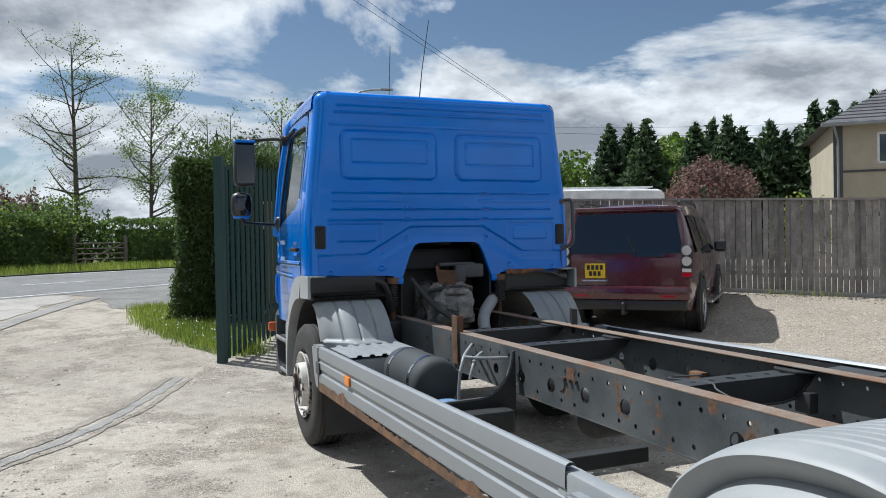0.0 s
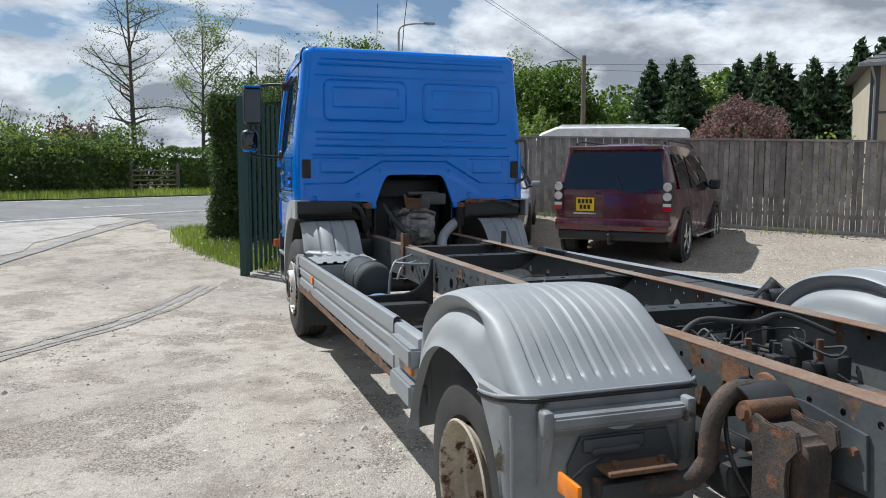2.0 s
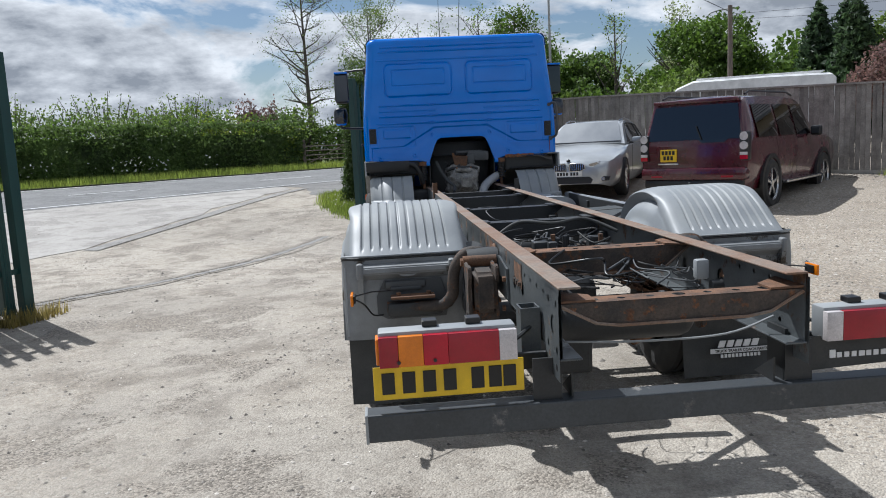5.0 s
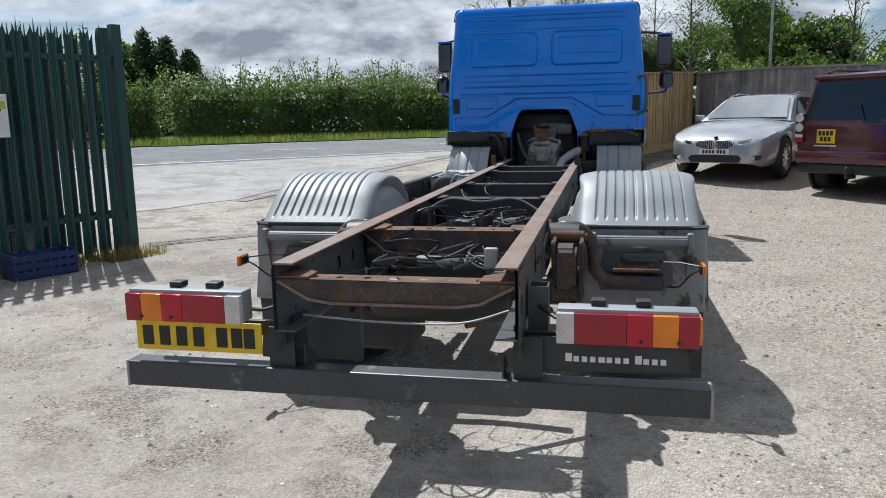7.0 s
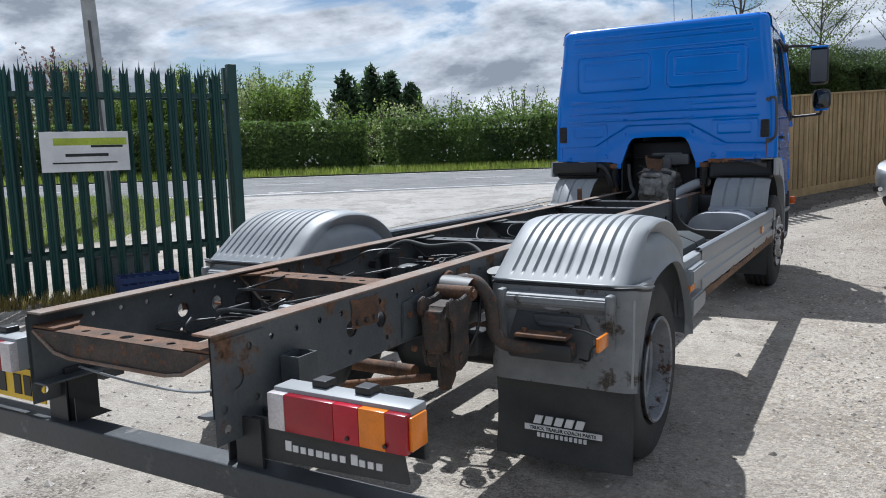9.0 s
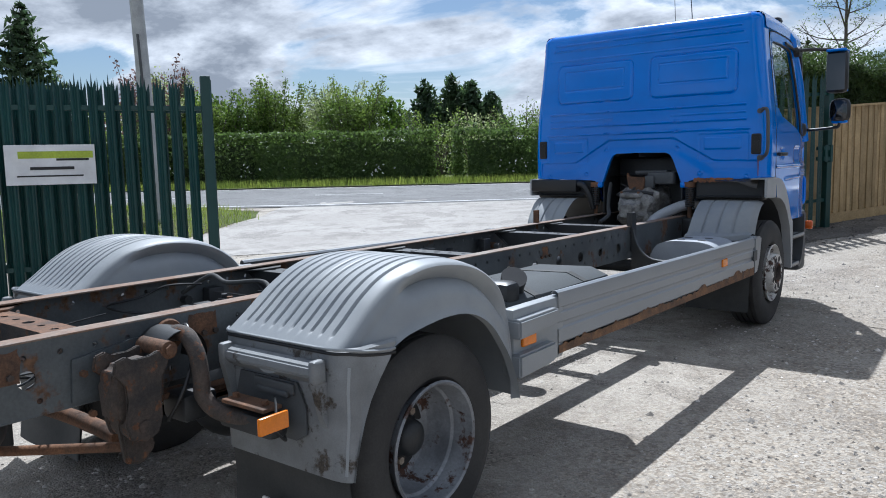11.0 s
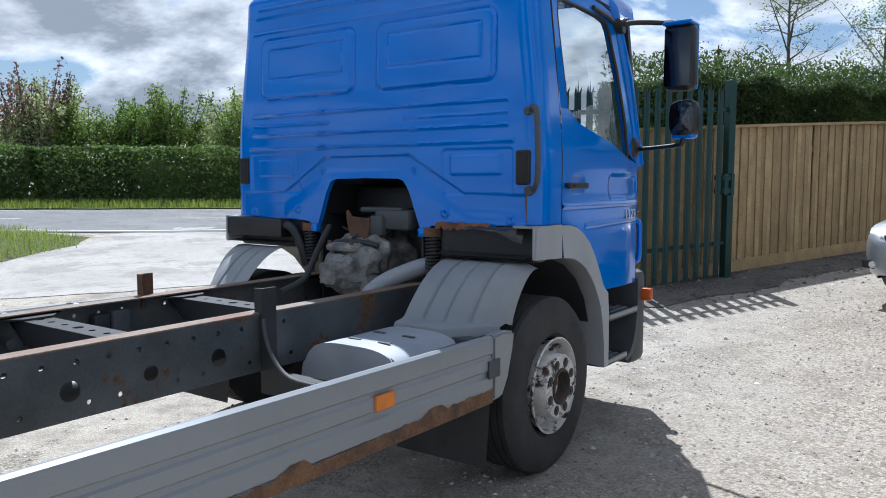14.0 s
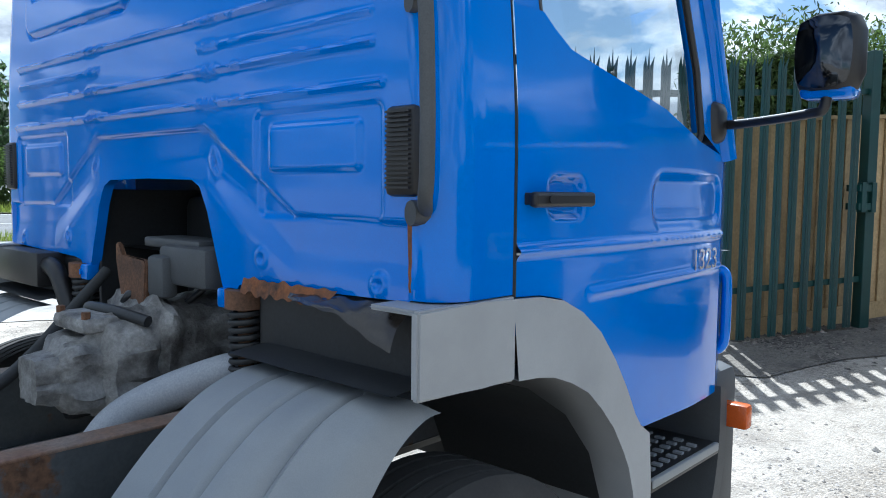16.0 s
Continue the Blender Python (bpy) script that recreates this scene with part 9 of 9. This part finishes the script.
lawn("bank_grass", BANK, 16000, 0.15, "green grass bank at the yard entrance", M_GRASS, "earth of the grass bank")
WEEDS = [(-5.95, -4.3), (-5.2, -3.0), (-4.35, -1.5), (-4.0, -1.35), (-4.05, -1.75), (-4.8, -3.1), (-5.5, -4.5)]
pts = []
while len(pts) < 2600:
    x, y = rg.uniform(-6.0, -4.0), rg.uniform(-4.5, -1.3)
    if inside(WEEDS, x, y) and lumpy(x, y, 0, 3) > -0.2:
        pts.append((x, y, gz(x, y)))
blades("dry_weeds", pts, 0.13, M_STRAW, "dry yellow weeds along the gate foot", 4)
pts = []
for _ in range(900):
    t = rg.random()
    x, y = GF0[0] + (GF1[0] - GF0[0]) * t - 0.12 - abs(rg.gauss(0, 0.08)), GF0[1] + (GF1[1] - GF0[1]) * t - 0.12 - abs(rg.gauss(0, 0.08))
    if lumpy(x, y, 2, 0.9) > 0.15:
        pts.append((x, y, gz(x, y)))
blades("fence_weeds", pts, 0.16, M_GRASS, "green weeds along the fence foot", 6)

# worn pale concrete, asphalt mouth and tar joint
patch("concrete_apron", [(-5.7, 3.4), (-4.9, 6.0), (-3.6, 11.0), (-3.3, 12.0), (-3.5, 12.8), (-4.6, 13.9), (-9.5, 10.4), (-13.0, 7.2), (-11.6, 5.0), (-10.2, 2.2), (-8.0, 0.0)], M_PALE, 0.008, "worn pale concrete apron", "pavement", border=0.25)
patch("asphalt_mouth", [(-3.0, 12.4), (-2.6, 9.6), (-2.2, 9.0), (-1.0, 9.2), (0.4, 13.5), (3.4, 18.6), (-4.7, 14.4), (-3.7, 13.4)], M_TAR, 0.007, "grey asphalt at the road mouth", "pavement", border=0.2)
patch("tar_joint", [(-5.62, 3.3), (-4.75, 6.0), (-3.45, 10.9), (-3.0, 12.1), (-2.8, 12.0), (-3.2, 10.7), (-4.5, 5.9), (-5.35, 3.2)], M_JOINT, 0.012, "dark tar joint beside the concrete", "pavement", border=0.06)

# loose stones on the yard
M_STONE = material("loose_stone", (0.52, 0.48, 0.43), 0.9, dark=(0.20, 0.175, 0.15), scale=9, fine=60, bump=0.2, island=0.6)


def pebbles(name, places, size, mat, label, seed):
    """Many small five-sided stones in one mesh."""
    rs = np.random.RandomState(seed)
    verts, faces = [], []
    for k, (x, y) in enumerate(places):
        s = size * rs.uniform(0.5, 1.5) * (2.0 if rs.rand() < 0.03 else 1)
        z = gz(x, y)
        c = [(x + s * rs.uniform(0.7, 1.2) * math.cos(q * 1.257 + k), y + s * rs.uniform(0.7, 1.2) * math.sin(q * 1.257 + k), z + 0.001) for q in range(5)]
        c.append((x + rs.uniform(-0.3, 0.3) * s, y + rs.uniform(-0.3, 0.3) * s, z + s * rs.uniform(0.4, 0.9)))
        b = len(verts)
        verts += c
        faces += [(b + q, b + (q + 1) % 5, b + 5) for q in range(5)]
    me = bpy.data.meshes.new(name)
    me.from_pydata(verts, [], faces)
    me.materials.append(mat)
    return tagged(new(name, me), label, "gravel", kind="stuff")


rp2 = np.random.RandomState(5)
places = []
while len(places) < 34000:
    x, y = rp2.uniform(-8, 9), rp2.uniform(-10.5, 7)
    # thick on the right of the yard, in drifts elsewhere
    dens = 0.30 * smoothstep(0.8, 2.2, x) + 0.12 + 0.5 * smoothstep(0.1, 0.5, lumpy(x, y, 0, 0.5))
    if rp2.rand() < dens:
        places.append((x, y))
pebbles("loose_stones", places, 0.0095, M_STONE, "loose small stones scattered over the yard", 3)
F0, F1 = Vector((-0.50, 5.38)), Vector((2.9, 12.3))
places = []
for _ in range(4200):
    p = F0.lerp(F1, rp2.rand()) + Vector((1, -0.49)).normalized() * abs(rp2.normal() * 0.35 + 0.35)
    places.append((p.x, p.y))
for _ in range(3000):
    p = Vector(GF0).lerp(Vector(GF1), rp2.rand()) + Vector((-0.73, -0.68)) * abs(rp2.normal() * 0.3 + 0.25)
    places.append((p.x, p.y))
pebbles("rubble", places, 0.018, material("dark_rubble", (0.22, 0.19, 0.16), 0.95, dark=(0.09, 0.08, 0.07), scale=9, fine=60, bump=0.2, island=0.6), "dark stony rubble along the fence foot", 8)
rubble_bed = ground_material("dark_fence_foot_soil", (0.20, 0.18, 0.155), (0.16, 0.145, 0.125), (0.10, 0.09, 0.08), 60, 0.6, 0.45)
patch("rubble_bed", [(-0.5, 5.3), (2.9, 12.2), (3.6, 11.9), (1.2, 7.0), (0.6, 5.2), (0.2, 4.5), (-0.3, 4.3)], rubble_bed, 0.010, "dark stony soil at the fence foot", "ground", border=0.3)
# old trench line across the yard
line = [(-4.6, -0.9), (-3.72, -0.05), (-2.95, 0.98), (-2.42, 1.95), (-1.9, 3.2)]
for off, w in ((-0.02, 0.085), (0.20, 0.06)):
    ribbon("trench_line", [(x + off, y - off * 0.6) for x, y in line], w, M_TRENCH, 0.006, "dark edge of an old trench in the yard surface", "pavement", seed=off)
ribbon("trench_fill", [(x + 0.09, y - 0.054) for x, y in line], 0.10, M_JOINT, 0.005, "grey filling of an old trench", "pavement", seed=3.0)

# field gate in the roadside hedge
fg = thing("field_gate", "dull grey five-bar field gate", "gate")
ga, gb = from_road(11.6, 0.4), from_road(13.8, 0.4)
gzz = gz(*ga) + 0.05
for k in range(5):
    bm = bmesh.new()
    z = gzz + 0.15 + 0.19 * k
    tube(bm, [(*ga, z), (*gb, z)], 0.022, 6)
    part("bar", bm, M_POLE, fg)
bm = bmesh.new()
tube(bm, [(*ga, gzz + 0.12), (*gb, gzz + 0.92)], 0.018, 6)
part("brace", bm, M_POLE, fg)
for p in (ga, gb):
    bm = bmesh.new()
    box(bm, p[0] - 0.07, p[0] + 0.07, p[1] - 0.07, p[1] + 0.07, gzz - 0.2, gzz + 1.2, 0.01)
    part("post", bm, M_POLE, fg)

# poles, lamps and wires
def pole(x, y, h, r, mat, name, label, lean=(0, 0)):
    g = gz(x, y)
    t = thing(name, label, "pole")
    bm = bmesh.new()
    tube(bm, [(x, y, g - 0.2), (x + lean[0] * 0.5, y + lean[1] * 0.5, g + h * 0.5), (x + lean[0], y + lean[1], g + h)], [r, r * 0.88, r * 0.75], 12)
    part("shaft", bm, mat, t, smooth=60)
    return t


pole(12.55, 19.6, 5.4, 0.11, M_POLE, "telegraph_pole", "brown wooden telegraph pole")
px, py = -11.98, 2.46
rp_pole = pole(px, py, 8.0, 0.16, M_STEELPOLE, "roadside_pole", "pale grey roadside pole with cable duct", lean=(-0.2, -0.16))
bm = bmesh.new()
tube(bm, [(px + 0.14, py - 0.10, gz(px, py)), (px + 0.03, py - 0.20, 4.2)], 0.028, 6)
part("cable_duct", bm, M_GREY_DARK, rp_pole)


def street_lamp(x, y, h, yaw):
    t = pole(x, y, h, 0.075, M_STEELPOLE, "street_lamp", "tall grey street lamp with bent arm")
    g = gz(x, y)
    dx, dy = math.cos(radians(yaw)), math.sin(radians(yaw))
    bm = bmesh.new()
    tube(bm, smooth_path([(x, y, g + h - 0.02), (x + 0.15 * dx, y + 0.15 * dy, g + h + 0.28), (x + 0.7 * dx, y + 0.7 * dy, g + h + 0.42), (x + 1.3 * dx, y + 1.3 * dy, g + h + 0.46)]), 0.045, 8)
    part("arm", bm, M_STEELPOLE, t, smooth=60)
    bm = bmesh.new()
    box(bm, -0.3, 0.3, -0.09, 0.09, -0.05, 0.05, 0.03, m=pose(x + 1.55 * dx, y + 1.55 * dy, g + h + 0.47, 0, 0, yaw))
    part("lantern", bm, M_GREY, t, smooth=40)


street_lamp(8.3, 31.0, 8.0, -10)
street_lamp(19.4, 37.0, 7.6, -20)

wires = thing("overhead_wires", "thin dark overhead wires on poles", "wire")
for p, q, sag in (((12.5, 19.6, 5.8), (-6.5, 12.0, 12.5), 0.2), ((12.6, 19.6, 5.75), (-6.0, 11.6, 12.7), 0.25), ((12.6, 19.6, 5.7), (48, 16, 8.5), 0.5), ((12.55, 19.6, 5.5), (48, 15, 7.6), 0.6)):
    p, q = Vector(p), Vector(q)
    bm = bmesh.new()
    tube(bm, [p.lerp(q, t) - Vector((0, 0, sag * 4 * t * (1 - t))) for t in np.linspace(0, 1, 13)], 0.007, 4)
    part("wire", bm, M_CARBLACK, wires)


# house with a hipped slate roof
def house():
    t = thing("house", "two-storey beige rendered house with grey hipped roof", "house", at=pose(20.75, 14.0, 0.35, 0, 0, -42))
    W, D, E, R = 10.0, 7.5, 5.0, 7.4
    # front wall in bays so the window openings go through
    wins = ((1.35, 2.55, 3.55, 4.65), (6.2, 7.6, 3.55, 4.65), (3.6, 5.6, 0.9, 2.2))
    xs = sorted({0, W, *[w[0] for w in wins], *[w[1] for w in wins]})
    bays = []
    for a, b in zip(xs, xs[1:]):
        z = 0.0
        for w in wins:
            if w[0] <= a and b <= w[1]:
                bays.append((a, b, 0, 0.3, z, w[2]))
                z = w[3]
        bays.append((a, b, 0, 0.3, z, E))
    bays += [(0, 0.3, 0.3, D, 0, E), (W - 0.3, W, 0.3, D, 0, E), (0.3, W - 0.3, D - 0.3, D, 0, E)]
    for bay in bays:
        bm = bmesh.new()
        box(bm, *bay)
        part("wall", bm, M_RENDER, t)
    # dark strip puts the side wall's shade into colour at the corner
    bm = bmesh.new()
    box(bm, -0.02, 0.28, -0.03, 0.0, 0, E)
    part("corner_strip", bm, M_GREY_DARK, t, "dark strip painted as the shaded side wall")
    bm = bmesh.new()
    box(bm, 0.28, W, -0.03, 0.0, 3.28, 3.36)
    part("string_course", bm, M_GREY_DARK, t)
    o = 0.4
    bm = bmesh.new()
    lo = [(-o, -o, E), (W + o, -o, E), (W + o, D + o, E), (-o, D + o, E)]
    rd = [(3.6, D / 2, R), (W - 3.6, D / 2, R)]
    v = [bm.verts.new(p) for p in lo + rd]
    for f in ((0, 1, 5, 4), (1, 2, 5), (2, 3, 4, 5), (3, 0, 4), (0, 3, 2, 1)):
        bm.faces.new([v[i] for i in f])
    roof = part("roof", bm, M_ROOF, t, "grey slate hipped roof")
    rows = 16
    for k in range(rows):
        q0 = k / rows
        bm = bmesh.new()
        y = -o + (D / 2 + o) * q0
        z = E + (R - E) * q0
        x0, x1 = -o + (3.6 + o) * q0, W + o - (3.6 + o) * q0
        box(bm, x0, x1, y, y + 0.10, z + 0.0, z + 0.035)
        part("slate_course", bm, M_ROOF, roof)
    bm = bmesh.new()
    box(bm, -o - 0.05, W + o + 0.05, -o - 0.08, -o + 0.04, E - 0.12, E + 0.02, 0.02)
    tube(bm, [(-0.05, -o, E - 0.1), (0.12, -0.08, E - 0.6), (0.12, -0.08, 0.0)], 0.04, 6)
    part("gutter", bm, M_GREY, t, "grey gutter and downpipe")
    for a, b, c, d in wins:
        bm = bmesh.new()
        for x0, x1, z0, z1 in ((a, b, c, c + 0.08), (a, b, d - 0.08, d), (a, a + 0.08, c, d), (b - 0.08, b, c, d), ((a + b) / 2 - 0.04, (a + b) / 2 + 0.04, c, d)):
            box(bm, x0, x1, 0.02, 0.12, z0, z1)
        w = part("window", bm, M_WHITE, t, "white framed window")
        for x0, x1 in ((a + 0.08, (a + b) / 2 - 0.04), ((a + b) / 2 + 0.04, b - 0.08)):
            bm = bmesh.new()
            box(bm, x0, x1, 0.06, 0.07, c + 0.08, d - 0.08)
            part("pane", bm, M_TINT, w)
            bm = bmesh.new()
            box(bm, x0, x1, 0.16, 0.17, c + 0.08, d - 0.08)
            part("curtain", bm, M_WHITE, w, "pale curtain")
    bm = bmesh.new()
    box(bm, 2.7, 2.78, -0.06, 0.0, 1.4, 2.9)
    part("vent_pipe", bm, M_RENDER, t)


house()
shed = thing("garden_wall", "short red brick garden wall", "wall", at=pose(23.2, 10.6, 0.4, 0, 0, -42))
bm = bmesh.new()
box(bm, 0, 3, 0, 0.25, 0, 2.2, 0.01)
part("wall", bm, M_BRICK, shed)
